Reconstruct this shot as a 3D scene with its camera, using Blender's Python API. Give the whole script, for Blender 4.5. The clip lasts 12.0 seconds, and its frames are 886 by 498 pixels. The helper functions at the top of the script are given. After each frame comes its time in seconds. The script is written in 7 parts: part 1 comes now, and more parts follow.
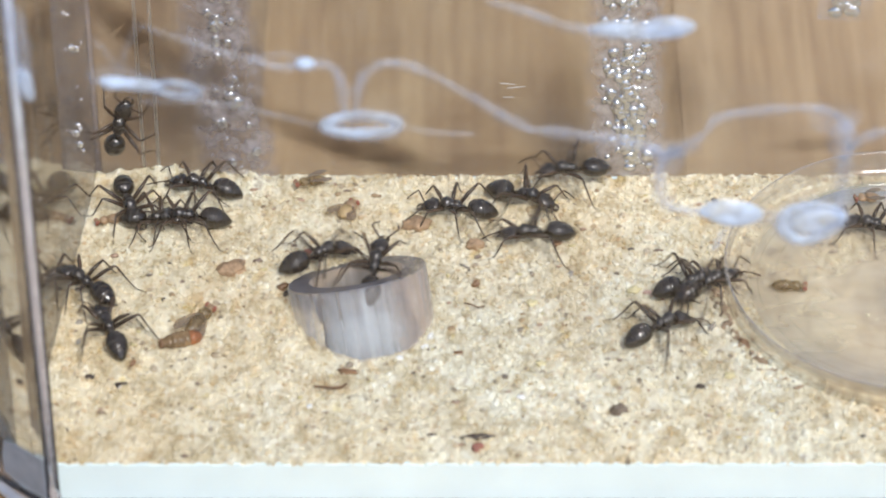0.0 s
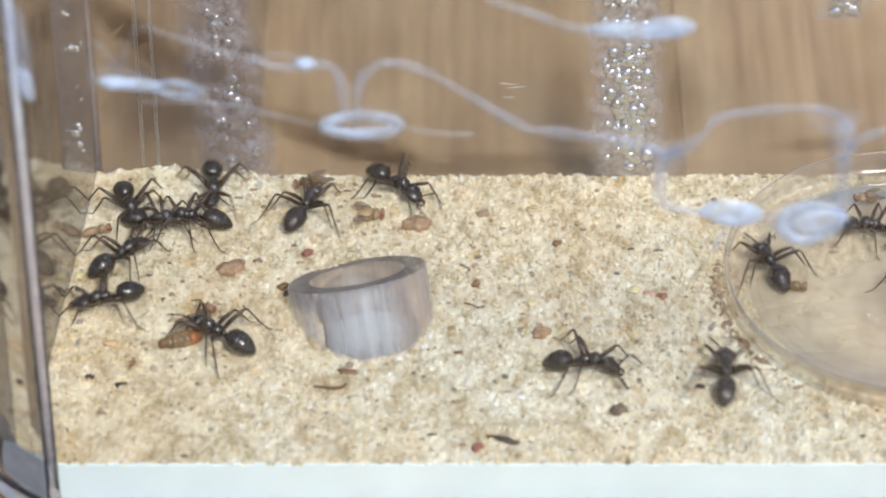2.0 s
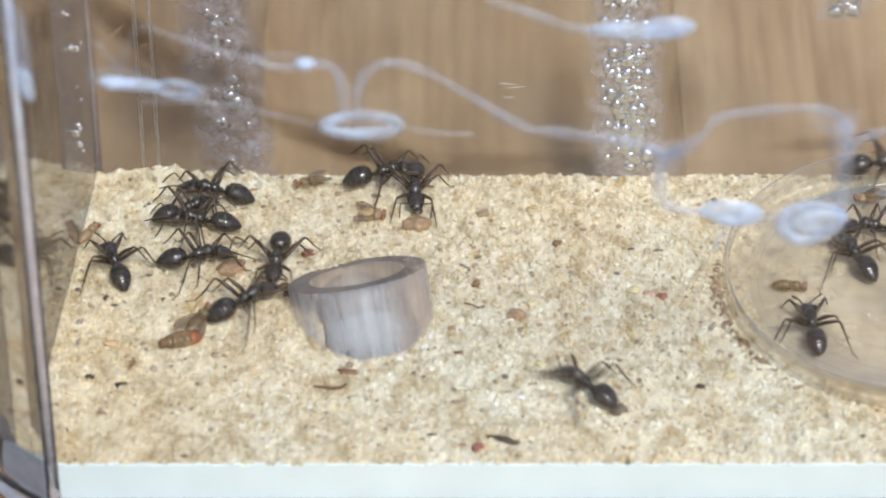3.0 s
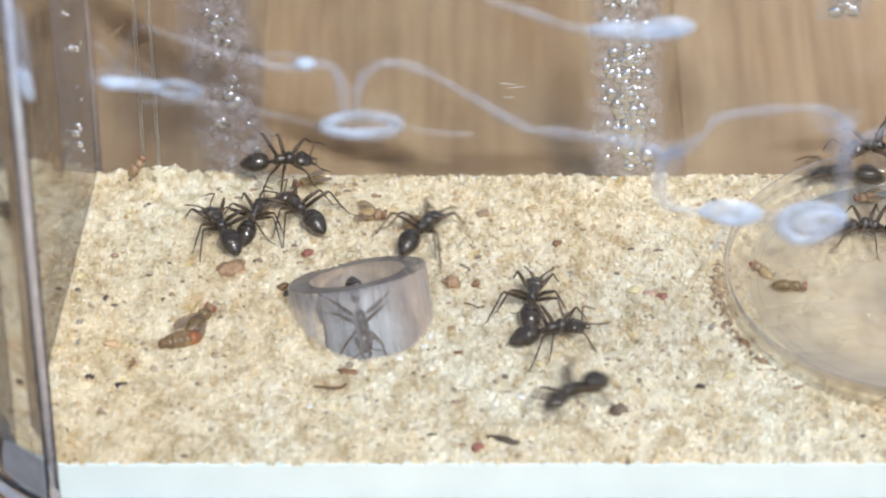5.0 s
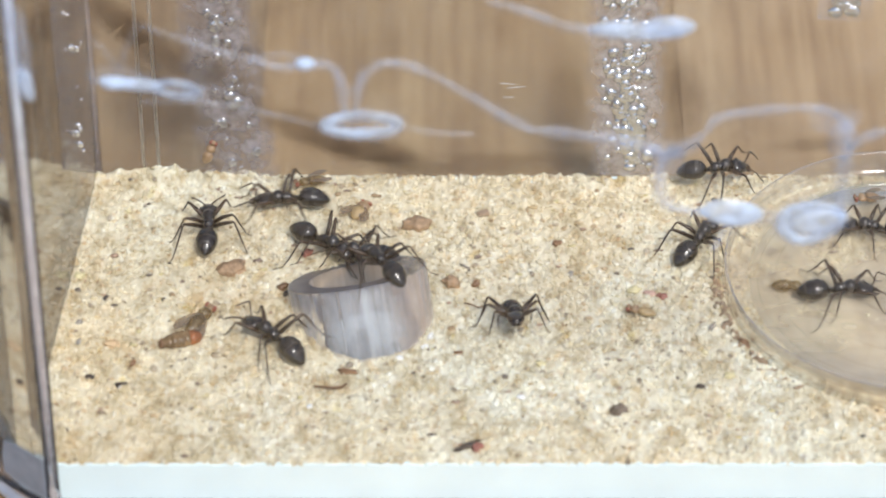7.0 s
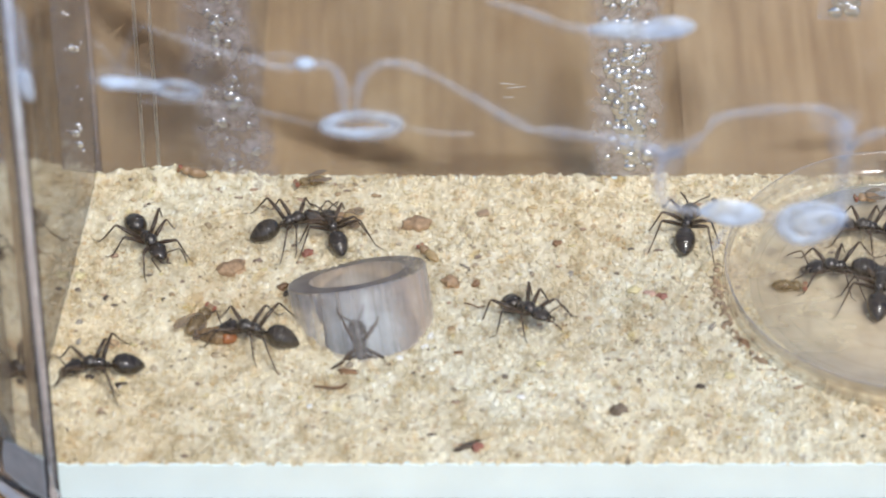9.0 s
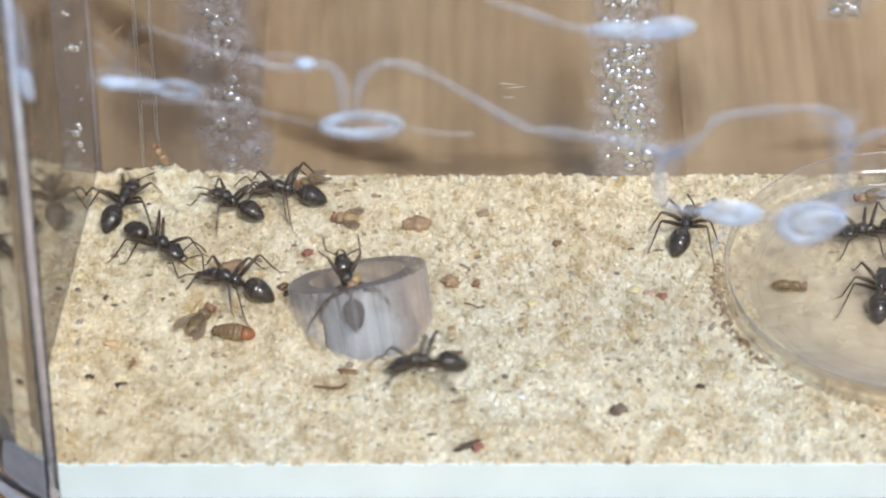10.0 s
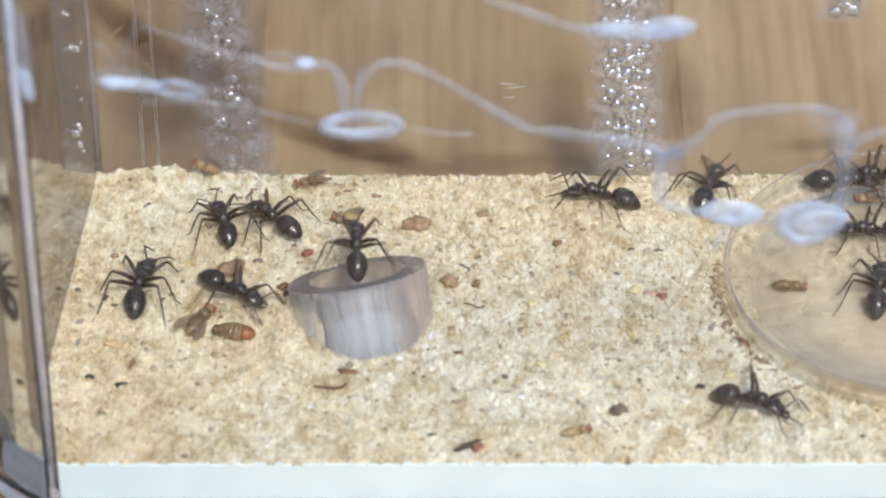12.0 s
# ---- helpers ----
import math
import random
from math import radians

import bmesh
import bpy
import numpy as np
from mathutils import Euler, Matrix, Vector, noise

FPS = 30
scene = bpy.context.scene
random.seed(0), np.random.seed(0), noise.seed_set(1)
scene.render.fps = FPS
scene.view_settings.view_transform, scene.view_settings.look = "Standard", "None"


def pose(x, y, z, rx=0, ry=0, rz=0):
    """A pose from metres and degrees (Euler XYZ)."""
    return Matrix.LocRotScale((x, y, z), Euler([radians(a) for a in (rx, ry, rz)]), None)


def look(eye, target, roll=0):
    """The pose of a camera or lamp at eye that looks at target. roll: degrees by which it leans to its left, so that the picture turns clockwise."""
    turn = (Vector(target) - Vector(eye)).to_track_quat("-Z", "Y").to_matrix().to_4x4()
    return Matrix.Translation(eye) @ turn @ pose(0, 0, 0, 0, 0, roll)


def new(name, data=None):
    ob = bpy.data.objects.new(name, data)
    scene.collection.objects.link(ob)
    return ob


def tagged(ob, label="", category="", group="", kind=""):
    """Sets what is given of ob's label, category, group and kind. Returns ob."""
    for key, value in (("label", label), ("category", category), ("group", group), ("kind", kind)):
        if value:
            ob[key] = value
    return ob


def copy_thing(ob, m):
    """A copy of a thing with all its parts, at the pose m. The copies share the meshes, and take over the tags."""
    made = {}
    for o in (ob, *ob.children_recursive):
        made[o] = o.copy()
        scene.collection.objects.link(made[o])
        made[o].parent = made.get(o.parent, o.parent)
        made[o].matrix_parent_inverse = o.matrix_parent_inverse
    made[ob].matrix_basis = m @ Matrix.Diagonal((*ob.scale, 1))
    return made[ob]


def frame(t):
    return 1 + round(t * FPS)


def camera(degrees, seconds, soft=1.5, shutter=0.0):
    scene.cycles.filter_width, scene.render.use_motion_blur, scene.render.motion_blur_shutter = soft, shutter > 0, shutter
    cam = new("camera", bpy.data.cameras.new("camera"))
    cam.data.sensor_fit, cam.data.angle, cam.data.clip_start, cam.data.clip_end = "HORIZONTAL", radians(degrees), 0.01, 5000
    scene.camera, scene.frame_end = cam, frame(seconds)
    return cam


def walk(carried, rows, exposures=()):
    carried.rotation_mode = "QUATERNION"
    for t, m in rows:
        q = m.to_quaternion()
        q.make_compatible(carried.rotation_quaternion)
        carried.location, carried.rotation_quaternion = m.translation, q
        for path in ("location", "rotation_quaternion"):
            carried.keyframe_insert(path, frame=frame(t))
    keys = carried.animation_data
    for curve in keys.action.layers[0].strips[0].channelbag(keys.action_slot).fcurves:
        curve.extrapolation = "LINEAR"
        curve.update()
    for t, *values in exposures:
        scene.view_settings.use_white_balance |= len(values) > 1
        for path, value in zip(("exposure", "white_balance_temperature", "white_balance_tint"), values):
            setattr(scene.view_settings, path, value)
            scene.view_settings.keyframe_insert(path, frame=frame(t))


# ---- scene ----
MM = 0.001

# the camera stands still, about a third of a metre away, looking down through the front pane
cam = camera(13.8, 12.0, soft=2.0, shutter=0.32)
cam.data.dof.use_dof = True
cam.data.dof.focus_distance = 336 * MM
cam.data.dof.aperture_fstop = 35.0
EYE = (0.0, -256.62 * MM, 215.33 * MM)
# its exposure wavers a little on the way
walk(cam, [(0.0, look(EYE, (0, 0, 0), 0.0)), (12.0, look(EYE, (0, 0, 0), 0.0))],
     [(0.0, 0.20), (1.5, 0.20), (1.9, 0.11), (3.4, 0.11), (4.6, 0.21), (5.1, 0.21), (5.4, 0.12), (6.1, 0.12), (6.4, 0.21), (7.2, 0.21), (8.8, 0.11), (12.0, 0.11)])

# ---- light: a bright hazy day, sun softened ----
SUN_FROM = Vector((0.22, -0.55, 0.80)).normalized()
world = bpy.data.worlds.new("world")
scene.world = world
world.use_nodes = True
wn = world.node_tree
sky = wn.nodes.new("ShaderNodeTexSky")
sky.sky_type = "NISHITA"
sky.sun_disc = False
sky.air_density, sky.dust_density = 1.0, 1.4
sky.sun_elevation = math.asin(SUN_FROM.z)
sky.sun_rotation = math.atan2(SUN_FROM.x, SUN_FROM.y)
wn.nodes["Background"].inputs["Strength"].default_value = 0.15
wn.links.new(sky.outputs["Color"], wn.nodes["Background"].inputs["Color"])
sun_data = bpy.data.lights.new("sun", "SUN")
sun_data.energy = 2.22
sun_data.angle = radians(15)
sun_data.color = (1.0, 0.985, 0.945)
sun = new("sun", sun_data)
sun.matrix_world = look(SUN_FROM, (0, 0, 0))


# ---- materials ----
def mat(name):
    m = bpy.data.materials.new(name)
    m.use_nodes = True
    nt = m.node_tree
    nt.nodes.clear()
    out = nt.nodes.new("ShaderNodeOutputMaterial")
    return m, nt, out


def node(nt, kind, **inputs):
    n = nt.nodes.new(kind)
    for key, value in inputs.items():
        n.inputs[key.replace("_", " ")].default_value = value
    return n


def ramp(nt, stops, source, constant=False):
    r = nt.nodes.new("ShaderNodeValToRGB")
    r.color_ramp.interpolation = "CONSTANT" if constant else "LINEAR"
    while len(r.color_ramp.elements) < len(stops):
        r.color_ramp.elements.new(0.5)
    for e, (p, c) in zip(r.color_ramp.elements, stops):
        e.position, e.color = p, (*c, 1)
    nt.links.new(source, r.inputs["Fac"])
    return r.outputs["Color"]


def coords(nt, scale=(1, 1, 1)):
    tc = nt.nodes.new("ShaderNodeTexCoord")
    mp = nt.nodes.new("ShaderNodeMapping")
    mp.inputs["Scale"].default_value = scale
    nt.links.new(tc.outputs["Object"], mp.inputs["Vector"])
    return mp.outputs["Vector"]


def noise_tex(nt, vec, scale, detail=4.0, rough=0.55):
    n = node(nt, "ShaderNodeTexNoise", Scale=scale, Detail=detail, Roughness=rough)
    nt.links.new(vec, n.inputs["Vector"])
    return n.outputs["Fac"]


def mix_color(nt, fac, a, b, mode="MIX"):
    m = nt.nodes.new("ShaderNodeMix")
    m.data_type, m.blend_type = "RGBA", mode
    for value, slot in ((fac, 0), (a, 6), (b, 7)):
        if isinstance(value, bpy.types.NodeSocket):
            nt.links.new(value, m.inputs[slot])
        else:
            m.inputs[slot].default_value = value if slot == 0 else (*value, 1)
    return m.outputs[2]


def bump(nt, height, strength, distance):
    b = node(nt, "ShaderNodeBump", Strength=strength, Distance=distance)
    nt.links.new(height, b.inputs["Height"])
    return b.outputs["Normal"]


def plain(name, color, rough=0.5, vary=0.25, scale=800.0, spec=0.5, bump_mm=0.02, metal=0.0):
    """A solid surface with mottling at two scales and fine relief."""
    m, nt, out = mat(name)
    vec = coords(nt)
    big = noise_tex(nt, vec, scale)
    fine = noise_tex(nt, vec, scale * 6, 2.0)
    dark = tuple(c * (1 - vary) for c in color)
    light = tuple(min(1, c * (1 + vary)) for c in color)
    c1 = ramp(nt, [(0.3, dark), (0.7, light)], big)
    c2 = mix_color(nt, 0.25, c1, ramp(nt, [(0.35, dark), (0.65, light)], fine))
    p = node(nt, "ShaderNodeBsdfPrincipled", Roughness=rough, Metallic=metal)
    p.inputs["Specular IOR Level"].default_value = spec
    nt.links.new(c2, p.inputs["Base Color"])
    nt.links.new(bump(nt, fine, 0.5, bump_mm * MM), p.inputs["Normal"])
    nt.links.new(p.outputs[0], out.inputs[0])
    return m


def clear(name, tint=(0.97, 0.97, 0.97), rough=0.03, milky=0.0, milk=(0.8, 0.82, 0.86), bumps=0.0, bump_scale=300.0, ior=1.49, wave=None, gloss=None, patchy=0.0, fade=None):
    """Thin clear plastic: see-through, glossy by Fresnel, with an optional milky share.
    fade: centre x, half width, lean and foot z of a strip that thins out to its sides."""
    m, nt, out = mat(name)
    t = node(nt, "ShaderNodeBsdfTransparent", Color=(*tint, 1))
    across = None
    if fade:
        sep = nt.nodes.new("ShaderNodeSeparateXYZ")
        nt.links.new(coords(nt), sep.inputs[0])

        def maths(op, a, b):
            q = nt.nodes.new("ShaderNodeMath")
            q.operation = op
            for k, value in enumerate((a, b)):
                if isinstance(value, bpy.types.NodeSocket):
                    nt.links.new(value, q.inputs[k])
                else:
                    q.inputs[k].default_value = value
            return q.outputs[0]

        ragged = maths("MULTIPLY", maths("SUBTRACT", noise_tex(nt, coords(nt), 500.0, 3.0), 0.5), fade[1] * 0.5 * MM)
        x = maths("ADD", maths("ADD", sep.outputs["X"], maths("MULTIPLY", maths("SUBTRACT", sep.outputs["Z"], fade[3] * MM), fade[2])), ragged)
        off = maths("ABSOLUTE", maths("SUBTRACT", x, fade[0] * MM), 0.0)
        thin = nt.nodes.new("ShaderNodeMapRange")
        thin.interpolation_type = "SMOOTHSTEP"
        for key, value in (("From Min", fade[1] * 0.45 * MM), ("From Max", fade[1] * MM), ("To Min", 1.0), ("To Max", 0.0)):
            thin.inputs[key].default_value = value
        nt.links.new(off, thin.inputs["Value"])
        across = thin.outputs[0]
        nt.links.new(mix_color(nt, across, (1, 1, 1), tint), t.inputs["Color"])
    g = node(nt, "ShaderNodeBsdfGlossy", Roughness=rough)
    lw = node(nt, "ShaderNodeLayerWeight", Blend=0.5)
    f5 = nt.nodes.new("ShaderNodeMath")
    f5.operation = "POWER"
    f5.inputs[1].default_value = 5.0
    f = nt.nodes.new("ShaderNodeMapRange")
    f.inputs["To Min"].default_value = gloss if gloss else ((ior - 1) / (ior + 1)) ** 2
    nt.links.new(lw.outputs["Facing"], f5.inputs[0])
    nt.links.new(f5.outputs[0], f.inputs["Value"])
    if bumps:
        vec = coords(nt, wave or (1, 1, 1))
        nrm = bump(nt, noise_tex(nt, vec, bump_scale, 3.0), 1.0, bumps * MM)
        nt.links.new(nrm, g.inputs["Normal"])
        nt.links.new(nrm, lw.inputs["Normal"])
    base = t.outputs[0]
    if milky:
        d = node(nt, "ShaderNodeBsdfDiffuse", Color=(*milk, 1))
        tr = node(nt, "ShaderNodeBsdfTranslucent", Color=(*milk, 1))
        a = nt.nodes.new("ShaderNodeMixShader")
        a.inputs[0].default_value = 0.4
        nt.links.new(d.outputs[0], a.inputs[1])
        nt.links.new(tr.outputs[0], a.inputs[2])
        b = nt.nodes.new("ShaderNodeMixShader")
        vec = coords(nt, wave or (1, 1, 1))
        share = nt.nodes.new("ShaderNodeMapRange")
        share.inputs["To Min"].default_value = milky * 0.6
        share.inputs["To Max"].default_value = min(1.0, milky * 1.4)
        if patchy:
            share.inputs["From Min"].default_value, share.inputs["From Max"].default_value = 0.34, 0.66
            share.inputs["To Min"].default_value = milky * (1 - patchy)
            share.inputs["To Max"].default_value = min(1.0, milky * (1 + patchy))
        nt.links.new(noise_tex(nt, vec, bump_scale, 3.0), share.inputs["Value"])
        nt.links.new(maths("MULTIPLY", share.outputs[0], across) if fade else share.outputs[0], b.inputs[0])
        nt.links.new(base, b.inputs[1])
        nt.links.new(a.outputs[0], b.inputs[2])
        base = b.outputs[0]
    mx = nt.nodes.new("ShaderNodeMixShader")
    nt.links.new(maths("MULTIPLY", f.outputs[0], across) if fade else f.outputs[0], mx.inputs[0])
    nt.links.new(base, mx.inputs[1])
    nt.links.new(g.outputs[0], mx.inputs[2])
    nt.links.new(mx.outputs[0], out.inputs[0])
    return m


SAND_STOPS = [(0.0, (0.72, 0.648, 0.49)), (0.14, (0.76, 0.708, 0.545)), (0.36, (0.80, 0.76, 0.61)), (0.60, (0.83, 0.797, 0.66)),
              (0.80, (0.70, 0.60, 0.42)), (0.86, (0.88, 0.875, 0.78)), (0.93, (0.60, 0.475, 0.33)), (0.965, (0.48, 0.42, 0.34)), (0.988, (0.27, 0.23, 0.19))]


def solid(name, tint):
    """Thick clear plastic that bends what is seen through it."""
    m, nt, out = mat(name)
    p = node(nt, "ShaderNodeBsdfPrincipled", Roughness=0.05, IOR=1.49)
    p.inputs["Transmission Weight"].default_value = 1.0
    p.inputs["Base Color"].default_value = (*tint, 1)
    nt.links.new(bump(nt, noise_tex(nt, coords(nt), 90.0, 2.0), 0.3, 0.05 * MM), p.inputs["Normal"])
    nt.links.new(p.outputs[0], out.inputs[0])
    return m


def sand_material(name, islands):
    m, nt, out = mat(name)
    vec = coords(nt, (1, 0.66, 1))
    if islands:
        geo = nt.nodes.new("ShaderNodeNewGeometry")
        pick = geo.outputs["Random Per Island"]
    else:
        vo = node(nt, "ShaderNodeTexVoronoi", Scale=2400.0)
        nt.links.new(vec, vo.inputs["Vector"])
        sep = nt.nodes.new("ShaderNodeSeparateColor")
        nt.links.new(vo.outputs["Color"], sep.inputs[0])
        pick = sep.outputs[0]
    color = ramp(nt, SAND_STOPS, pick, True)
    base = mix_color(nt, 0.85 if islands else 0.55, (0.775, 0.728, 0.585), color)
    clump = ramp(nt, [(0.36, (0.74, 0.69, 0.60)), (0.50, (0.98, 0.965, 0.93)), (0.64, (1.07, 1.06, 1.04))], noise_tex(nt, vec, 620.0, 4.0, 0.62))
    patches = ramp(nt, [(0.32, (0.86, 0.83, 0.77)), (0.5, (1.0, 0.99, 0.97)), (0.66, (1.05, 1.045, 1.04))], noise_tex(nt, vec, 190.0, 4.0, 0.6))
    hue = ramp(nt, [(0.36, (1.01, 0.965, 0.90)), (0.64, (0.965, 1.0, 1.04))], noise_tex(nt, vec, 45.0, 3.0))
    stains = ramp(nt, [(0.58, (1, 1, 1)), (0.70, (0.84, 0.70, 0.52))], noise_tex(nt, vec, 520.0, 3.0))
    yellow = ramp(nt, [(0.66, (1, 1, 1)), (0.74, (1.0, 0.94, 0.68))], noise_tex(nt, coords(nt, (1.3, 0.8, 1)), 390.0, 2.0))
    patches = mix_color(nt, 1.0, patches, clump, "MULTIPLY")
    speckle = ramp(nt, [(0.34, (0.70, 0.65, 0.56)), (0.48, (0.98, 0.965, 0.94)), (0.66, (1.08, 1.08, 1.07))], noise_tex(nt, vec, 1500.0, 3.0, 0.6))
    patches = mix_color(nt, 0.45, patches, speckle, "MULTIPLY")
    patches = mix_color(nt, 1.0, patches, hue, "MULTIPLY")
    dust = ramp(nt, [(0.46, (1, 1, 1)), (0.62, (0.91, 0.855, 0.785))], noise_tex(nt, coords(nt, (1, 0.8, 1)), 110.0, 5.0, 0.65))
    patches = mix_color(nt, 0.8, patches, dust, "MULTIPLY")
    patches = mix_color(nt, 0.6, patches, stains, "MULTIPLY")
    patches = mix_color(nt, 0.7, patches, yellow, "MULTIPLY")
    # paler, bluer sand towards the dish
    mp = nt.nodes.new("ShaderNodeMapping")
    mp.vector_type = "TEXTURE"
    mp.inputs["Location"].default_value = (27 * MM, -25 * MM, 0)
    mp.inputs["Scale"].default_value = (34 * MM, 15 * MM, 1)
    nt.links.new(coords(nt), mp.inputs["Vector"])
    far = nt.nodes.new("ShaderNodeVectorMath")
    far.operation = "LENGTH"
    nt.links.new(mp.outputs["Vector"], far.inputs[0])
    pale_spot = ramp(nt, [(0.15, (1.10, 1.12, 1.15)), (1.0, (1, 1, 1))], far.outputs["Value"])
    patches = mix_color(nt, 1.0, patches, pale_spot, "MULTIPLY")
    color = mix_color(nt, 1.0, base, patches, "MULTIPLY")
    p = node(nt, "ShaderNodeBsdfPrincipled", Roughness=0.55)
    p.inputs["Specular IOR Level"].default_value = 0.12
    nt.links.new(color, p.inputs["Base Color"])
    nt.links.new(bump(nt, noise_tex(nt, vec, 2600.0, 4.0, 0.65), 0.7, 0.09 * MM), p.inputs["Normal"])
    nt.links.new(p.outputs[0], out.inputs[0])
    return m


def wood_material(name, tone):
    m, nt, out = mat(name)
    vec = coords(nt, (1, 0.05, 1))
    bands = noise_tex(nt, vec, 60.0, 4.0, 0.65)
    grain = noise_tex(nt, vec, 520.0, 3.0, 0.7)
    wide = coords(nt, (1, 0.55, 1))
    cloud = noise_tex(nt, wide, 26.0, 4.0, 0.6)
    c = ramp(nt, [(0.28, (0.34, 0.19, 0.085)), (0.50, (0.50, 0.315, 0.16)), (0.72, (0.67, 0.465, 0.265))], bands)
    g = ramp(nt, [(0.36, (0.60, 0.50, 0.40)), (0.60, (1.04, 1.02, 0.98))], grain)
    k = ramp(nt, [(0.34, (0.62, 0.56, 0.50)), (0.52, (0.98, 0.96, 0.94)), (0.66, (1.12, 1.10, 1.06))], cloud)
    c = mix_color(nt, 0.55, c, g, "MULTIPLY")
    c = mix_color(nt, 0.8, c, k, "MULTIPLY")
    c = mix_color(nt, 1.0, c, tone, "MULTIPLY")
    p = node(nt, "ShaderNodeBsdfPrincipled", Roughness=0.42)
    nt.links.new(c, p.inputs["Base Color"])
    nt.links.new(bump(nt, grain, 0.4, 0.15 * MM), p.inputs["Normal"])
    nt.links.new(p.outputs[0], out.inputs[0])
    return m


def chitin(name, dark, light, rough, scale=900.0, down=0.0, spec=0.5, relief=0.03, coat=0.0):
    """Shell with fine relief; down: the share of pale short hairs that greys it."""
    m, nt, out = mat(name)
    vec = coords(nt)
    big = noise_tex(nt, vec, scale, 3.0)
    hair = noise_tex(nt, coords(nt, (0.25, 1, 1)), 14000.0, 2.0)
    c = ramp(nt, [(0.35, dark), (0.7, light)], big)
    if down:
        grey = ramp(nt, [(0.52, (0, 0, 0)), (0.72, (0.16, 0.155, 0.14))], hair)
        c = mix_color(nt, down, c, grey, "ADD")
    p = node(nt, "ShaderNodeBsdfPrincipled", Roughness=rough)
    p.inputs["Specular IOR Level"].default_value = spec
    p.inputs["Coat Weight"].default_value = coat
    p.inputs["Coat Roughness"].default_value = 0.12
    r = nt.nodes.new("ShaderNodeMapRange")
    r.inputs["To Min"].default_value = rough * 0.7
    r.inputs["To Max"].default_value = min(1.0, rough * 1.7)
    nt.links.new(big, r.inputs["Value"])
    nt.links.new(r.outputs[0], p.inputs["Roughness"])
    nt.links.new(c, p.inputs["Base Color"])
    nt.links.new(bump(nt, noise_tex(nt, vec, 6000.0, 2.0), 0.5, relief * MM), p.inputs["Normal"])
    nt.links.new(p.outputs[0], out.inputs[0])
    return m


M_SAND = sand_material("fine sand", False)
M_GRAIN = sand_material("sand grain", True)
M_WOODS = [wood_material("brown oiled wood", (0.71, 0.715, 0.655)), wood_material("tan oiled wood", (1.00, 1.02, 0.93)), wood_material("dark oiled wood", (0.87, 0.885, 0.89)), wood_material("pale oiled wood", (1.25, 1.34, 1.38))]
M_PANE = clear("clear polystyrene", (0.985, 0.985, 0.985), 0.02)
M_SIDE = clear("scuffed clear polystyrene", (0.95, 0.95, 0.945), 0.05, 0.035, (0.62, 0.58, 0.55), gloss=0.06)
M_ROD = clear("thick shiny plastic rim", (0.60, 0.60, 0.64), 0.06, 0.62, (0.78, 0.79, 0.84), gloss=0.30)
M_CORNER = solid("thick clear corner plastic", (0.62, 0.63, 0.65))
M_SHADESHEET = clear("greyish-blue painted shade", (0.66, 0.69, 0.74), 0.15, 0.62, (0.42, 0.46, 0.53), 0.03, 150.0, gloss=0.10, patchy=0.4)
M_GLINT = clear("painted edge highlight", (0.95, 0.94, 0.95), 0.12, 0.62, (0.90, 0.88, 0.91), 0.02, 200.0, gloss=0.40, patchy=0.4)
M_POST = clear("thick corner plastic", (0.85, 0.84, 0.86), 0.10, 0.55, (0.82, 0.80, 0.84), gloss=0.22)
M_EDGELINE = clear("painted dark refraction", (0.30, 0.28, 0.30), 0.2, 0.35, (0.09, 0.085, 0.09))
M_LEFT = clear("scuffed glossy side wall", (0.86, 0.855, 0.84), 0.06, 0.05, (0.5, 0.48, 0.42), gloss=0.20)
M_EDGE = clear("clear plastic edge", (0.88, 0.86, 0.87), 0.08, 0.26, (0.66, 0.63, 0.64))
M_MOULD = clear("pale mould line", (0.96, 0.95, 0.93), 0.4, 0.16, (0.74, 0.68, 0.58), gloss=0.02, patchy=0.6)
M_GLUE = clear("dried blue-white glue film", (0.96, 0.97, 1.0), 0.45, 0.17, (0.80, 0.86, 1.0), 0.1, 520.0, patchy=0.6)
M_FILM = clear("thin glue haze", (0.97, 0.98, 1.0), 0.5, 0.13, (0.82, 0.87, 0.99), 0.1, 300.0, patchy=0.8)
M_GLUEDROP = clear("thick dried glue drop", (0.93, 0.95, 1.0), 0.35, 0.66, (0.70, 0.82, 1.0), 0.15, 330.0, patchy=0.55)
# right strip's glare partly painted: film and bumps whiter than the left's
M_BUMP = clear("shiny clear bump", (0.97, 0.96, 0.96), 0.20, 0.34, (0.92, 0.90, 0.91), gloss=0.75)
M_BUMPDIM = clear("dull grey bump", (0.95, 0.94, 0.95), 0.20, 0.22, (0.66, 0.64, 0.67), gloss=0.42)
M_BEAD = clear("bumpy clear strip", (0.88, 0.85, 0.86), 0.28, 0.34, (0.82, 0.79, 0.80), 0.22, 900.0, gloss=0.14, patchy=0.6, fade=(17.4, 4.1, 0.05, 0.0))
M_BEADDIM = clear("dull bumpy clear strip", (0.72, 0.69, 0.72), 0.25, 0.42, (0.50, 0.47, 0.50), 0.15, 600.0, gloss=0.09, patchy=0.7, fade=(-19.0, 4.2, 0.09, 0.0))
M_BEADSIDE = clear("dull bumpy side strip", (0.84, 0.82, 0.83), 0.25, 0.22, (0.52, 0.49, 0.50), 0.15, 600.0, gloss=0.09, patchy=0.7)
M_DISH = clear("clear dish plastic", (0.95, 0.93, 0.895), 0.10, 0.17, (0.76, 0.70, 0.60), 0.05, 120.0, gloss=0.035, patchy=0.6)
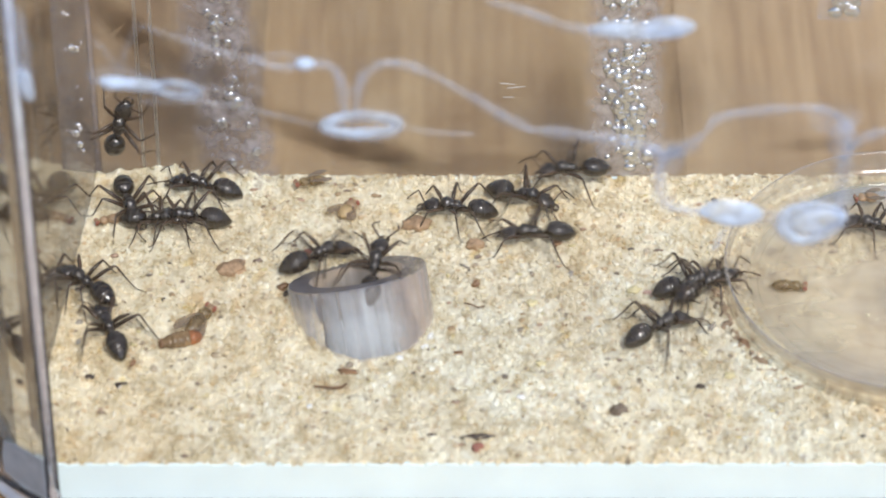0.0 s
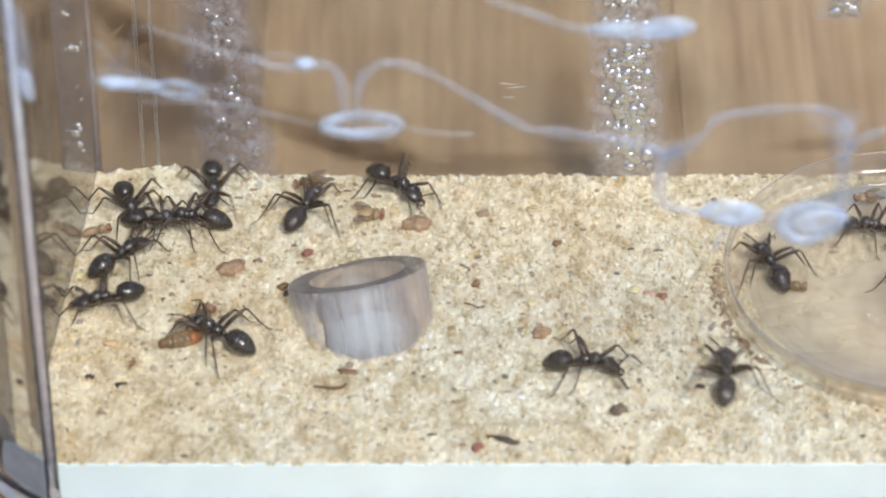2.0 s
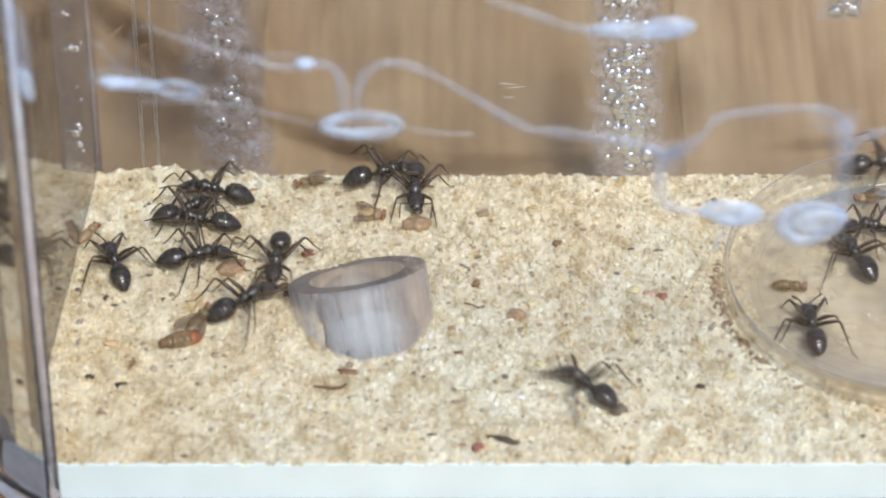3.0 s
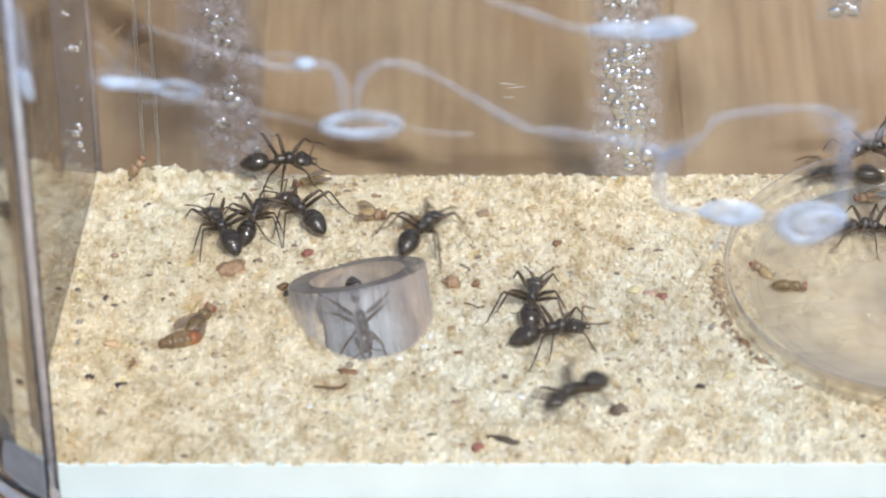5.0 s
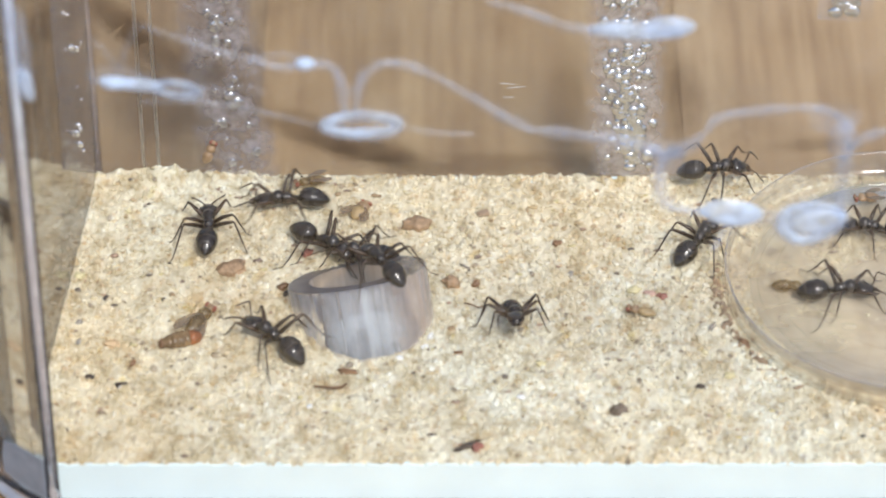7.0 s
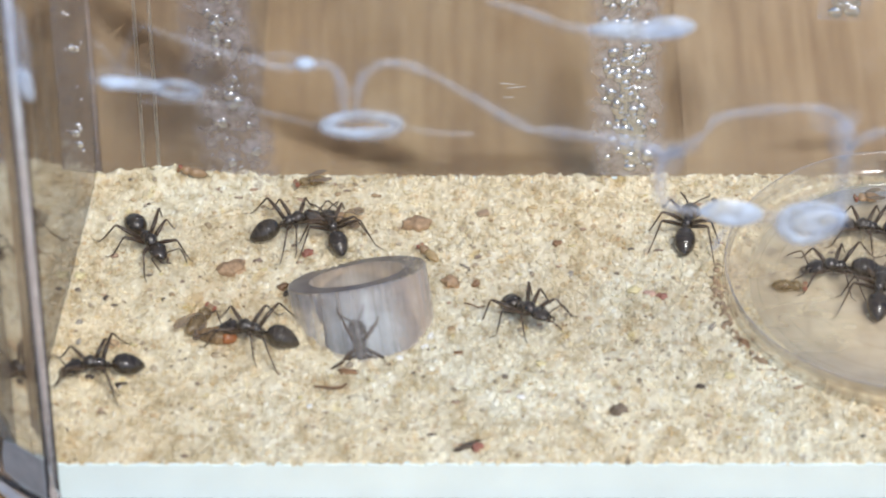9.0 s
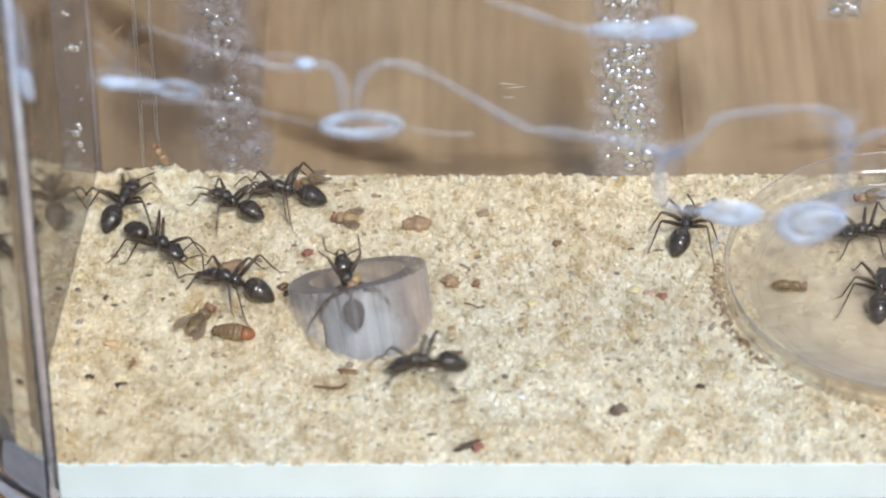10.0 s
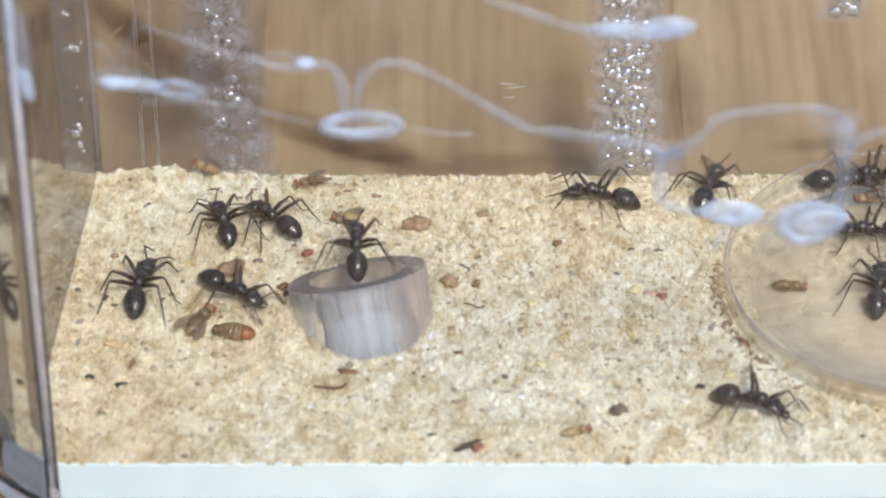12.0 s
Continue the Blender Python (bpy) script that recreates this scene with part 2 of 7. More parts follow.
M_RIMEDGE = clear("painted rim highlight", (0.95, 0.94, 0.96), 0.3, 0.12, (0.84, 0.81, 0.80), 0.0, 90.0, gloss=0.04, patchy=0.8)
M_DISHFLOOR = clear("dusty dish floor", (0.945, 0.93, 0.90), 0.5, 0.34, (0.72, 0.65, 0.545), 0.08, 110.0, wave=(0.6, 1.3, 1), gloss=0.012, patchy=0.65)
M_TUBE = clear("clear vinyl tube", (0.90, 0.88, 0.885), 0.40, 0.20, (0.62, 0.60, 0.61), 0.02, 900.0, wave=(1, 1, 0.05), gloss=0.018, patchy=0.7)
M_TUBEIN = clear("clear vinyl bore", (0.90, 0.87, 0.86), 0.40, 0.60, (0.64, 0.54, 0.46), 0.02, 500.0, wave=(1, 1, 0.1), gloss=0.015, patchy=0.4)
M_FLANKWARM = clear("warm light painted on vinyl flank", (0.90, 0.86, 0.84), 0.40, 0.55, (0.70, 0.585, 0.50), 0.02, 450.0, wave=(1, 1, 0.08), gloss=0.015, patchy=0.45, fade=(6.6, 4.6, 0.0, 0.0))
M_FLANKCOOL = clear("cool light painted on vinyl flank", (0.90, 0.91, 0.93), 0.40, 0.50, (0.62, 0.65, 0.72), 0.02, 450.0, wave=(1, 1, 0.08), gloss=0.015, patchy=0.6, fade=(-6.6, 3.6, 0.0, 0.0))
M_CUT = clear("cut vinyl face", (0.46, 0.47, 0.55), 0.3, 0.50, (0.24, 0.25, 0.31), 0.02, 400.0, patchy=0.6, fade=(-5.5, 14.0, 0.0, 0.0))
M_BOREVIEW = clear("painted view of the bore", (0.92, 0.94, 0.98), 0.5, 0.88, (0.84, 0.91, 0.95), 0.0, 1100.0, wave=(1, 1, 0.03), gloss=0.015, patchy=0.35, fade=(0.2, 4.4, 0.0, 0.0))
M_BOREHAZE = clear("painted bore haze", (0.97, 0.97, 0.98), 0.5, 0.50, (0.84, 0.93, 0.98), 0.0, 900.0, wave=(1, 1, 0.03), gloss=0.015, patchy=0.7, fade=(0.4, 5.2, 0.0, 0.0))
M_PLASTER = plain("white plaster", (0.79, 0.92, 0.93), 0.7, 0.05, 300.0, 0.3)
M_ANT = chitin("black ant chitin", (0.003, 0.0025, 0.002), (0.016, 0.010, 0.005), 0.20, spec=0.5, relief=0.006, coat=0.65)
M_ANTDOWN = chitin("greyish downy ant chitin", (0.003, 0.0027, 0.0022), (0.018, 0.012, 0.009), 0.24, 1500.0, 0.10, 0.55, 0.015, 0.55)
M_ANTLEG = chitin("dark brown leg chitin", (0.018, 0.011, 0.007), (0.070, 0.042, 0.024), 0.28)
M_ANTBAND = chitin("greyish hairy band", (0.010, 0.008, 0.006), (0.055, 0.045, 0.03), 0.35, 2500.0, 0.15)
M_EYE = plain("ant eye", (0.01, 0.01, 0.01), 0.15, 0.2, 3000.0)
M_FLYTHORAX = plain("amber fly thorax", (0.33, 0.215, 0.12), 0.35, 0.35, 1200.0)
M_FLYEYE = plain("red fly eye", (0.27, 0.085, 0.05), 0.4, 0.3, 2500.0)
M_WING = clear("fly wing", (0.82, 0.76, 0.68), 0.3, 0.34, (0.42, 0.34, 0.26), 0.02, 900.0)
M_PUPA = plain("brown pupa shell", (0.23, 0.145, 0.07), 0.25, 0.6, 700.0)
M_PUPACAP = plain("orange pupa end", (0.28, 0.10, 0.035), 0.25, 0.7, 900.0)
M_FLYAMBER = plain("pale amber fly abdomen", (0.44, 0.31, 0.15), 0.35, 0.4, 1000.0)
M_FLYCLEAR = clear("see-through olive fly shell", (0.80, 0.72, 0.55), 0.3, 0.42, (0.36, 0.27, 0.15), 0.02, 900.0, patchy=0.7)
M_YELLOW = plain("yellow grain", (0.74, 0.645, 0.36), 0.5, 0.2, 1500.0)
M_ORANGE = plain("orange grain", (0.66, 0.46, 0.26), 0.5, 0.25, 1500.0)
M_SEED = plain("brown seed", (0.24, 0.13, 0.065), 0.45, 0.45, 1500.0)
M_SEEDGREY = plain("greyish-brown seed", (0.19, 0.145, 0.105), 0.5, 0.4, 1500.0)
M_HUSK = plain("tan husk", (0.40, 0.26, 0.15), 0.5, 0.45, 1500.0)
M_RED = plain("red scrap", (0.33, 0.13, 0.095), 0.4, 0.4, 1500.0)
M_DARK = plain("dark scrap", (0.06, 0.045, 0.035), 0.5, 0.4, 1500.0)
M_PINK = plain("pinkish husk", (0.62, 0.40, 0.31), 0.5, 0.3, 1500.0)
M_GREY = plain("grey scrap", (0.36, 0.32, 0.265), 0.6, 0.35, 1500.0)
M_DIRT = plain("brown dirt", (0.36, 0.255, 0.165), 0.7, 0.45, 900.0)
M_TWIG = plain("brown fibre", (0.16, 0.085, 0.04), 0.5, 0.4, 1500.0)
M_WHITE = plain("white quartz", (0.85, 0.84, 0.80), 0.15, 0.1, 1500.0)


# ---- mesh helpers, all in millimetres ----
def mesh_of(bm, name, material, smooth=True):
    bmesh.ops.scale(bm, vec=(MM, MM, MM), verts=bm.verts)
    me = bpy.data.meshes.new(name)
    bm.normal_update()
    bm.to_mesh(me)
    bm.free()
    me.materials.append(material)
    for poly in me.polygons:
        poly.use_smooth = smooth
    return me


def part(name, bm, material, parent=None, label="", smooth=True):
    ob = new(name, mesh_of(bm, name, material, smooth))
    if parent is not None:
        ob.parent = parent
    return tagged(ob, label)


def thing(name, label, category, group="", kind=""):
    return tagged(new(name), label, category, group, kind)


def box(bm, lo, hi, bevel=0.0):
    vs = bmesh.ops.create_cube(bm, size=1.0)["verts"]
    for v in vs:
        v.co = Vector([(l + h) / 2 + c * (h - l) for l, h, c in zip(lo, hi, v.co)])
    if bevel:
        edges = list({e for v in vs for e in v.link_edges})
        bmesh.ops.bevel(bm, geom=edges, offset=bevel, segments=2, affect="EDGES", profile=0.6)


def prism(bm, poly, z0, z1):
    """An upright slab over a polygon in plan."""
    low = [bm.verts.new((x, y, z0)) for x, y in poly]
    top = [bm.verts.new((x, y, z1)) for x, y in poly]
    n = len(poly)
    bm.faces.new(low[::-1])
    bm.faces.new(top)
    for i in range(n):
        bm.faces.new((low[i], low[(i + 1) % n], top[(i + 1) % n], top[i]))


def rings(bm, ring_list, close_start=True, close_end=True):
    """Skin a list of rings of equal count."""
    made = [[bm.verts.new(p) for p in r] for r in ring_list]
    n = len(made[0])
    for a, b in zip(made, made[1:]):
        for i in range(n):
            bm.faces.new((a[i], a[(i + 1) % n], b[(i + 1) % n], b[i]))
    if close_start:
        bm.faces.new(made[0][::-1])
    if close_end:
        bm.faces.new(made[-1])


def loft(bm, profile, seg=16):
    """A body along x: rows of x, half width, half height, centre height."""
    out = []
    for x, w, h, zc in profile:
        out.append([(x, w * math.cos(a), zc + h * math.sin(a)) for a in (2 * math.pi * i / seg for i in range(seg))])
    rings(bm, out)


def limb(bm, pts, radii, seg=7, flat=1.0):
    """A tapered chain through points."""
    pts = [Vector(p) for p in pts]
    out = []
    for i, p in enumerate(pts):
        a, b = pts[max(0, i - 1)], pts[min(len(pts) - 1, i + 1)]
        d = (b - a).normalized()
        side = d.cross(Vector((0, 0, 1)))
        if side.length < 0.05:
            side = d.cross(Vector((0, 1, 0)))
        side.normalize()
        up = side.cross(d)
        r = radii[i]
        out.append([p + side * (r * math.cos(k)) + up * (r * flat * math.sin(k)) for k in (2 * math.pi * j / seg for j in range(seg))])
    rings(bm, out)


def blob(bm, centre, radii, subdiv=2, rough=0.0, seed=0.0):
    vs = bmesh.ops.create_icosphere(bm, subdivisions=subdiv, radius=1.0)["verts"]
    for v in vs:
        k = 1 + rough * noise.noise(v.co * 1.7 + Vector((seed, seed * 0.7, 3.1)))
        v.co = Vector([c + q * r * k for c, q, r in zip(centre, v.co, radii)])


def lathe(bm, profile, seg=96, centre=(0, 0), closed=True):
    """Turn a closed section (radius, z) about the upright axis."""
    n = len(profile)
    grid = [[bm.verts.new((centre[0] + r * math.cos(2 * math.pi * i / seg), centre[1] + r * math.sin(2 * math.pi * i / seg), z)) for r, z in profile] for i in range(seg)]
    for i in range(seg):
        for j in range(n if closed else n - 1):
            a, b = grid[i], grid[(i + 1) % seg]
            bm.faces.new((a[j], b[j], b[(j + 1) % n], a[(j + 1) % n]))


# ---- the setting ----
LEFT_BACK, LEFT_FRONT, BACK, FRONT, RIGHT = -32.4, -34.9, 11.2, -28.6, 66.0
FLOOR_Z, TOP_Z = -4.2, 56.0


def left_wall_x(y):
    """Inner face of the side wall, spreading a little towards the front."""
    if y > -25.0:
        return LEFT_BACK + (BACK - y) / (BACK + 15.0) * (-34.7 - LEFT_BACK)
    return -33.8


def side_wall_plan(thick):
    ys = [BACK, 2.0, -8.0, -15.0, -24.99]
    inner = [(left_wall_x(y), y) for y in ys]
    outer = [(x - thick, y) for x, y in inner]
    return inner + outer[::-1]


def sand_height(x, y):
    h = 0.18 * noise.noise(Vector((x * 0.28, y * 0.28, 1.3))) + 0.17 * noise.noise(Vector((x * 1.0, y * 0.75, 5.0)))
    h += 0.17 * noise.noise(Vector((x * 1.9, y * 1.3, 9.0))) + 0.07 * noise.noise(Vector((x * 4.3, y * 2.9, 2.0)))
    front = max(0.0, 1 - (y - FRONT) / 0.9)
    h += front * (0.42 * noise.noise(Vector((x * 1.4, 3.0, 8.0))) + 0.16 * noise.noise(Vector((x * 3.6, 3.0, 8.0))) - 0.12)
    edge = max(0.0, 1 - (BACK - y) / 2.2)
    h += edge * ((0.20 if x < -17 else -0.30) + (0.6 if x < -17 else 0.35) * noise.noise(Vector((x * 0.9, 2.0, 4.0))) + 0.25 * noise.noise(Vector((x * 2.7, 7.0, 4.0))))
    heap = math.exp(-((x + 26.6) / 2.3) ** 2 - ((y - 10.5) / 1.8) ** 2)
    return h + 0.75 * heap


TUBE_POSE = pose(-7.75 * MM, -6.80 * MM, 2.75 * MM) @ pose(0, 0, 0, -28, 0, 0) @ pose(0, 0, 0, 0, -10, 0)


def in_bore(x, y, reach=6.05):
    """Whether a spot of the bed lies under the tube's bore, where the nest hole goes down."""
    local = TUBE_POSE.inverted() @ Vector((x * MM, y * MM, 0.0))
    x, y = local.x / MM, local.y / MM
    return math.hypot(x, y) < reach - 1.75 or (math.hypot(x, y) < reach and y < 1.3 - 0.12 * (x - 0.4) ** 2 and -3.7 < x < 4.7)


def build_floor():
    """A floor of strips of wood, their grain running away from the eye."""
    floor = thing("floor", "brown oiled wooden strip floor under the clear box", "floor", kind="structure")
    rng = random.Random(21)
    edges = [-240, -170, -110, -72, -46, -18, 23.5, 52, 84, 120, 180, 250]
    tones = [1, 2, 1, 3, 0, 1, 3, 1, 0, 3, 1]
    while edges[-1] < 2500:
        edges = [edges[0] - rng.uniform(55, 95)] + edges + [edges[-1] + rng.uniform(55, 95)]
        tones = [rng.choice((0, 1, 1, 2))] + tones + [rng.choice((0, 1, 1, 2))]
    for x0, x1, k in zip(edges, edges[1:], tones):
        bm = bmesh.new()
        box(bm, (x0 + 0.01, -2500, -26.0), (x1 - 0.01, 2500, -6.2), 0.05)
        part("plank", bm, M_WOODS[k], floor, smooth=False)


def build_sand():
    nx, ny = 640, 270
    verts, faces = [], []
    for j in range(ny + 1):
        y = FRONT + 0.25 + (BACK - FRONT - 0.30) * j / ny
        x0 = left_wall_x(y) - 0.02
        for i in range(nx + 1):
            x = x0 + (RIGHT - x0) * (i / nx)
            z = sand_height(x, y)
            verts.append((x * MM, y * MM, z * MM))
    for j in range(ny):
        for i in range(nx):
            a = j * (nx + 1) + i
            if in_bore(verts[a][0] / MM, verts[a][1] / MM):
                continue
            faces.append((a, a + 1, a + nx + 2, a + nx + 1))
    # skirt down to the plaster
    rim = list(range(nx + 1)) + [j * (nx + 1) + nx for j in range(1, ny + 1)] + [ny * (nx + 1) + i for i in range(nx - 1, -1, -1)] + [j * (nx + 1) for j in range(ny - 1, 0, -1)]
    base = len(verts)
    for k in rim:
        x, y, z = verts[k]
        verts.append((x, y, -0.55 * MM))
    n = len(rim)
    for i in range(n):
        faces.append((rim[i], base + i, base + (i + 1) % n, rim[(i + 1) % n]))
    me = bpy.data.meshes.new("sand_bed")
    me.from_pydata(verts, [], faces)
    me.update()
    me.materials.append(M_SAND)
    for poly in me.polygons:
        poly.use_smooth = True
    tagged(new("sand_bed", me), "pale cream sand spread over the plaster floor", "sand", kind="structure")


def build_grains():
    """Loose grains lying all over the bed."""
    rng = random.Random(4)
    bm = bmesh.new()
    bmesh.ops.create_icosphere(bm, subdivisions=1, radius=1.0)
    base_v = [tuple(v.co) for v in bm.verts]
    base_f = [tuple(v.index for v in f.verts) for f in bm.faces]
    bm.free()
    base = np.array(base_v)
    verts, faces = [], []
    count = 0
    while count < 15000:
        y = rng.uniform(FRONT + 0.06, BACK - 0.15)
        x = rng.uniform(-38.0, 44.0)
        if x < left_wall_x(y) + 0.25 or in_bore(x, y, 6.2):
            continue
        size = rng.choice((0.11, 0.14, 0.14, 0.18, 0.18, 0.23, 0.23, 0.30)) * rng.uniform(0.8, 1.2)
        if rng.random() < 0.025:
            size *= 1.5
        scale = np.array([rng.uniform(0.7, 1.35), rng.uniform(0.7, 1.3), rng.uniform(0.5, 0.8)]) * size
        turn = np.array(Euler((rng.uniform(-0.5, 0.5), rng.uniform(-0.5, 0.5), rng.uniform(0, 6))).to_matrix())
        jitter = 1 + 0.22 * (np.array([[rng.random()] for _ in base_v]) - 0.5) * 2
        pts = (base * jitter * scale) @ turn.T + np.array([x, y, sand_height(x, y) + size * 0.18])
        k = len(verts)
        verts.extend((pts * MM).tolist())
        faces.extend((a + k, b + k, c + k) for a, b, c in base_f)
        count += 1
    me = bpy.data.meshes.new("sand_grains")
    me.from_pydata(verts, [], faces)
    me.update()
    me.materials.append(M_GRAIN)
    tagged(new("sand_grains", me), "loose cream, tan and dark sand grains", "sand", kind="stuff")


def build_specks():
    """Darker grains and crumbs strewn among the pale sand."""
    rng = random.Random(11)
    tones = ((0.17, 0.14, 0.11), (0.27, 0.20, 0.15), (0.36, 0.25, 0.14), (0.52, 0.39, 0.21), (0.62, 0.53, 0.28), (0.40, 0.27, 0.19))
    bm = bmesh.new()
    for _ in range(520):
        y = FRONT + 0.4 + (BACK - FRONT - 0.8) * rng.random()
        x = rng.uniform(left_wall_x(y) + 0.4, 42.0)
        if in_bore(x, y, 6.3):
            continue
        r = rng.choice((0.09, 0.11, 0.14, 0.20)) * rng.uniform(0.8, 1.3)
        blob(bm, (x, y, sand_height(x, y) + r * 0.35), (r * rng.uniform(0.7, 2.3), r * rng.uniform(0.6, 1.3), r * 0.6), 1, 0.7, rng.uniform(0, 90))
    m, nt, out = mat("dark crumbs")
    geo = nt.nodes.new("ShaderNodeNewGeometry")
    c = ramp(nt, [(i / 6, t) for i, t in enumerate(tones)], geo.outputs["Random Per Island"], True)
    p = node(nt, "ShaderNodeBsdfPrincipled", Roughness=0.6)
    nt.links.new(c, p.inputs["Base Color"])
    nt.links.new(p.outputs[0], out.inputs[0])
    tagged(part("crumbs", bm, m, label="dark, brown and yellow crumbs among the sand"), category="crumbs", kind="stuff")
    bm = bmesh.new()
    for _ in range(170):
        a = math.radians(rng.gauss(*rng.choice(((178, 6), (190, 9), (207, 5), (216, 8)))))
        r = 16.75 + abs(rng.gauss(0, 0.42))
        x, y = 41.9 + r * math.cos(a), -5.55 + r * math.sin(a)
        q = rng.choice((0.08, 0.11, 0.16, 0.22)) * rng.uniform(0.8, 1.3)
        blob(bm, (x, y, sand_height(x, y) + q * 0.2), (q * rng.uniform(0.8, 1.8), q * rng.uniform(0.8, 1.6), q * 0.6), 1, 0.7, rng.uniform(0, 90))
    tagged(part("rim_dirt", bm, M_DIRT, label="brown dirt gathered against the dish rim"), category="dirt", kind="stuff")


def build_box():
    """The clear plastic box: floor, four walls, corner posts."""
    bm = bmesh.new()
    # a slab with the nest hole left open under the tube
    low, top = FLOOR_Z + 0.1, -0.5
    hx0, hx1, hy0, hy1 = -12.9, -1.6, -15.6, -2.6
    prism(bm, [(-35.35, -25.1), (-33.85, -25.1), (-33.85, FRONT + 0.03), (hx0, FRONT + 0.03), (hx0, BACK), (LEFT_BACK + 0.02, BACK), (-34.65, -15.0)], low, top)
    prism(bm, [(hx1, FRONT + 0.03), (RIGHT, FRONT + 0.03), (RIGHT, BACK), (hx1, BACK)], low, top)
    prism(bm, [(hx0, FRONT + 0.03), (hx1, FRONT + 0.03), (hx1, hy0), (hx0, hy0)], low, top)
    prism(bm, [(hx0, hy1), (hx1, hy1), (hx1, BACK), (hx0, BACK)], low, top)
    bmesh.ops.remove_doubles(bm, verts=bm.verts, dist=0.001)
    # the low uneven lip that shows along the front pane
    prev = None
    for i in range(501):
        x = -33.8 + (RIGHT + 33.8) * i / 500
        z = -0.12 + 0.26 * noise.noise(Vector((x * 0.8, 1.0, 6.0))) + 0.26 * noise.noise(Vector((x * 2.6, 1.0, 3.0)))
        row = [bm.verts.new((x, FRONT + yy, zz)) for yy, zz in ((0.01, -0.7), (0.01, z - 0.05), (0.06, z), (0.24, z), (0.24, -0.7))]
        if prev:
            for a, b in ((0, 1), (1, 2), (2, 3), (3, 4)):
                bm.faces.new((prev[a], prev[b], row[b], row[a]))
        prev = row
    bmesh.ops.recalc_face_normals(bm, faces=bm.faces)
    tagged(part("plaster_floor", bm, M_PLASTER, label="white plaster slab under the sand", smooth=False), category="floor", kind="structure")
    tank = thing("plastic_box", "clear polystyrene box with scuffed walls holding sand and ants", "box")
    bm = bmesh.new()
    prism(bm, [(-39.0, -18.6), (-39.0, -25.8), (-34.6, -29.8), (RIGHT + 1.2, -29.8), (RIGHT + 1.2, BACK + 1.2), (-33.6, BACK + 1.2), (-36.2, -15.0)], -6.1, FLOOR_Z)
    part("base", bm, M_EDGE, tank, smooth=False)
    bm = bmesh.new()
    box(bm, (-33.0, -29.7, FLOOR_Z + 0.02), (RIGHT, FRONT, TOP_Z))
    part("front_wall", bm, M_PANE, tank, "clear front wall with glue streaks", smooth=False)
    bm = bmesh.new()
    box(bm, (LEFT_BACK + 0.4, BACK + 0.02, FLOOR_Z + 0.02), (RIGHT, BACK + 1.1, TOP_Z))
    part("back_wall", bm, M_SIDE, tank, smooth=False)
    bm = bmesh.new()
    prism(bm, side_wall_plan(1.1), FLOOR_Z + 0.02, TOP_Z)
    part("side_wall", bm, M_LEFT, tank, smooth=False)
    bm = bmesh.new()
    box(bm, (RIGHT + 0.02, -29.7, FLOOR_Z + 0.02), (RIGHT + 1.1, BACK + 1.1, TOP_Z))
    part("side_wall", bm, M_SIDE, tank, smooth=False)
    bm = bmesh.new()
    prism(bm, [(-38.9, -25.2), (-38.9, -25.9), (-34.0, -29.75), (-33.9, -29.75), (-33.9, -25.2)], FLOOR_Z + 0.02, TOP_Z)
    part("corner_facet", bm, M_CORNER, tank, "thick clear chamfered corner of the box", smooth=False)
    # sheet added over the chamfered corner's foot, grey-blue for the plaster's shade
    outline = [(1.84, 1.36), (3.20, 1.72), (4.78, 1.70), (6.42, 1.72), (6.42, -2.75), (4.58, -2.90), (2.88, -2.69), (1.59, -2.24), (1.50, -0.4)]
    bm = bmesh.new()
    front, rear = [[bm.verts.new((-38.97 + 0.786 * u - 0.618 * off, -25.99 - 0.618 * u - 0.786 * off, z)) for u, z in outline] for off in (0.12, 0.0)]
    bm.faces.new(front)
    bm.faces.new(rear[::-1])
    for i in range(len(outline)):
        k = (i + 1) % len(outline)
        bm.faces.new((front[k], front[i], rear[i], rear[k]))
    bmesh.ops.recalc_face_normals(bm, faces=bm.faces)
    part("corner_web", bm, M_SHADESHEET, tank, "greyish-blue shade sheet added at the foot of the corner", smooth=False)
    # highlight added as a pale flare where the corner edge meets the foot
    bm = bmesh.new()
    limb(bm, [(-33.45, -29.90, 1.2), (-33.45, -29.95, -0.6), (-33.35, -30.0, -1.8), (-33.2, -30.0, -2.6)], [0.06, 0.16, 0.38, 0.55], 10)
    part("corner_flare", bm, M_GLINT, tank, "highlight painted as a bright flare at the foot of the corner edge")
    # the corner edge's highlight, put in as a pale thin strip
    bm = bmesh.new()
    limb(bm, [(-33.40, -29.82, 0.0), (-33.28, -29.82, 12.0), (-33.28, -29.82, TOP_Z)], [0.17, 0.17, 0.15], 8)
    part("edge_shine", bm, M_GLINT, tank, "highlight painted as a pale line along the corner edge")
    # rounded front corner post
    bm = bmesh.new()
    prism(bm, [(-33.42 + 0.52 * math.cos(a), -29.25 + 0.55 * math.sin(a)) for a in (2 * math.pi * i / 20 for i in range(20))], FLOOR_Z + 0.02, TOP_Z)
    part("corner_post", bm, M_POST, tank, "rounded clear corner edge")
    # dark refraction of the clear rounded edge, put in as thin dark strips
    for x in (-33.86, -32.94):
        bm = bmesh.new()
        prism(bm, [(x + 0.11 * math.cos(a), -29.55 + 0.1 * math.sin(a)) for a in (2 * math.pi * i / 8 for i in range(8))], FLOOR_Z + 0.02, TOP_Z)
        part("edge_line", bm, M_EDGELINE, tank, "dark refraction line painted along the corner edge")
    bm = bmesh.new()
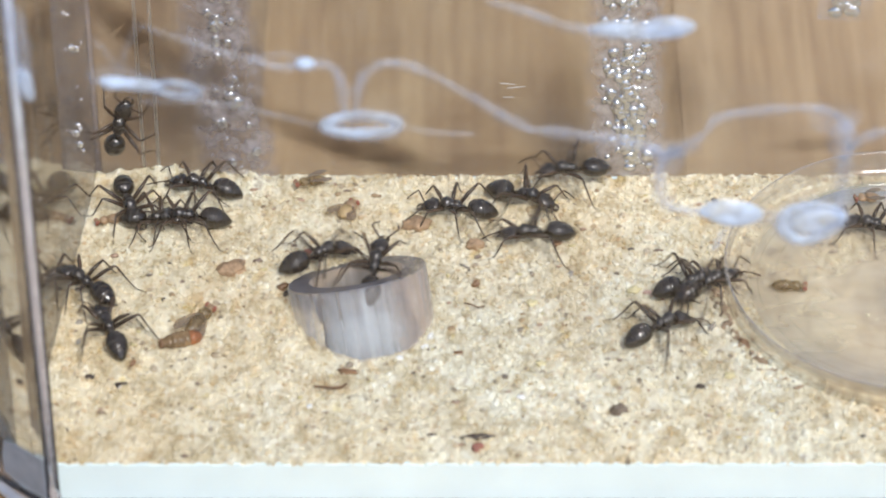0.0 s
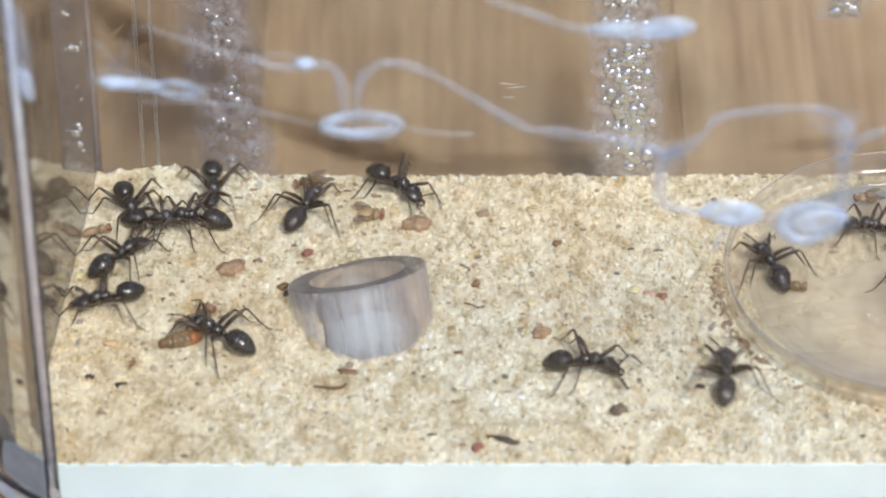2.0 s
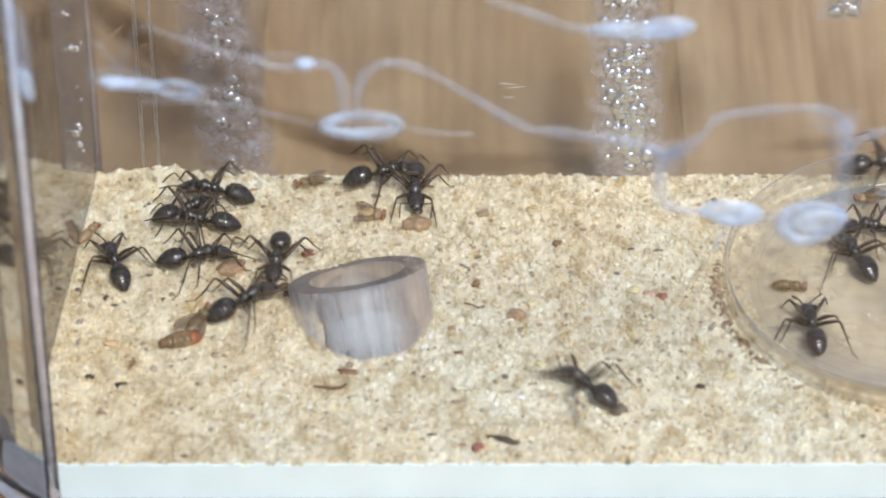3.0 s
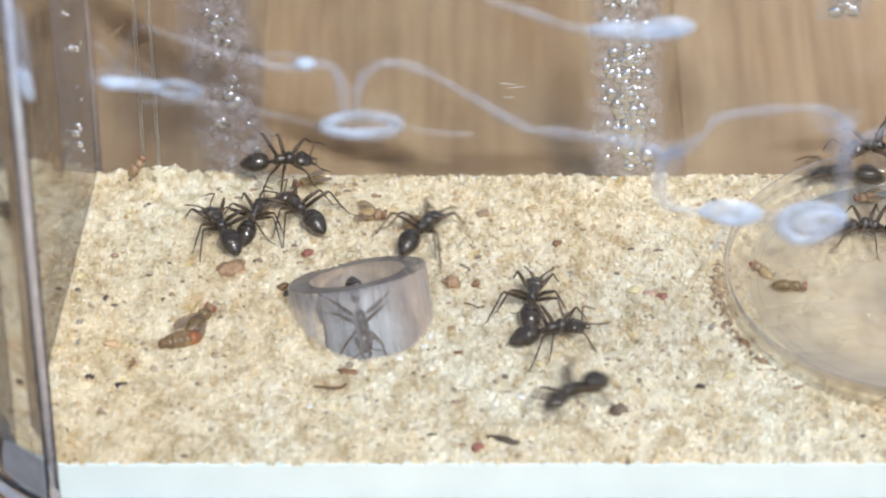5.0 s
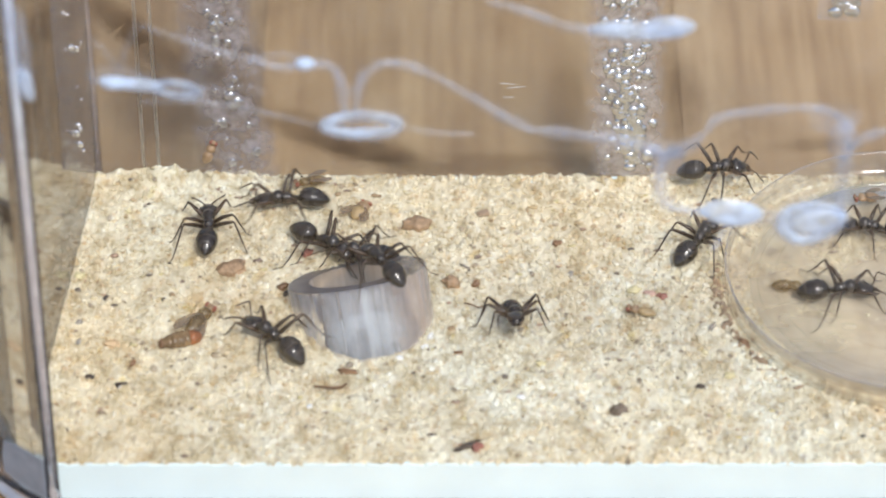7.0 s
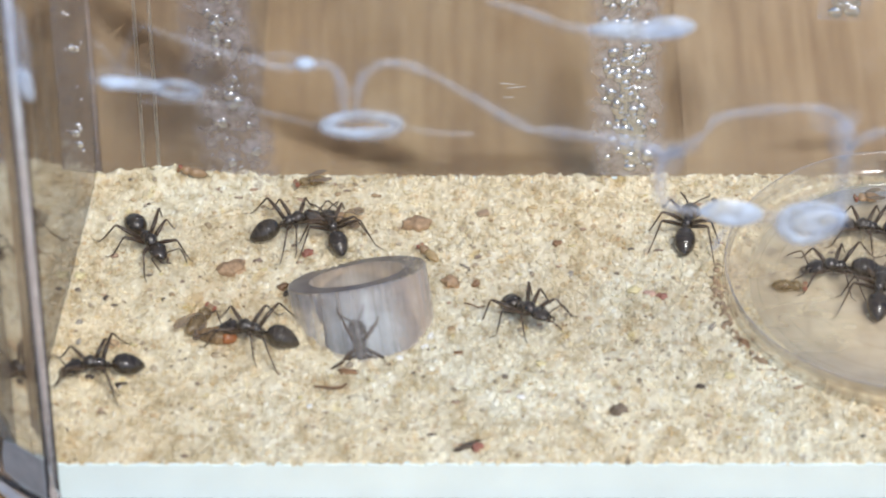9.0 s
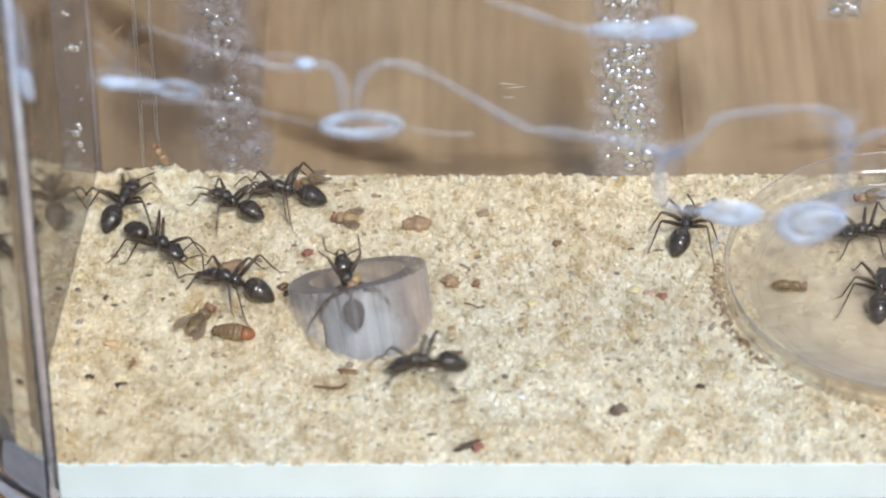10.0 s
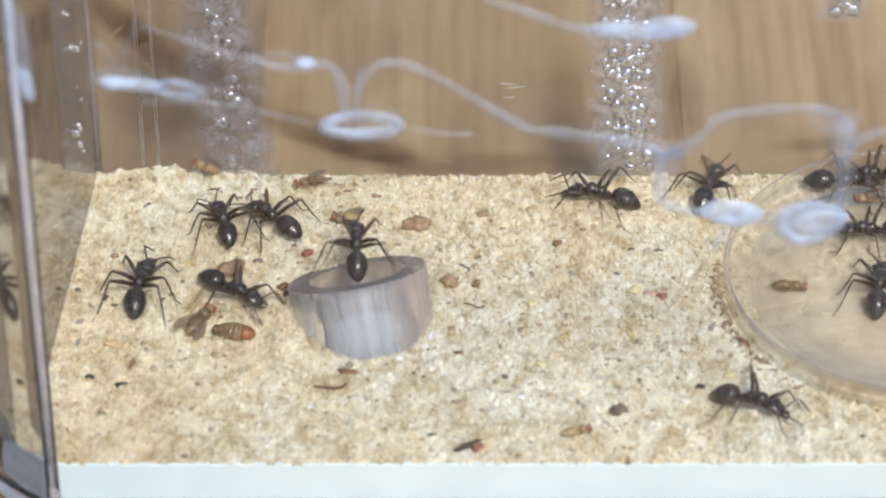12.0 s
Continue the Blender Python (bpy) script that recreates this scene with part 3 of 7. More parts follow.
    limb(bm, [(-39.4, -18.0, -4.6), (-39.4, -25.6, -4.6), (-37.0, -28.0, -4.6), (-34.6, -30.0, -4.6), (-30.0, -30.1, -4.8), (RIGHT, -30.1, -4.8)], [0.55] * 4 + [0.4] * 2, 12)
    # the foot rim's dark refraction, likewise added as dark strips
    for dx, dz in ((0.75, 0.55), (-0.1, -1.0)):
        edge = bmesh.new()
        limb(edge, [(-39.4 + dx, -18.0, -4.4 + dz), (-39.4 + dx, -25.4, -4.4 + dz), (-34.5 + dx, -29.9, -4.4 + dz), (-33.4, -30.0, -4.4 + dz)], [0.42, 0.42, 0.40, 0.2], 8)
        part("foot_line", edge, M_EDGELINE, tank, "dark refraction line painted along the foot rim")
    part("foot_rim", bm, M_ROD, tank, "shiny moulded rim round the foot of the box")
    bm = bmesh.new()
    prism(bm, [(-32.5 + 0.5 * math.cos(a), BACK + 0.5 + 0.48 * math.sin(a)) for a in (2 * math.pi * i / 16 for i in range(16))], -0.3, TOP_Z)
    part("corner_post", bm, M_EDGE, tank, "rounded clear corner edge")
    for x in (-28.0, -26.6):
        bm = bmesh.new()
        prism(bm, [(x + 0.16 * math.cos(a), BACK + 0.01 - 0.1 + 0.12 * math.sin(a)) for a in (2 * math.pi * i / 10 for i in range(10))], 0.2, TOP_Z)
        part("mould_line", bm, M_MOULD, tank, "pale soft mould line on the back wall")
    for piece in tank.children:
        piece.visible_shadow = False


def bumpy_strip(x0, width, lean, z0, z1, seed, count, on_side=False, film=None, big=1.0, shine=None, lumps=0.10, proud=0.62):
    """A clear strip on the wall, its face all little domed bumps."""
    rng = random.Random(seed)
    cols, rows_n = 32, 150

    def place(u, z, dome):
        along = x0 + u * width - lean * (z - z0)
        if on_side:
            z += (10.6 - along) * 0.84 * (1 - (z - z0) / (z1 - z0))
            return (left_wall_x(along) + 0.02 + dome, along, z)
        return (along, BACK - 0.01 - dome, z)

    bm = bmesh.new()
    grid = []
    for j in range(rows_n + 1):
        z = z0 + (z1 - z0) * j / rows_n
        line = []
        for i in range(cols + 1):
            u = i / cols - 0.5
            dome = 0.40 * math.sqrt(max(0.0, 1 - (2 * u) ** 2)) + 0.02
            dome += lumps * noise.noise(Vector((u * width * 1.1, z * 0.9, seed)))
            line.append(bm.verts.new(place(u * (1 + 0.05 * noise.noise(Vector((z * 0.5, seed, 0)))), z, max(0.01, dome))))
        grid.append(line)
    for a, b in zip(grid, grid[1:]):
        for i in range(cols):
            bm.faces.new((a[i], a[i + 1], b[i + 1], b[i]))
    bmesh.ops.recalc_face_normals(bm, faces=bm.faces)
    strip = part("bumpy_strip", bm, film or M_BEAD, label="clear bumpy strip running up the box wall")
    tagged(strip, category="strip", group="bumpy strips on the box walls")
    bm = bmesh.new()
    for _ in range(count):
        u = max(-0.30, min(0.30, rng.gauss(0.02, 0.12)))
        z = rng.uniform(z0 + 1, min(z1, 24.0))
        r = rng.choice((0.18, 0.28, 0.38, 0.52)) * big
        c = place(u, z, 0.44)
        blob(bm, c, (r * rng.uniform(0.8, 1.2), r * proud, r * rng.uniform(0.8, 1.4)), 2, 0.3, rng.uniform(0, 50))
    tagged(part("bumps", bm, shine or M_BUMP, strip, "shiny domed bumps on the strip"), kind="stuff")
    strip.visible_shadow = False


def build_strips():
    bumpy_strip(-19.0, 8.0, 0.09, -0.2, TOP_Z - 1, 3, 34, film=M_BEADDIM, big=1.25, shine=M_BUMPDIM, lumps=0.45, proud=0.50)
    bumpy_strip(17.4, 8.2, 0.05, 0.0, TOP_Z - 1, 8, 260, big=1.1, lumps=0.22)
    bumpy_strip(3.2, 13.0, 0.0, 0.3, TOP_Z - 1, 12, 16, True, M_BEADSIDE, 0.65)
    bumpy_strip(36.4, 5.0, 0.0, 17.9, TOP_Z - 1, 15, 60, film=M_FILM)


def soft_patch(x, z, half_len, half_width, turn, strength, label, tint=(0.40, 0.365, 0.34)):
    """A soft-edged darker patch on the back wall, thinning out from its middle."""
    m, nt, out = mat("soft dark patch")
    mp = nt.nodes.new("ShaderNodeMapping")
    mp.vector_type = "TEXTURE"
    mp.inputs["Location"].default_value = (x * MM, (BACK - 0.03) * MM, z * MM)
    mp.inputs["Rotation"].default_value = (0, radians(-turn), 0)
    mp.inputs["Scale"].default_value = (half_len * MM, MM, half_width * MM)
    nt.links.new(coords(nt), mp.inputs["Vector"])
    far = nt.nodes.new("ShaderNodeVectorMath")
    far.operation = "LENGTH"
    nt.links.new(mp.outputs["Vector"], far.inputs[0])
    thin = nt.nodes.new("ShaderNodeMapRange")
    thin.interpolation_type = "SMOOTHSTEP"
    for key, value in (("From Min", 0.25), ("From Max", 1.0), ("To Min", strength), ("To Max", 0.0)):
        thin.inputs[key].default_value = value
    nt.links.new(far.outputs["Value"], thin.inputs["Value"])
    patchy = nt.nodes.new("ShaderNodeMath")
    patchy.operation = "MULTIPLY"
    nt.links.new(thin.outputs[0], patchy.inputs[0])
    nt.links.new(ramp(nt, [(0.3, (0.55, 0.55, 0.55)), (0.65, (1, 1, 1))], noise_tex(nt, coords(nt), 260.0, 3.0)), patchy.inputs[1])
    t = nt.nodes.new("ShaderNodeBsdfTransparent")
    nt.links.new(mix_color(nt, patchy.outputs[0], (1, 1, 1), tint), t.inputs["Color"])
    nt.links.new(t.outputs[0], out.inputs[0])
    bm = bmesh.new()
    c, q = math.cos(radians(turn)), math.sin(radians(turn))
    ring = []
    for k in range(32):
        a, b = half_len * math.cos(math.pi * k / 16), half_width * math.sin(math.pi * k / 16)
        ring.append(bm.verts.new((x + a * c - b * q, BACK - 0.03, z + a * q + b * c)))
    bm.faces.new(ring)
    ob = part("scuff", bm, m, label=label, smooth=False)
    ob.visible_shadow = False
    tagged(ob, category="scuff", group="scuffs on the back wall")


def build_wall_marks():
    """Shade painted as soft patches on the back wall, and the fine scratches there."""
    # slanting bands and brown smears: cast shade put in as a darkening tint
    soft_patch(-8.40, 3.30, 12.00, 2.90, -23.0, 1.0, "broad dark slanting shade painted on the back wall", (0.36, 0.33, 0.32))
    soft_patch(-8.00, 2.30, 10.00, 1.00, -18.5, 0.9, "thin dark slanting shade painted on the back wall")
    soft_patch(-28.17, 16.27, 7.56, 2.30, -47.7, 1.0, "dark brown shade painted on the back wall", (0.32, 0.28, 0.25))
    soft_patch(-20.70, 9.97, 8.02, 2.40, -44.0, 0.90, "dark brown shade painted on the back wall", (0.32, 0.28, 0.25))
    soft_patch(-19.02, 14.89, 3.55, 0.70, -21.2, 0.70, "thin dark shade painted on the back wall")
    soft_patch(-24.17, 9.38, 8.85, 9.50, -2.1, 1.0, "broad grey patch on the back wall", (0.52, 0.535, 0.58))
    # the box's shade along the wall's foot, painted as a brownish band
    soft_patch(6.14, 1.04, 21.17, 1.90, 0.0, 0.45, "brownish shade painted along the foot of the back wall")
    soft_patch(11.53, 8.91, 8.55, 2.40, -88.8, 0.42, "brownish darker patch beside the bumpy strip")
    soft_patch(22.24, 8.27, 7.93, 2.20, -85.7, 0.42, "brownish darker patch beside the bumpy strip")
    soft_patch(34.30, 3.33, 5.52, 1.20, 4.2, 0.45, "brownish darker patch on the back wall")
    for k, (a, b) in enumerate((((5.20, 10.55), (6.66, 10.36)), ((5.93, 9.96), (7.60, 10.16)), ((5.53, 8.91), (6.57, 8.91)))):
        bm = bmesh.new()
        limb(bm, [(a[0], BACK - 0.02, a[1]), (b[0], BACK - 0.02, b[1])], [0.025, 0.02], 6)
        tagged(part("scratch", bm, M_WHITE, label="fine bright scratch on the back wall"), category="scratch", group="scuffs on the back wall")


def thread(points, radius, name="glue_streak", drop=False, closed=False, faint=False):
    streak = ribbon(points, radius * 0.72, name, M_GLUEDROP if drop else M_FILM if faint else M_GLUE, 0.10, closed, drop)
    if not faint:
        film = ribbon(points, radius * 1.35, "film", M_FILM, 0.03, closed, drop)
        film.parent = streak
    tagged(streak, "thick bluish-white dried glue drop on the front wall" if drop else "thin bluish-white dried glue streak on the front wall", "glue", "glue on the front wall")


def ribbon(points, radius, name, material, depth, closed, drop):
    """A flattened streak of dried glue on the outside of the front wall; points are x, z."""
    pts = [Vector((x, -29.72, z)) for x, z in points]
    fine = []
    m = len(pts)
    for i in range(m if closed else m - 1):
        p0 = pts[(i - 1) % m] if closed or i else pts[i]
        p1, p2 = pts[i], pts[(i + 1) % m]
        p3 = pts[(i + 2) % m] if closed or i + 2 < m else p2
        for k in range(6):
            t = k / 6
            fine.append(0.5 * (2 * p1 + (p2 - p0) * t + (2 * p0 - 5 * p1 + 4 * p2 - p3) * t * t + (3 * p1 - p0 - 3 * p2 + p3) * t ** 3))
    if not closed:
        fine.append(pts[-1])
    bm = bmesh.new()
    n = len(fine)
    loops = []
    for i, p in enumerate(fine):
        d = (fine[(i + 1) % n] - fine[i - 1]) if closed or 0 < i < n - 1 else (fine[min(i + 1, n - 1)] - fine[max(i - 1, 0)])
        d.normalize()
        side = Vector((-d.z, 0, d.x))
        r = radius * (1 + 0.35 * noise.noise(p * 0.45))
        if not closed and not drop:
            r *= min(1.0, 0.35 + 3.0 * min(i, n - 1 - i) / n)
        loops.append([p + side * (r * math.cos(a)) + Vector((0, -0.01 - 2 * depth * math.sin(a), 0)) for a in (math.pi * j / 8 for j in range(9))])
    # a low ridge lying on the pane, thinning out to both sides
    made = [[bm.verts.new(p) for p in loop] for loop in loops]
    if closed:
        made.append(made[0])
    for a, b in zip(made, made[1:]):
        for j in range(8):
            bm.faces.new((a[j], a[j + 1], b[j + 1], b[j]))
    return part(name, bm, material)


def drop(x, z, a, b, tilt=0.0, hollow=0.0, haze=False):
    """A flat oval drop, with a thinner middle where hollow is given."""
    bm = bmesh.new()
    turn = math.radians(tilt)
    seg, rows_n = 28, 7
    loops = []
    for j in range(rows_n):
        q = 1 - j / (rows_n - 1) * 0.96
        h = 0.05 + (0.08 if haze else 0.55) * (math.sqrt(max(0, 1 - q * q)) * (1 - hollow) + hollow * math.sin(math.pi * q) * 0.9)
        ring = []
        for i in range(seg):
            k = 2 * math.pi * i / seg
            w = 1 + 0.10 * noise.noise(Vector((math.cos(k) * 1.3 + x, math.sin(k) * 1.3, z)))
            u, v = a * q * w * math.cos(k), b * q * w * math.sin(k)
            ring.append((x + u * math.cos(turn) - v * math.sin(turn), -29.72 - h, z + u * math.sin(turn) + v * math.cos(turn)))
        loops.append(ring)
    rings(bm, loops, False, True)
    if haze:
        ob = part("glue_haze", bm, M_FILM, label="thin bluish glue haze on the front wall")
    else:
        ob = part("glue_drop", bm, M_GLUEDROP, label="thick bluish-white dried glue drop on the front wall")
    tagged(ob, category="glue", group="glue on the front wall")


def build_glue():
    thread([(-27.01, 45.98), (-25.79, 44.45), (-25.41, 42.69)], 0.30, faint=True)
    thread([(-23.42, 47.71), (-24.57, 45.00), (-25.32, 42.69)], 0.30, faint=True)
    thread([(-23.22, 47.44), (-19.38, 45.76), (-14.85, 44.12)], 0.32, faint=True)
    thread([(-15.07, 44.12), (-12.46, 43.35), (-10.35, 43.79)], 0.42)
    thread([(-15.05, 44.35), (-13.00, 44.62), (-11.30, 44.60), (-10.60, 43.90)], 0.20, faint=True)
    drop(-10.70, 43.79, 0.8, 0.55)
    thread([(-10.35, 43.79), (-8.73, 43.46), (-7.93, 41.70), (-7.68, 38.46)], 0.40)
    thread([(-6.83, 38.46), (-6.52, 41.70), (-5.09, 43.57), (-2.81, 43.57), (0.71, 41.59), (5.15, 38.24), (6.94, 37.11)], 0.40)
    thread([(6.50, 37.33), (10.07, 36.77), (14.10, 36.09), (17.26, 35.06)], 0.55)
    thread([(16.35, 35.40), (17.72, 34.66), (19.46, 35.80), (20.58, 36.77)], 0.62)
    thread([(20.58, 36.77), (21.79, 38.46), (24.64, 39.08), (29.05, 39.36), (31.10, 38.57)], 0.42)
    thread([(17.71, 34.95), (17.24, 33.23), (17.44, 30.33), (18.84, 29.16), (21.58, 28.81)], 0.45)
    thread([(3.29, 49.75), (6.33, 48.79), (9.39, 47.39), (12.45, 46.85)], 0.42)
    thread([(30.77, 38.91), (31.75, 37.50), (31.83, 33.80), (31.79, 30.62), (31.77, 28.28)], 0.55)
    thread([(35.21, 37.11), (33.26, 36.37), (32.11, 34.95)], 0.42)
    thread([(25.23, 28.28), (23.01, 27.40), (21.86, 24.72)], 0.28)
    thread([(-23.61, 40.03), (-16.99, 39.69), (-9.96, 37.67)], 0.24, faint=True)
    thread([(-3.07, 37.50), (-0.18, 36.88), (2.49, 36.88)], 0.24, faint=True)
    thread([(-33.30, 49.86), (-33.02, 46.63), (-32.74, 43.35), (-32.56, 41.70)], 0.75)
    for hx, hz, ha, hb, tilt in ((17.97, 35.29, 2.4, 1.0, 0), (18.27, 34.26, 0.9, 1.5, 0), (30.72, 38.24, 2.2, 1.5, 0), (31.58, 36.09, 1.2, 2.2, 0), (5.37, 38.12, 1.6, 0.7, -20),
                                 (24.77, 28.40, 2.4, 1.0, -8), (-10.48, 43.79, 1.8, 0.8, 0), (-25.26, 42.25, 2.6, 1.2, -8)):
        drop(hx, hz, ha, hb, tilt, 0.0, True)
    drop(-32.51, 41.70, 0.6, 1.7, 10)
    drop(-23.55, 41.75, 2.1, 0.60, -6)
    drop(-20.75, 41.18, 1.7, 0.62, -10, 0.0, True)
    thread([(-22.55, 41.55), (-21.40, 41.92), (-20.00, 41.62), (-19.10, 41.02), (-19.60, 40.58), (-20.80, 40.62), (-22.00, 40.98)], 0.40, "glue_ring", True, True)
    drop(-25.60, 41.95, 1.3, 0.62, -4)
    thread([(-9.29, 37.67), (-7.94, 38.46), (-6.17, 38.57), (-4.17, 38.29), (-3.47, 37.73), (-4.41, 37.05), (-6.41, 36.82), (-8.28, 36.99)], 0.66, "glue_ring", True, True)
    drop(15.06, 46.96, 3.9, 0.85, -2)
    drop(17.44, 47.28, 2.0, 1.0, 0)
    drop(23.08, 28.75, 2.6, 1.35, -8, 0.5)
    thread([(27.31, 27.69), (27.91, 28.99), (29.70, 29.40), (31.54, 28.93), (31.93, 27.87), (30.88, 26.69), (29.25, 25.86), (27.84, 26.45)], 0.62, "glue_ring", True, True)
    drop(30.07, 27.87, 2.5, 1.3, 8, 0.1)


def build_dish():
    """A shallow round dish sunk in the sand."""
    dish = thing("petri_dish", "clear shallow round plastic dish sunk in the sand", "dish")
    c = (41.9, -5.55)
    bm = bmesh.new()
    lathe(bm, [(16.50, 0.0), (16.62, 2.5), (16.56, 2.68), (16.42, 2.70), (16.30, 2.55), (16.12, 1.2), (15.7, 0.72), (14.9, 0.52), (14.3, 0.48), (14.3, 0.42), (15.4, 0.45), (16.2, 0.1)], 128, c)
    part("rim", bm, M_DISH, dish)
    bm = bmesh.new()
    lathe(bm, [(0.01, 0.45), (14.28, 0.45), (14.28, 0.40), (0.01, 0.40)], 96, c)
    part("floor", bm, M_DISHFLOOR, dish)
    for r, z, w in ((16.2, 1.75, 0.05), (16.66, 0.9, 0.05), (13.5, 0.47, 0.03), (11.9, 0.47, 0.03), (9.2, 0.47, 0.025)):
        bm = bmesh.new()
        lathe(bm, [(r + w * math.cos(k), z + w * 0.6 * math.sin(k)) for k in (0.0, 1.26, 2.51, 3.77, 5.03)], 128, c)
        part("ring_mark", bm, M_DISH, dish, "fine moulded ring in the dish")
    # the rim's highlight, put in as a thin whitish ring
    bm = bmesh.new()
    lathe(bm, [(16.5 + 0.08 * math.cos(k), 2.68 + 0.08 * math.sin(k)) for k in (0.0, 1.05, 2.09, 3.14, 4.19, 5.24)], 128, c)
    part("rim_edge", bm, M_RIMEDGE, dish, "rim highlight painted as a whitish ring")
    for piece in dish.children:
        piece.visible_shadow = False


def build_tube():
    """A short cut of clear tube, leaning back, half buried."""
    tube = thing("tube_piece", "short cut of clear vinyl tube leaning in the sand", "tube")
    tube.matrix_basis = TUBE_POSE
    bm = bmesh.new()
    lathe(bm, [(6.2, -9.5), (6.28, -3.0), (6.3, -0.08), (6.2, 0.0)], 72, closed=False)
    part("outer_wall", bm, M_TUBE, tube)
    bm = bmesh.new()
    lathe(bm, [(4.25, -9.0), (4.25, -0.08), (4.35, 0.0)], 72, closed=False)
    bmesh.ops.delete(bm, geom=[v for v in bm.verts if v.co.y < -0.7], context="VERTS")
    part("inner_wall", bm, M_TUBEIN, tube)
    # light through the thick flanks painted on added sheets, one warm, one cool
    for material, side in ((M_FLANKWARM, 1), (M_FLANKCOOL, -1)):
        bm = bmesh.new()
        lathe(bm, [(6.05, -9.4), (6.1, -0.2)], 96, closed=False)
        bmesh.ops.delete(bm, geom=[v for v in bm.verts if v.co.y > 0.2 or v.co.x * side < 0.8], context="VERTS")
        part("flank", bm, material, tube, "sheet with light painted on the tube's thick flank")
    bm = bmesh.new()
    lathe(bm, [(4.35, 0.0), (6.2, 0.0), (6.2, -0.05), (4.35, -0.05)], 72)
    part("cut_face", bm, M_CUT, tube, "greyish cut end of the tube", smooth=False)
    # sheet added across the bore, painted with its whitish refracted view
    bm = bmesh.new()
    prev = None
    for i in range(61):
        x = -4.6 + 9.2 * i / 60
        y = 0.9 - 0.05 * x * x
        lowz = -9.0
        hiz = -6.4 + 2.6 * math.sin(math.pi * (i + 0.5) / 61) ** 0.5 + 0.16 * noise.noise(Vector((i * 0.9, 4.0, 2.0)))
        row = [bm.verts.new((x, yy, z)) for yy in (y, y + 0.3) for z in (lowz, hiz)]
        if prev:
            for q, w in ((0, 1), (1, 3), (3, 2), (2, 0)):
                bm.faces.new((prev[q], prev[w], row[w], row[q]))
        prev = row
    part("lining", bm, M_BOREVIEW, tube, "added whitish sheet standing for the refracted bore")
    # bluish-white haze painted on a film at the near side of the bore
    bm = bmesh.new()
    lathe(bm, [(4.18, -9.0), (4.18, -0.25)], 72, closed=False)
    bmesh.ops.delete(bm, geom=[v for v in bm.verts if v.co.y > -0.6], context="VERTS")
    part("haze", bm, M_BOREHAZE, tube, "bluish-white haze painted on the near side of the bore")
    for piece in tube.children:
        piece.visible_shadow = not piece.name.startswith(("outer_wall", "haze", "flank"))


# ---- ants ----
HIPS = {"front": (0.75, 0.34, 1.15), "middle": (0.15, 0.38, 1.10), "hind": (-0.45, 0.36, 1.10)}
LEGS = {"front": [(0, 0, 0), (0.60, 0.85, 0.50), (1.15, 1.60, 0.80), (1.30, 1.74, 0.72), (1.80, 2.20, -0.45), (2.10, 2.45, -1.00), (2.65, 2.70, -1.12)],
        "middle": [(0, 0, 0), (-0.15, 0.95, 0.65), (-0.38, 1.90, 1.08), (-0.42, 2.08, 1.00), (-0.62, 2.70, -0.35), (-0.76, 3.00, -0.98), (-1.05, 3.55, -1.07)],
        "hind": [(0, 0, 0), (-0.75, 0.90, 0.85), (-1.55, 1.70, 1.55), (-1.72, 1.84, 1.45), (-2.60, 2.35, -0.15), (-3.20, 2.65, -0.96), (-4.05, 2.95, -1.07)]}
LEG_R = [0.19, 0.205, 0.125, 0.095, 0.075, 0.045, 0.03]


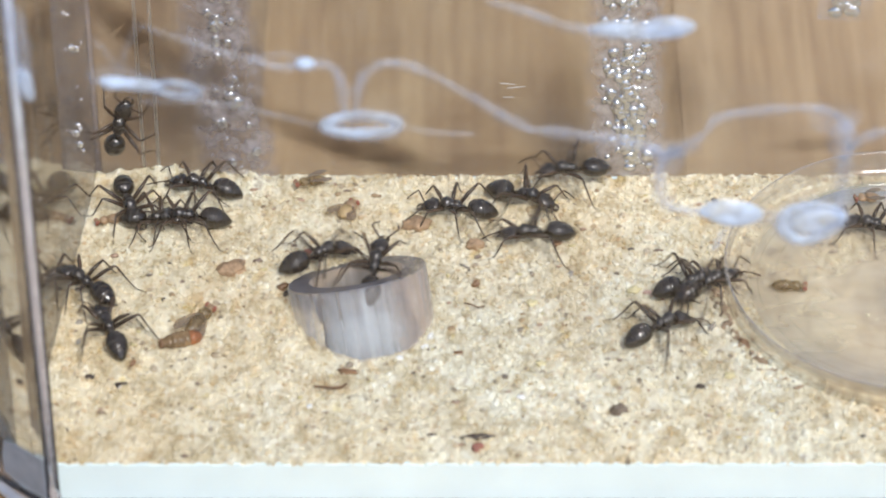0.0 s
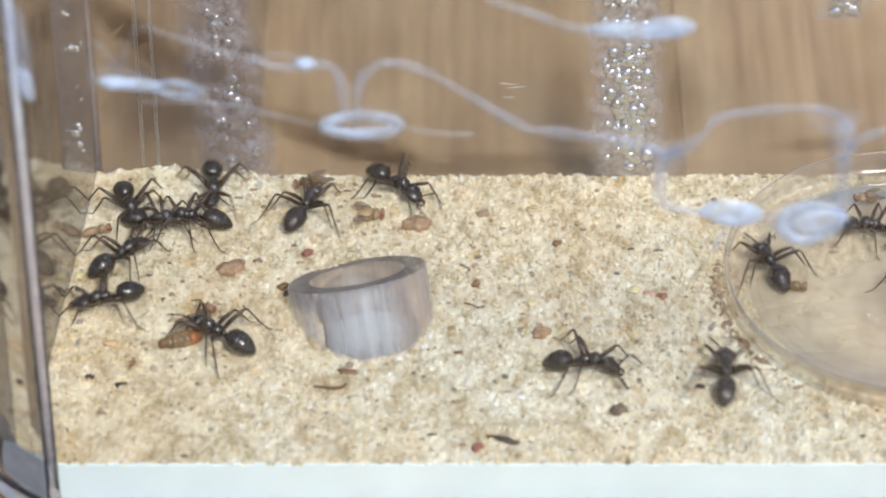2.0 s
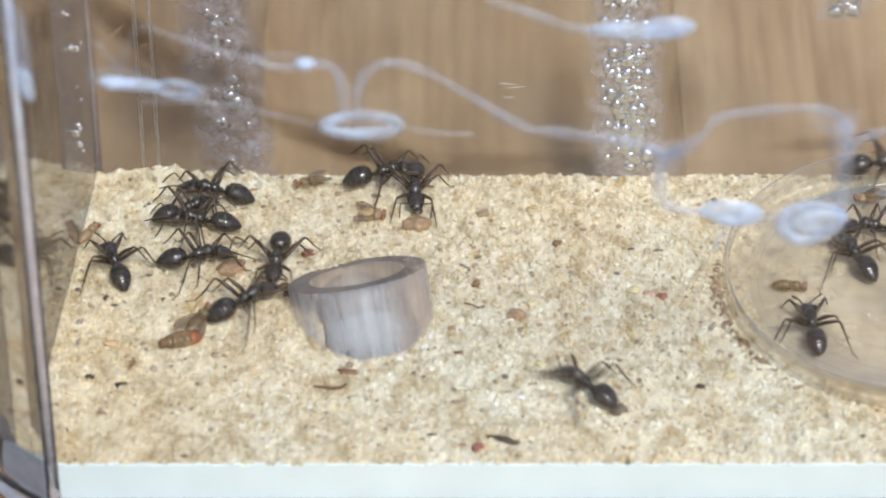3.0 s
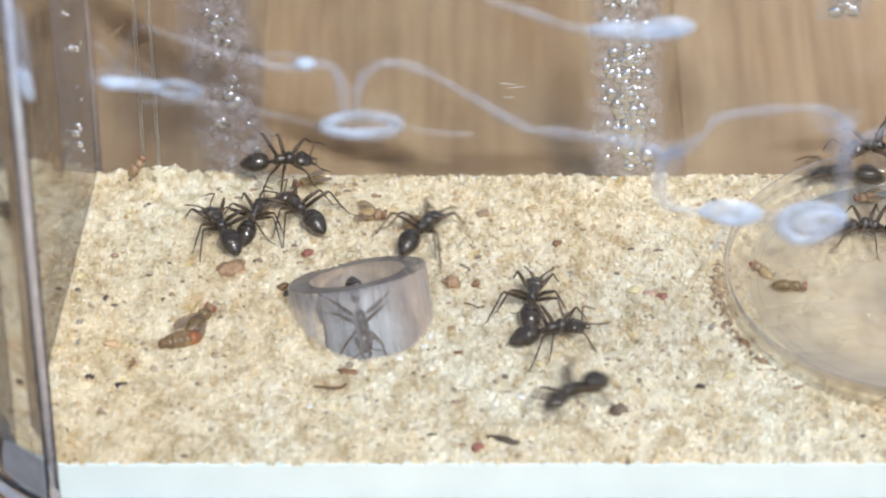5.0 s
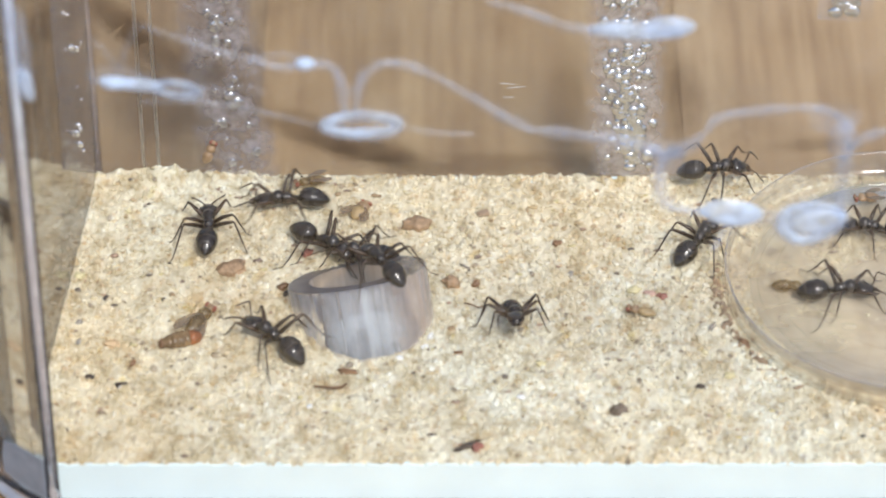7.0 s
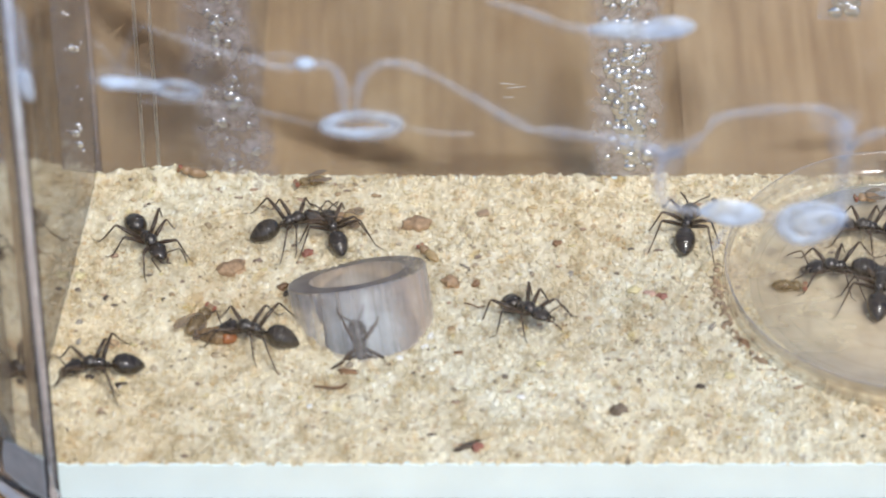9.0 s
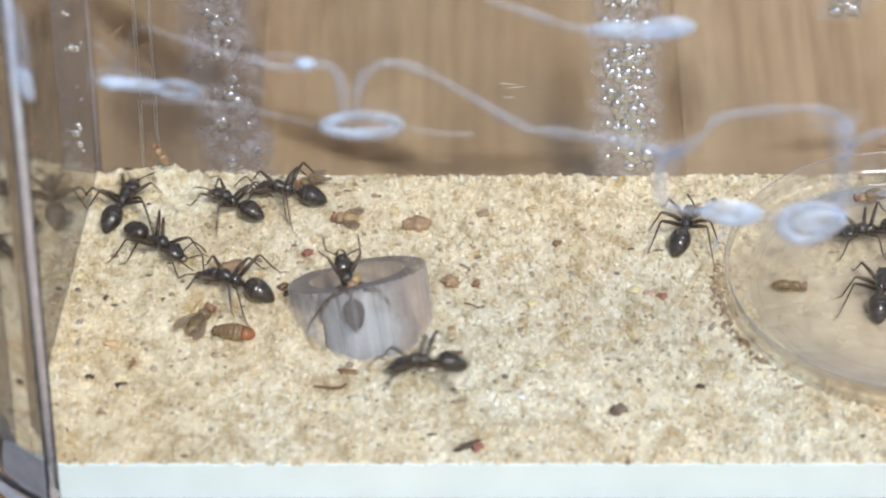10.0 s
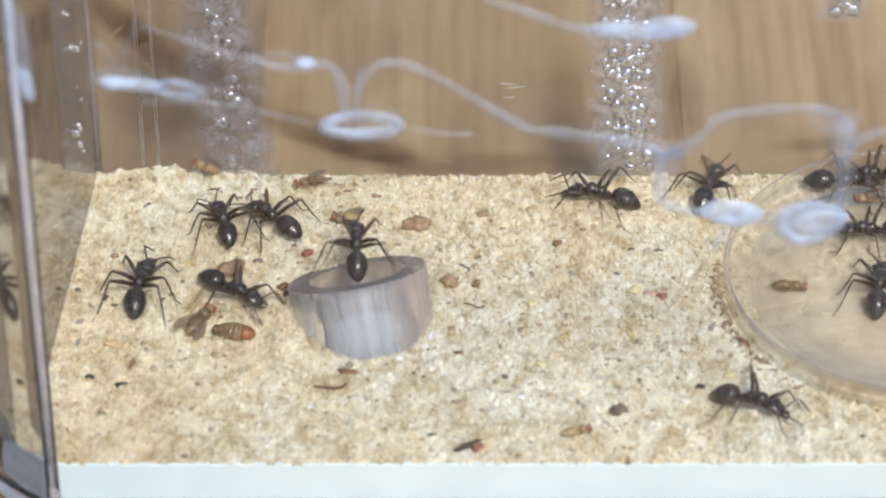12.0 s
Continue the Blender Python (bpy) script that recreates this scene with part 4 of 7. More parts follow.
def build_ant():
    ant = thing("ant", "glossy black ant worker walking on the sand", "ant", "ants in the box")
    bm = bmesh.new()
    loft(bm, [(-0.98, 0.22, 0.24, 1.20), (-0.86, 0.42, 0.46, 1.28), (-0.50, 0.54, 0.62, 1.40), (-0.18, 0.50, 0.55, 1.44), (-0.02, 0.45, 0.48, 1.44),
              (0.22, 0.56, 0.60, 1.54), (0.55, 0.65, 0.68, 1.60), (0.88, 0.58, 0.58, 1.56), (1.12, 0.40, 0.40, 1.46), (1.30, 0.20, 0.20, 1.36)])
    part("mesosoma", bm, M_ANTDOWN, ant, "greyish downy thorax")
    bm = bmesh.new()
    loft(bm, [(-1.42, 0.10, 0.10, 1.10), (-1.22, 0.20, 0.24, 1.22), (-1.10, 0.24, 0.42, 1.30), (-1.02, 0.20, 0.30, 1.24), (-0.90, 0.11, 0.12, 1.15)], 12)
    part("petiole", bm, M_ANTDOWN, ant)
    bm = bmesh.new()
    prof, n = [], 44
    for i in range(n + 1):
        u = i / n
        # broad behind the waist, drawn out to a pointed tip
        r = math.sin(math.pi * min(1.0, 0.02 + 0.98 * u ** 0.82)) ** (0.52 + 0.12 * u ** 3) * (1 - 0.06 * u)
        step = 1 + 0.04 * ((u * 4.2) % 1.0 - 0.5)
        prof.append((-2.95 * u, 1.03 * r * step, 0.95 * r * step, 0.12 + 0.14 * math.sin(math.pi * u) - 0.42 * u))
    loft(bm, prof, 22)
    gaster = part("gaster", bm, M_ANT, ant)
    gaster.location = (-1.36 * MM, 0, 1.18 * MM)
    for at in (12, 22, 32):
        x0, w, h, zc = prof[at]
        bm = bmesh.new()
        loft(bm, [(x0 + 0.05, w * 0.97, h * 0.97, zc), (x0 + 0.03, w * 1.012, h * 1.012, zc), (x0 - 0.03, w * 1.012, h * 1.012, zc), (x0 - 0.05, w * 0.97, h * 0.97, zc)], 22)
        part("band", bm, M_ANTBAND, gaster, "greyish hair band")
    bm = bmesh.new()
    loft(bm, [(-0.02, 0.20, 0.20, 0.00), (0.05, 0.62, 0.38, 0.02), (0.24, 0.80, 0.47, 0.02), (0.60, 0.83, 0.50, -0.02), (1.05, 0.73, 0.45, -0.10), (1.42, 0.55, 0.35, -0.18), (1.60, 0.33, 0.24, -0.24), (1.68, 0.12, 0.10, -0.27)], 18)
    head = part("head", bm, M_ANTDOWN, ant)
    head.location = (1.24 * MM, 0, 1.32 * MM)
    for s in (1, -1):
        bm = bmesh.new()
        blob(bm, (0.60, 0.71 * s, 0.16), (0.20, 0.12, 0.17), 2)
        part("eye", bm, M_EYE, head)
        bm = bmesh.new()
        limb(bm, [(1.50, 0.32 * s, -0.26), (1.80, 0.38 * s, -0.32), (2.02, 0.21 * s, -0.37), (2.08, 0.04 * s, -0.39)], [0.14, 0.13, 0.10, 0.04])
        part("mandible", bm, M_ANTLEG, head)
        bm = bmesh.new()
        limb(bm, [(0, 0, 0), (0.35, 0.45 * s, 0.28), (0.75, 1.05 * s, 0.50), (0.90, 1.15 * s, 0.46), (1.45, 1.10 * s, 0.10), (2.05, 0.95 * s, -0.38)], [0.08, 0.075, 0.07, 0.075, 0.075, 0.055])
        a = part("antenna", bm, M_ANTLEG, head)
        a.location = (1.36 * MM, 0.25 * s * MM, 0.06 * MM)
        a["side"] = s
    for name, hip in HIPS.items():
        for s in (1, -1):
            bm = bmesh.new()
            pts = [(x, y * s, z) for x, y, z in LEGS[name]]
            limb(bm, pts, LEG_R)
            leg = part(name + "_leg", bm, M_ANTLEG, ant)
            leg.location = (hip[0] * MM, hip[1] * s * MM, hip[2] * MM)
            leg["side"] = s
    return ant


def ant_rows(rows):
    """Seconds, x, y, z in mm, heading, pitch and roll in degrees, as poses."""
    return [(t, pose(x * MM, y * MM, z * MM, 0, 0, h) @ pose(0, 0, 0, 0, -p, 0) @ pose(0, 0, 0, r, 0, 0)) for t, x, y, z, h, p, r in rows]


def ant_walk(ant, rows):
    """Key an ant's path, its stepping legs (two tripods by turns) and its feeling antennae."""
    walk(ant, ant_rows(rows))
    times = [i / 10 for i in range(121)]
    track = [(np.interp(t, [r[0] for r in rows], [r[1] for r in rows]), np.interp(t, [r[0] for r in rows], [r[2] for r in rows]), np.interp(t, [r[0] for r in rows], [r[4] for r in rows])) for t in times]
    stride = []
    for i in range(121):
        a, b = track[max(0, i - 1)], track[min(120, i + 1)]
        go = math.hypot(b[0] - a[0], b[1] - a[1]) + abs(b[2] - a[2]) * 0.03
        stride.append(min(24.0, 3.0 + 11.0 * go))
    rng = random.Random(int(abs(rows[0][1]) * 100) + int(abs(rows[0][2]) * 10))
    for child in ant.children_recursive:
        kind = child.name.split(".")[0]
        x, y, z = child.location / MM
        if kind == "head":
            walk(child, [(t, pose(x * MM, y * MM, z * MM, 0, rng.uniform(-4, 14), rng.uniform(-24, 24))) for t in times[::4]])
        if kind == "gaster":
            walk(child, [(t, pose(x * MM, y * MM, z * MM, 0, rng.uniform(-12, 6), rng.uniform(-10, 10))) for t in times[::5]])
        if kind not in ("front_leg", "middle_leg", "hind_leg", "antenna"):
            continue
        s = child["side"]
        if child.name.startswith("antenna"):
            keys = [(t, pose(x * MM, y * MM, z * MM, 0, rng.uniform(-16, 16), rng.uniform(-22, 22))) for t in times[::3]]
        else:
            tripod = s if not child.name.startswith("middle") else -s
            splay = rng.uniform(-9, 9)
            keys = []
            for i, t in enumerate(times):
                side = tripod if i % 2 else -tripod
                lift = 9.0 * min(1.0, stride[i] / 24) if side * s > 0 else 0.0
                keys.append((t, pose(x * MM, y * MM, z * MM, lift * s, 0, splay + stride[i] * side * 0.8)))
        walk(child, keys)


# ---- small finds on the sand ----
def build_fly(x, y, heading, tone, size=1.0, wings=True, label="dead tan fruit fly with a red head lying on the sand", z=0.25, plump=(1.0, 1.0)):
    fly = thing("fruit_fly", label, "fly", "dead flies on the sand")
    fly.matrix_basis = pose(x * MM, y * MM, z * MM, 12, 0, heading)
    s = size
    bm = bmesh.new()
    loft(bm, [(-1.9 * s, 0.06, 0.06, 0.42), (-1.7 * s, 0.30 * s, 0.26 * s, 0.45), (-1.2 * s, 0.52 * s, 0.44 * s, 0.5), (-0.6 * s, 0.58 * s, 0.50 * s, 0.52), (-0.1 * s, 0.40 * s, 0.38 * s, 0.55)], 14)
    part("abdomen", bm, tone, fly)
    bm = bmesh.new()
    loft(bm, [(-0.15 * s, 0.28 * s, 0.26 * s, 0.55), (0.2 * s, 0.50 * s, 0.48 * s, 0.6), (0.6 * s, 0.46 * s, 0.42 * s, 0.6), (0.85 * s, 0.2 * s, 0.2 * s, 0.55)], 14)
    part("thorax", bm, tone if tone is M_FLYCLEAR else M_FLYTHORAX, fly)
    bm = bmesh.new()
    blob(bm, (1.08 * s, 0, 0.55), (0.30 * s, 0.40 * s, 0.34 * s), 2)
    head = part("head", bm, M_FLYTHORAX, fly)
    for k in (1, -1):
        bm = bmesh.new()
        blob(bm, (1.12 * s, 0.27 * k * s, 0.60), (0.24 * s, 0.19 * s, 0.29 * s), 2)
        part("eye", bm, M_FLYEYE, head, "red compound eye")
        if wings:
            bm = bmesh.new()
            poly = [(0.2, 0.15), (-0.5, 0.75), (-1.5, 1.15), (-2.2, 1.0), (-2.3, 0.65), (-1.4, 0.3), (-0.4, 0.08)]
            prism(bm, [(a * s, b * k * s) for a, b in (poly if k > 0 else poly[::-1])], 0.78, 0.82)
            part("wing", bm, M_WING, fly, "smoky see-through wing", smooth=False)
    for piece in fly.children_recursive:
        piece.data.transform(Matrix.Diagonal((plump[0], plump[1], 1.0, 1.0)))
    return fly


def build_bit(name, x, y, heading, size, material, label, category, seed=1.0):
    bm = bmesh.new()
    blob(bm, (0, 0, size[2] * 0.55), size, 3, 0.55, seed)
    ob = part(name, bm, material, None, label)
    ob.matrix_basis = pose(x * MM, y * MM, sand_height(x, y) * MM, 0, 0, heading)
    return tagged(ob, category=category, group="scraps on the sand")


def build_pupa(x, y, heading):
    pupa = thing("fly_pupa", "dark brown oval fly pupa with an orange end on the sand", "pupa", "scraps on the sand")
    pupa.matrix_basis = pose(x * MM, y * MM, 0.15 * MM, 0, 0, heading)
    bm = bmesh.new()
    girth = [(-2.1, 0.10), (-1.9, 0.30), (-1.5, 0.52), (-1.0, 0.70), (-0.4, 0.84), (0.1, 0.86), (0.5, 0.80), (0.75, 0.72)]
    fine = [-2.1 + 2.85 * i / 36 for i in range(37)]
    half = [np.interp(x, [g[0] for g in girth], [g[1] for g in girth]) * (1 + 0.05 * math.sin(x * 14.0)) for x in fine]
    loft(bm, [(x, h, h * 0.82, 0.42 + 0.2 * min(1.0, h / 0.8)) for x, h in zip(fine, half)], 18)
    part("shell", bm, M_PUPA, pupa)
    bm = bmesh.new()
    loft(bm, [(-2.14, 0.10, 0.10, 0.40), (-1.98, 0.40, 0.36, 0.45), (-1.8, 0.52, 0.46, 0.48), (-1.7, 0.45, 0.40, 0.50)], 18)
    part("tip", bm, M_TWIG, pupa, "dark tip of the pupa")
    bm = bmesh.new()
    loft(bm, [(0.70, 0.74, 0.63, 0.60), (1.1, 0.70, 0.60, 0.60), (1.55, 0.52, 0.46, 0.58), (1.8, 0.26, 0.24, 0.55), (1.88, 0.06, 0.06, 0.53)], 18)
    part("cap", bm, M_PUPACAP, pupa, "orange end of the pupa")
    return pupa


def build_fibre(points, radius, material, label):
    bm = bmesh.new()
    limb(bm, [(x, y, z) for x, y, z in points], [radius * (0.6 + 0.4 * math.sin(math.pi * (i + 0.5) / len(points))) for i in range(len(points))], 6)
    ob = part("fibre", bm, material, None, label)
    return tagged(ob, category="fibre", group="scraps on the sand")


FLIES = [
    build_pupa(-23.15, -13.15, 12),
    build_fly(-21.60, -10.30, 60, M_FLYCLEAR, 1.3, True, "greyish winged fly remains lying on the sand"),
    build_fly(-12.59, 8.75, 200, M_FLYCLEAR, 0.95, True, "dead see-through brownish fly lying on the sand", plump=(1.0, 1.2)),
    build_fly(-8.68, 5.34, 60, M_FLYAMBER, 1.0, True, plump=(0.8, 1.35)),
    build_fly(31.46, -6.30, -8, M_FLYCLEAR, 1.0, False, "dead see-through olive fly with red eyes inside the dish", 0.55),
    build_fly(39.07, 6.00, 190, M_FLYTHORAX, 0.85, True, "dead amber fly inside the dish", 0.55, (0.9, 1.3)),
]
FLY_RUNNER = build_fly(42.0, -3.0, 180, M_FLYAMBER, 0.85, False, "small orange-headed wingless fly creeping over the sand")
FLY_EDGE = build_fly(-31.0, 4.0, 200, M_FLYTHORAX, 0.9, False, "small orange fly creeping along the back of the sand")
build_floor()
build_sand()
build_box()
build_strips()
build_wall_marks()
build_glue()
build_dish()
build_tube()
build_bit("husk", -19.09, -2.91, 20, (1.35, 0.95, 0.5), M_HUSK, "crumpled tan insect husk on the sand", "husk", 2.0)
HUSK_MOVED = build_bit("husk", -2.55, 3.29, 0, (1.2, 0.85, 0.7), M_HUSK, "round tan husk dragged across the sand", "husk", 4.0)
build_bit("seed", 3.01, -5.04, 30, (0.5, 0.36, 0.32), M_SEED, "small reddish-brown seed on the sand", "seed", 5.0)
build_bit("seed", 10.40, 0.61, 10, (0.42, 0.36, 0.25), M_SEED, "small brown seed on the sand", "seed", 9.0)
SEED_FRONT = build_bit("seed", 15.35, -22.04, 15, (0.75, 0.6, 0.5), M_SEEDGREY, "dark greyish-brown seed on the sand", "seed", 6.0)
SEED_MID = build_bit("seed", 8.74, -11.93, 15, (0.8, 0.62, 0.55), M_HUSK, "tan and dark seed pushed about by ants", "seed", 7.0)
build_bit("scrap", -8.34, -16.97, -10, (0.85, 0.32, 0.28), M_SEED, "reddish-brown scrap on the sand", "scrap", 3.0)
build_bit("scrap", 2.96, -26.63, 40, (0.55, 0.45, 0.35), M_RED, "small red scrap on the sand", "scrap", 3.5)
SCRAP_DARK = build_bit("scrap", 3.45, -25.49, 10, (1.3, 0.28, 0.3), M_DARK, "dark thin scrap on the sand", "scrap", 4.5)
build_bit("scrap", 19.74, -6.69, -15, (0.55, 0.32, 0.3), M_RED, "red scrap lying on the sand", "scrap", 5.5)
build_bit("husk", 18.63, -6.30, -10, (0.6, 0.35, 0.25), M_PINK, "pinkish husk beside a red scrap", "husk", 21.5)
build_bit("pebble", 17.22, -5.91, 10, (0.6, 0.42, 0.25), M_YELLOW, "yellow grain beside a pinkish husk", "pebble", 22.5)
build_bit("pebble", -29.41, -13.15, -5, (0.75, 0.5, 0.2), M_ORANGE, "flat orange grain on the sand", "pebble", 23.5)
build_bit("pebble", -32.97, -3.86, 0, (0.55, 0.4, 0.2), M_YELLOW, "flat yellow grain on the sand", "pebble", 24.5)
build_bit("pebble", 8.61, -15.85, 0, (0.42, 0.36, 0.2), M_YELLOW, "small yellow grain on the sand", "pebble", 25.5)
build_bit("pebble", 8.02, -7.70, 20, (0.5, 0.4, 0.18), M_YELLOW, "small yellow grain on the sand", "pebble", 26.5)
build_bit("pebble", 25.19, -17.49, 0, (0.5, 0.4, 0.18), M_YELLOW, "small yellow grain on the sand", "pebble", 27.5)
build_bit("scrap", 11.58, -3.62, 85, (0.45, 0.24, 0.2), M_GREY, "small grey scrap on the sand", "scrap", 28.5)
build_bit("scrap", -27.34, -15.70, 60, (0.42, 0.26, 0.2), M_SEED, "reddish-brown speck on the sand", "scrap", 29.5)
build_bit("scrap", -30.39, -7.08, 80, (0.3, 0.22, 0.2), M_DARK, "black speck on the sand", "scrap", 30.5)
build_bit("scrap", -32.35, -12.77, 70, (0.42, 0.28, 0.15), M_GREY, "small grey scrap on the sand", "scrap", 31.5)
build_bit("scrap", -32.48, -10.33, 30, (0.36, 0.28, 0.15), M_GREY, "small grey scrap on the sand", "scrap", 32.5)
build_bit("scrap", -25.16, -7.08, 0, (0.2, 0.18, 0.15), M_DARK, "black speck on the sand", "scrap", 33.5)
build_bit("scrap", -31.18, -17.64, 0, (0.3, 0.2, 0.15), M_SEED, "brown speck on the sand", "scrap", 34.5)
build_bit("scrap", 23.97, -11.09, 65, (0.5, 0.24, 0.2), M_GREY, "small grey scrap on the sand", "scrap", 35.5)
build_bit("scrap", -12.38, -0.68, 30, (0.55, 0.4, 0.3), M_RED, "dark red scrap on the sand", "scrap", 6.5)
build_bit("scrap", -28.18, -18.82, 0, (0.6, 0.35, 0.3), M_DARK, "black scrap beside a white grain", "scrap", 7.5)
build_bit("pebble", -28.05, -19.26, 0, (0.35, 0.25, 0.25), M_WHITE, "white quartz grain on the sand", "pebble", 8.5)
build_bit("scrap", -31.03, -17.64, 0, (0.4, 0.3, 0.25), M_DARK, "black speck on the sand", "scrap", 9.5)
build_bit("scrap", 22.53, -18.97, 0, (0.45, 0.25, 0.2), M_DARK, "grey-black speck on the sand", "scrap", 11.5)
build_bit("scrap", 1.40, -14.65, 0, (0.4, 0.3, 0.2), M_SEED, "brown speck on the sand", "scrap", 12.5)
build_bit("scrap", 26.77, -12.99, 120, (0.7, 0.35, 0.25), M_SEED, "brown crumbs against the dish rim", "scrap", 13.5)
build_bit("scrap", 24.80, -5.28, 100, (1.1, 0.3, 0.2), M_HUSK, "brown crumbs against the dish rim", "scrap", 14.5)
build_bit("pebble", 6.80, -20.36, 0, (0.4, 0.28, 0.25), M_WHITE, "white quartz grain on the sand", "pebble", 15.5)
build_bit("pebble", -11.59, -21.46, 0, (0.3, 0.25, 0.25), M_WHITE, "white quartz grain on the sand", "pebble", 16.5)
build_bit("scrap", -14.49, -5.56, 20, (0.55, 0.4, 0.35), M_TWIG, "dark brown crumb beside the tube", "scrap", 41.5)
build_bit("scrap", -14.10, -6.50, 70, (0.45, 0.3, 0.3), M_DARK, "small dark crumb beside the tube", "scrap", 42.5)
build_bit("husk", 3.71, 4.88, 10, (0.62, 0.42, 0.25), M_DIRT, "small tan husk bit on the sand", "husk", 43.5)
build_bit("pebble", -1.11, -12.35, 60, (0.42, 0.25, 0.35), M_WHITE, "white chip at the foot of the tube", "pebble", 44.5)
build_bit("pebble", -1.60, -13.56, 20, (0.35, 0.22, 0.3), M_WHITE, "white chip at the foot of the tube", "pebble", 45.5)
build_bit("pebble", -3.89, -15.07, 0, (0.40, 0.22, 0.2), M_WHITE, "white chip at the foot of the tube", "pebble", 46.5)
build_fibre([(*(-11.27, -19.04), 0.3), (*(-10.47, -19.26), 0.4), (*(-9.58, -19.41), 0.45), (*(-8.84, -19.26), 0.4), (*(-8.46, -18.75), 0.35)], 0.14, M_TWIG, "curved brown plant fibre on the sand")
build_fibre([(*(1.59, -2.52), 0.3), (*(2.00, -2.83), 0.35), (*(2.41, -3.07), 0.3)], 0.12, M_GREY, "short grey fibre on the sand")
build_fibre([(*(1.93, -7.86), 0.3), (*(2.59, -8.25), 0.4), (*(3.09, -8.63), 0.4), (*(3.75, -8.32), 0.3)], 0.08, M_TWIG, "thin dark fibre on the sand")
build_grains()
build_specks()

ANT = build_ant()
ANTS = [ANT] + [copy_thing(ANT, pose(0, 0, 0)) for _ in range(16)]


